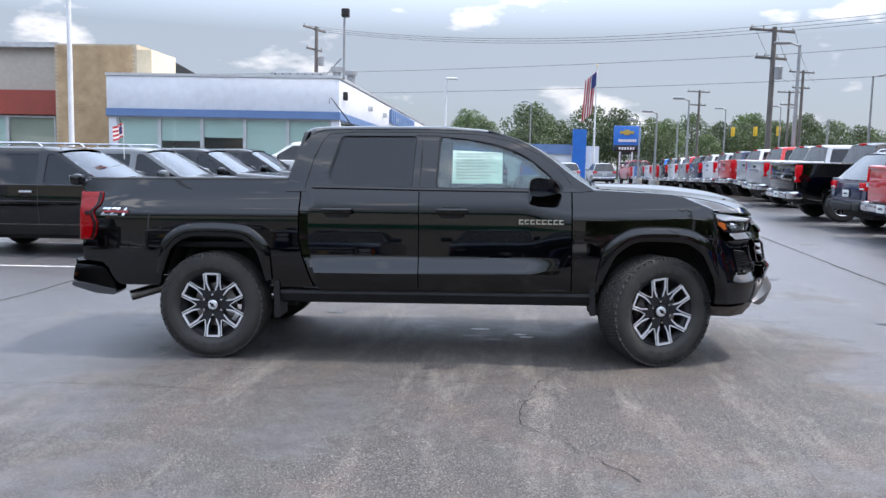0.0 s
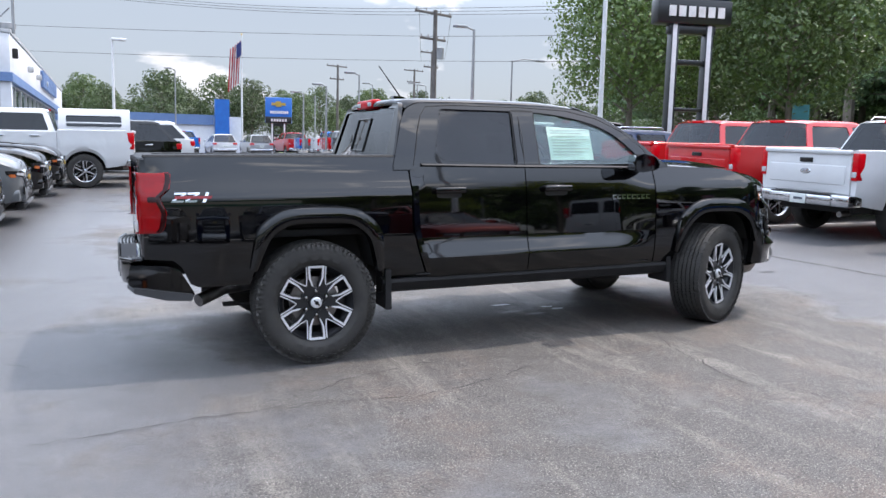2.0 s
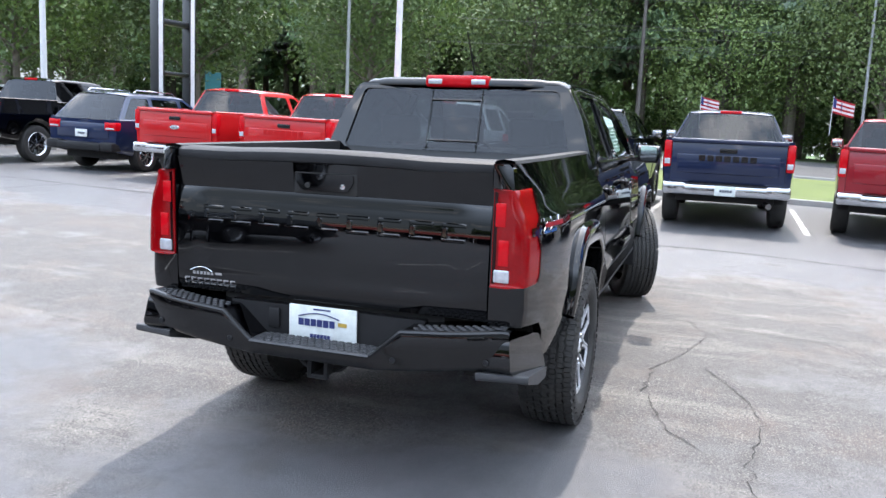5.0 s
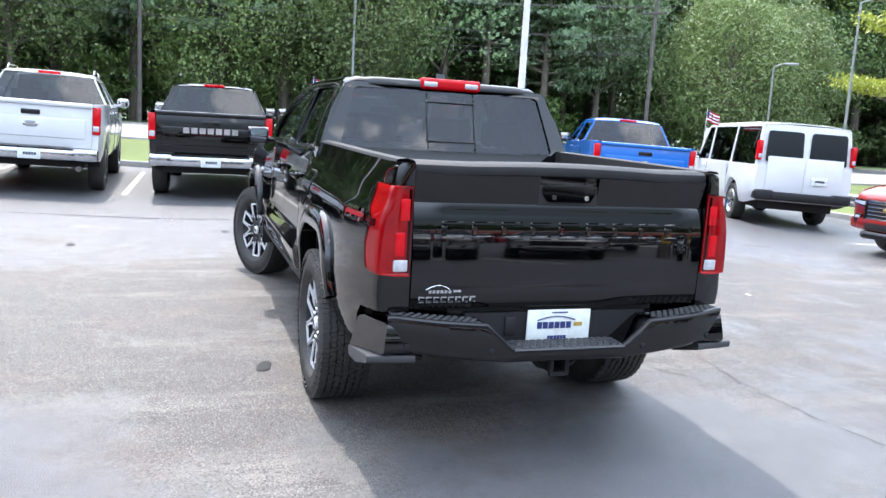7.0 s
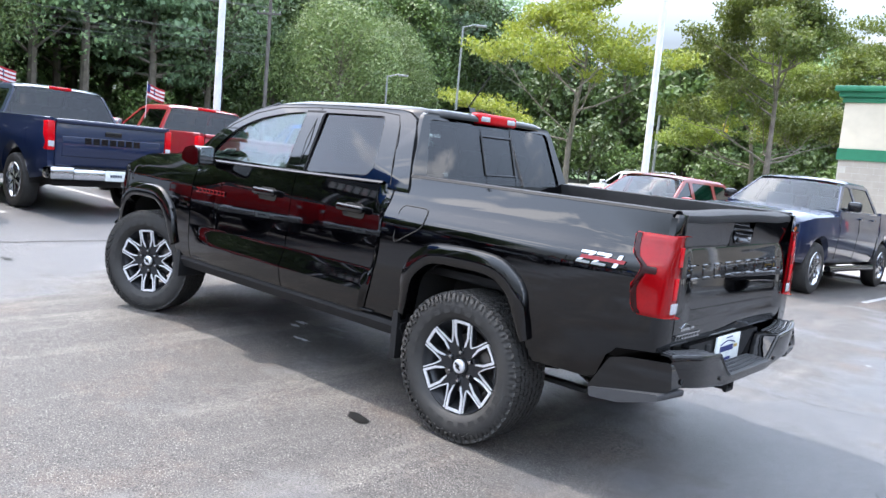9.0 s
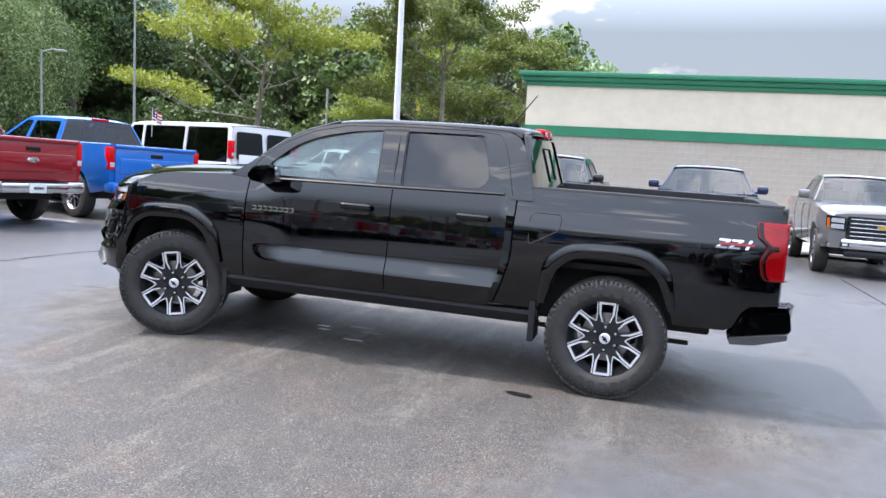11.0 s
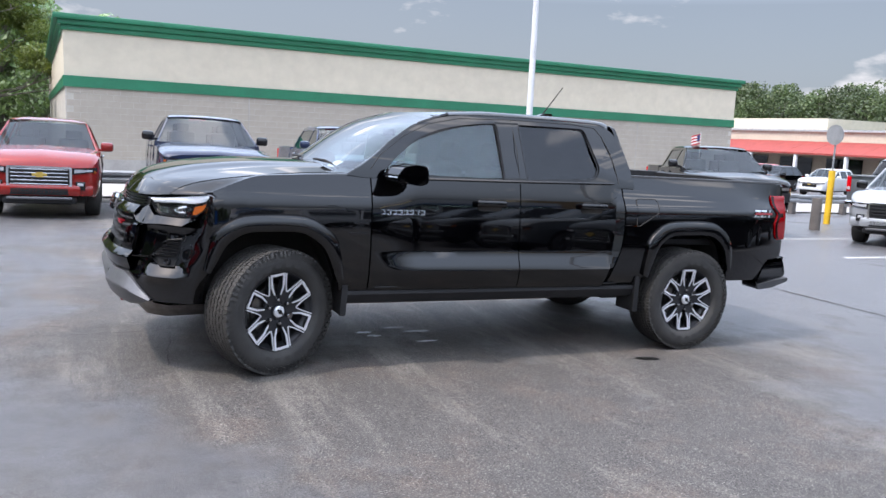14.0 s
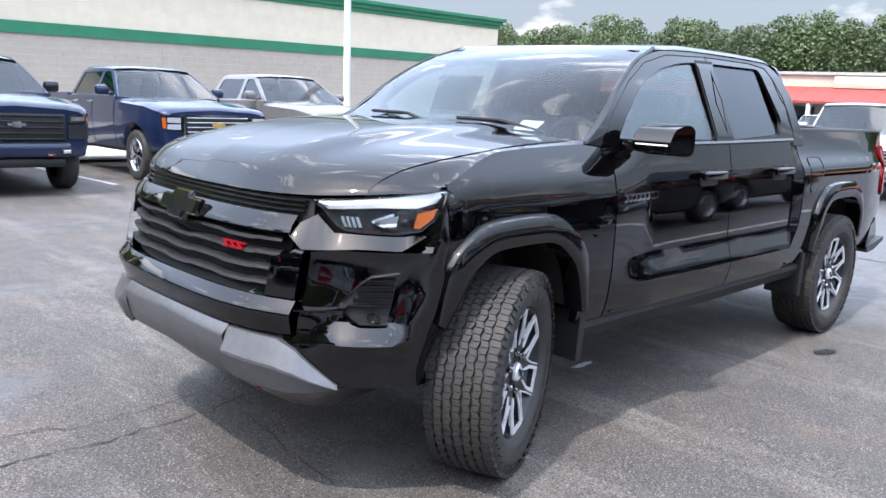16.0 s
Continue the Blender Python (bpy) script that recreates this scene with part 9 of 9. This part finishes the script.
# cabin
bm = bmesh.new()
box(bm, (0.0, 0, 0.60), (2.2, 1.62, 0.10), 0.01)
box(bm, (1.02, 0, 0.95), (0.10, 1.60, 0.62), 0.01)
box(bm, (-1.0, 0, 0.95), (0.06, 1.60, 0.68), 0.01)
for s in (1, -1):
    box(bm, (0.0, s * 0.80, 0.92), (2.1, 0.03, 0.66), 0.005)
part("cabin_tub", bm, "under", truck)
bm = bmesh.new()
rows = []
for x, z in ((1.16, 1.275), (0.98, 1.285), (0.84, 1.27), (0.76, 1.20), (0.74, 1.0)):
    rows.append([(x, 0.79 * j / 6, z - 0.01 * (j / 6) ** 2) for j in range(-6, 7)])
grid(bm, rows)
part("dashboard", bm, "plastic", truck)
bm = bmesh.new()
c = Matrix.Translation((0.58, 0.38, 1.20)) @ Matrix.Rotation(radians(-65), 4, "Y")
ring = [c @ Vector((0.185 * math.cos(a), 0.185 * math.sin(a), 0)) for a in (2 * math.pi * k / 24 for k in range(25))]
run(bm, ring, 0.016, 8)
for a in (0, 2.1, 4.2):
    run(bm, [c @ Vector((0, 0, -0.02)), c @ Vector((0.18 * math.cos(a), 0.18 * math.sin(a), 0))], 0.014, 6)
part("steering_wheel", bm, "plastic", truck)
for x, ys in ((0.02, (-0.38, 0.38)), (-0.78, (-0.42, 0.0, 0.42))):
    for y in ys:
        bm = bmesh.new()
        w = 0.50 if len(ys) == 2 else 0.40
        tm = Matrix.Translation((x, y, 1.0)) @ Matrix.Rotation(radians(-12), 4, "Y") @ Matrix.Translation((-x, -y, -1.0))
        box(bm, (x, y, 1.05), (0.13, w, 0.62), 0.05, tm, 3)
        box(bm, (x, y, 1.47), (0.09, 0.26, 0.17), 0.04, tm, 3)
        box(bm, (x + 0.25, y, 0.74), (0.5, w, 0.14), 0.05, None, 3)
        part("seat", bm, "seat", truck, "dark upholstered seat")
bm = bmesh.new()
box(bm, (0.62, 0.0, 1.58), (0.03, 0.22, 0.06), 0.012)
part("rear_view_mirror", bm, "plastic", truck)
# price sheet in the front passenger window
bm = bmesh.new()
prism(bm, [(0.16, 1.335), (0.535, 1.335), (0.535, 1.565), (0.16, 1.585)], 0.026, 0.028, cab_at(-1))
sheet_ob = part("window_sticker", bm, "sticker", truck, "pale green price sheet in the passenger window")
bm = bmesh.new()
for k in range(9):
    z = 1.555 - 0.023 * k
    prism(bm, [(0.185, z), (0.50 - 0.05 * (k % 3), z), (0.50 - 0.05 * (k % 3), z + 0.006), (0.185, z + 0.006)], 0.0245, 0.0255, cab_at(-1))
part("sticker_print", bm, "sheet_print", sheet_ob)

# underside
bm = bmesh.new()
for s in (1, -1):
    box(bm, (0.0, s * 0.46, 0.50), (4.7, 0.09, 0.14), 0.02)
box(bm, (-1.0, 0, 0.46), (0.5, 0.6, 0.18), 0.05)
box(bm, (0.9, 0, 0.44), (0.9, 0.5, 0.22), 0.06)
tube(bm, (-AX, -0.72, 0.40), (-AX, 0.72, 0.40), 0.055)
tube(bm, (AX, -0.66, 0.40), (AX, 0.66, 0.40), 0.04)
lathe(bm, [(0.001, -0.14), (0.12, -0.08), (0.14, 0.0), (0.12, 0.08), (0.001, 0.14)], 16, "y", (-AX, 0.0, 0.40))
tube(bm, (0.9, 0, 0.42), (-AX, 0, 0.40), 0.035)
for s in (1, -1):
    tube(bm, (-AX - 0.05, s * 0.55, 0.42), (-AX + 0.15, s * 0.5, 0.80), 0.03)
    box(bm, (-AX, s * 0.5, 0.36), (1.1, 0.06, 0.025), 0.005)
part("chassis", bm, "under", truck)
bm = bmesh.new()
box(bm, (1.75, 0, 0.78), (1.0, 1.0, 0.5), 0.03)
part("engine_bay", bm, "under", truck)
bm = bmesh.new()
box(bm, (-1.87, 0, 0.70), (1.6, 1.05, 0.24), 0.03)
part("bed_underside", bm, "under", truck)

# wheels
WR, WW = 0.405, 0.133
bm = bmesh.new()
lathe(bm, [(0.255, -0.098), (0.264, -0.112), (0.30, -WW), (0.345, -WW + 0.002), (0.378, -WW + 0.012), (0.388, -0.112), (0.392, -0.10), (0.392, 0.10), (0.388, 0.112), (0.378, WW - 0.012), (0.345, WW - 0.002),
           (0.30, WW), (0.264, 0.112), (0.255, 0.098)], 72)
tyre_me = mesh_of("tyre", bm)
tyre_me.materials.append(M["rubber"])
rnd = random.Random(5)
bm = bmesh.new()
for row, (y, w, n) in enumerate(((-0.110, 0.034, 100), (-0.0715, 0.026, 100), (-0.036, 0.026, 100), (0.0, 0.026, 100), (0.036, 0.026, 100), (0.0715, 0.026, 100), (0.110, 0.034, 100))):
    for k in range(n):
        a = 2 * math.pi * (k + 0.35 * (row % 3)) / n
        da = 2 * math.pi / n * 0.88
        sk = 0.0035 * (1 if k % 2 else -1) * (1 if row % 2 else -1)
        r0, r1 = 0.385, WR
        sh = 0.004 if abs(y) > 0.09 else 0.0
        q = []
        for rr in (r0, r1):
            for aa, yy in ((a, y - w / 2 + sk), (a + da, y - w / 2 - sk), (a + da, y + w / 2 - sk), (a, y + w / 2 + sk)):
                r2 = rr - (sh if rr == r1 and abs(yy) > abs(y) else 0)
                q.append(bm.verts.new((r2 * math.cos(aa), yy, r2 * math.sin(aa))))
        bm.faces.new(q[4:])
        for i in range(4):
            bm.faces.new((q[i], q[(i + 1) % 4], q[4 + (i + 1) % 4], q[4 + i]))
# shoulder lugs that run down the sidewall
for s in (1, -1):
    for k in range(76):
        a = 2 * math.pi * k / 76
        da = 2 * math.pi / 76 * (0.62 if k % 2 else 0.45)
        q = []
        for rr, yy in ((0.398, 0.122), (0.386, 0.131), (0.362 if k % 2 else 0.350, 0.1375), (0.362 if k % 2 else 0.350, 0.128)):
            for aa in (a, a + da):
                q.append(bm.verts.new((rr * math.cos(aa), s * yy, rr * math.sin(aa))))
        for i in range(3):
            bm.faces.new((q[2 * i], q[2 * i + 1], q[2 * i + 3], q[2 * i + 2]))
# raised ring of sidewall lettering, as short plain bars
for k in range(26):
    if k % 13 in (9, 10, 11, 12):
        continue
    a = 2 * math.pi * k / 26
    da = 0.14
    q = [bm.verts.new((rr * math.cos(aa), 0.1345, rr * math.sin(aa))) for rr, aa in ((0.292, a), (0.318, a), (0.318, a + da), (0.292, a + da))]
    bm.faces.new(q)
tread_me = mesh_of("tread", bm, 30)
tread_me.materials.append(M["rubber"])
bm = bmesh.new()
lathe(bm, [(0.200, -0.09), (0.205, 0.03), (0.222, 0.065), (0.242, 0.085), (0.250, 0.098), (0.254, 0.104), (0.250, 0.104), (0.244, 0.094), (0.236, 0.070), (0.215, 0.03), (0.205, 0.0)], 64)
barrel_me = mesh_of("rim", bm)
barrel_me.materials.append(M["dark_alloy"])
bm = bmesh.new()
SY = 0.092
dish = lambda u, v, d: Vector((u, d - 0.10 * max(0, 0.15 - v) + 0.10 * max(0, v - 0.15), v))
for k in range(6):
    m = Matrix.Rotation(2 * math.pi * k / 6, 4, "Y")
    # dark arms from the hub out to the loop, and the bar behind its outer end
    for s in (1, -1):
        vs = prism(bm, [(s * 0.012, 0.045), (s * 0.034, 0.058), (s * 0.0655, 0.1135), (s * 0.0640, 0.165), (s * 0.0700, 0.240), (s * 0.0390, 0.243), (s * 0.0340, 0.160), (s * 0.0170, 0.105)], SY - 0.045, SY - 0.004, dish)
        bmesh.ops.transform(bm, matrix=m, verts=vs)
    vs = prism(bm, [(-0.0395, 0.230), (0.0395, 0.230), (0.0395, 0.2425), (-0.0395, 0.2425)], SY - 0.030, SY - 0.005, dish)
    bmesh.ops.transform(bm, matrix=m, verts=vs)
lathe(bm, [(0.100, SY - 0.05), (0.098, SY - 0.024), (0.085, SY - 0.020), (0.050, SY - 0.018), (0.046, SY - 0.006), (0.001, SY - 0.006)], 40)
spoke_me = mesh_of("spokes", bm)
spoke_me.materials.append(M["dark_alloy"])
bm = bmesh.new()
half_loop = [(0.052, 0.2475), (0.0555, 0.240), (0.0495, 0.163), (0.0285, 0.112), (0.0190, 0.106), (0.0245, 0.128), (0.0365, 0.160), (0.0405, 0.2325)]
loop = half_loop + [(-u, v) for u, v in half_loop[::-1]]
prism(bm, loop, SY - 0.010, SY + 0.003, dish)
face_me = mesh_of("machined_face", bm)
face_me.materials.append(M["machined"])
# thin bright line along the arms, joined in a V to the next loop
bm = bmesh.new()
left = [(0.0625, 0.242), (0.0580, 0.166), (0.0610, 0.118)]
c30, s30 = math.cos(radians(60)), math.sin(radians(60))
mirrored = [(-u, v) for u, v in left]
turned = [(u * c30 + v * s30, -u * s30 + v * c30) for u, v in mirrored]
ridge = left + turned[::-1]
outer_line = []
for i, q in enumerate(ridge):
    tang = (Vector(ridge[min(i + 1, 5)]) - Vector(ridge[max(i - 1, 0)])).normalized()
    outer_line.append(Vector(q) + Vector((-tang.y, tang.x)) * 0.0068)
prism(bm, [tuple(q) for q in ridge] + [tuple(q) for q in outer_line[::-1]], SY - 0.010, SY + 0.002, lambda u, v, d: Vector((u, d - 0.10 * max(0, 0.15 - math.hypot(u, v)) + 0.10 * max(0, math.hypot(u, v) - 0.15), v)))
link_me = mesh_of("machined_line", bm)
link_me.materials.append(M["machined"])
bm = bmesh.new()
lathe(bm, [(0.001, SY + 0.012), (0.030, SY + 0.010), (0.037, SY + 0.004), (0.038, SY - 0.01)], 28)
cap_me = mesh_of("hub_cap", bm)
cap_me.materials.append(M["machined"])
bm = bmesh.new()
prism(bm, [(-0.022, -0.004), (-0.008, -0.004), (-0.008, -0.009), (0.008, -0.009), (0.008, -0.004), (0.022, -0.004), (0.022, 0.004), (0.008, 0.004), (0.008, 0.009), (-0.008, 0.009), (-0.008, 0.004), (-0.022, 0.004)], SY + 0.011, SY + 0.0145,
      lambda u, v, d: Vector((u * 0.8 - v, d, v + 0.8 * u)))
mark_me = mesh_of("cap_emblem", bm)
mark_me.materials.append(M["gloss_plastic"])
bm = bmesh.new()
lathe(bm, [(0.012, SY - 0.03), (0.012, SY - 0.004), (0.009, SY + 0.004), (0.001, SY + 0.006)], 8)
nut_me = mesh_of("lug_nut", bm)
nut_me.materials.append(M["chrome"])
bm = bmesh.new()
lathe(bm, [(0.06, 0.0), (0.165, 0.0), (0.165, 0.025), (0.06, 0.03)], 40)
disc_me = mesh_of("brake_disc", bm)
disc_me.materials.append(M["steel"])
for x, s, steer in ((AX, 1, 22), (AX, -1, 22), (-AX, 1, 0), (-AX, -1, 0)):
    y = s * (0.822 if x < 0 else 0.826)
    hub = same_part("wheel", disc_me, truck, pose(x, y, WR, 0, 0, (0 if s > 0 else 180) + steer) @ Matrix.Rotation(radians(0 if x < 0 else 6), 4, "Y"))
    same_part("tyre", tyre_me, hub, Matrix(), "black all-terrain tyre")
    tagged(same_part("tread", tread_me, hub, Matrix()), kind="stuff")
    same_part("rim", barrel_me, hub, Matrix())
    same_part("spokes", spoke_me, hub, Matrix(), "dark painted spokes")
    for k in range(6):
        same_part("machined_face", face_me, hub, Matrix.Rotation(2 * math.pi * k / 6, 4, "Y"), "bright machined spoke loop")
        same_part("machined_line", link_me, hub, Matrix.Rotation(2 * math.pi * k / 6, 4, "Y"), "thin bright machined spoke line")
    same_part("hub_cap", cap_me, hub, Matrix())
    same_part("cap_emblem", mark_me, hub, Matrix())
    for k in range(6):
        a = 2 * math.pi * (k + 0.5) / 6
        same_part("lug_nut", nut_me, hub, Matrix.Translation((0.078 * math.cos(a), 0, 0.078 * math.sin(a))))


# ---- wall pieces, last ----
# blocks of the store's lower wall, in running bond; the stretch that the walk passes nearest are single pieces
BW, BH, JT = 0.405, 0.203, 0.010
bm = bmesh.new()
box(bm, (0, 0, 0), (BW - JT, 0.012, BH - JT))
block_me = mesh_of("block", bm, 0)
block_me.materials.append(M["pale_block"])
rest_v, rest_f = [], []
rnd = random.Random(31)
single = 0
for r_ in range(17):
    z = NB - BH * (r_ + 0.5)
    x = NX0 + (BW / 2 if r_ % 2 else 0.0)
    while x + BW <= NX1 + 0.01:
        c = Vector((x + BW / 2, NY + 0.001 + rnd.uniform(-0.001, 0.001), z))
        if -7.6 < x < 0.6 and r_ < 15 and single < 300:
            same_part("block", block_me, block_wall, Matrix.Translation(c))
            single += 1
        else:
            k = len(rest_v)
            for dx, dy, dz in ((i, j, k_) for i in (-0.5, 0.5) for j in (0.0, 0.5) for k_ in (-0.5, 0.5)):
                rest_v.append(c + Vector((dx * (BW - JT), dy * 0.012, dz * (BH - JT))))
            rest_f += [tuple(k + i for i in q) for q in ((2, 6, 7, 3), (0, 1, 3, 2), (4, 6, 7, 5), (1, 5, 7, 3), (0, 2, 6, 4))]
        x += BW
me = bpy.data.meshes.new("far_blockwork")
me.from_pydata(rest_v, [], rest_f)
me.materials.append(M["pale_block"])
far_blocks = new("far_blockwork", me)
far_blocks.parent = block_wall
tagged(far_blocks, kind="stuff")

# far brickwork of the tan pier
bv, bf = [], []
for r_ in range(int((5.9 - tz) / 0.0762)):
    z = tz + 0.0762 * (r_ + 0.5)
    x = TX1 - 2.57 + (0.1 if r_ % 2 else 0.0)
    while x + 0.19 < TX1 + 0.69:
        k, y = len(bv), TY - 0.286 - rnd.uniform(0.0, 0.004)
        for dx in (0.004, 0.192):
            for yy in (y, TY - 0.279):
                for dz in (-0.0335, 0.0335):
                    bv.append((x + dx, yy, z + dz))
        bf += [tuple(k + i for i in q) for q in ((0, 4, 5, 1), (0, 1, 3, 2), (4, 6, 7, 5), (1, 5, 7, 3), (0, 2, 6, 4))]
        x += 0.2
me = bpy.data.meshes.new("far_brickwork")
me.from_pydata(bv, [], bf)
me.materials.append(M["tan_brick"])
far_bricks = new("far_brickwork", me)
far_bricks.parent = pier
tagged(far_bricks, kind="stuff")
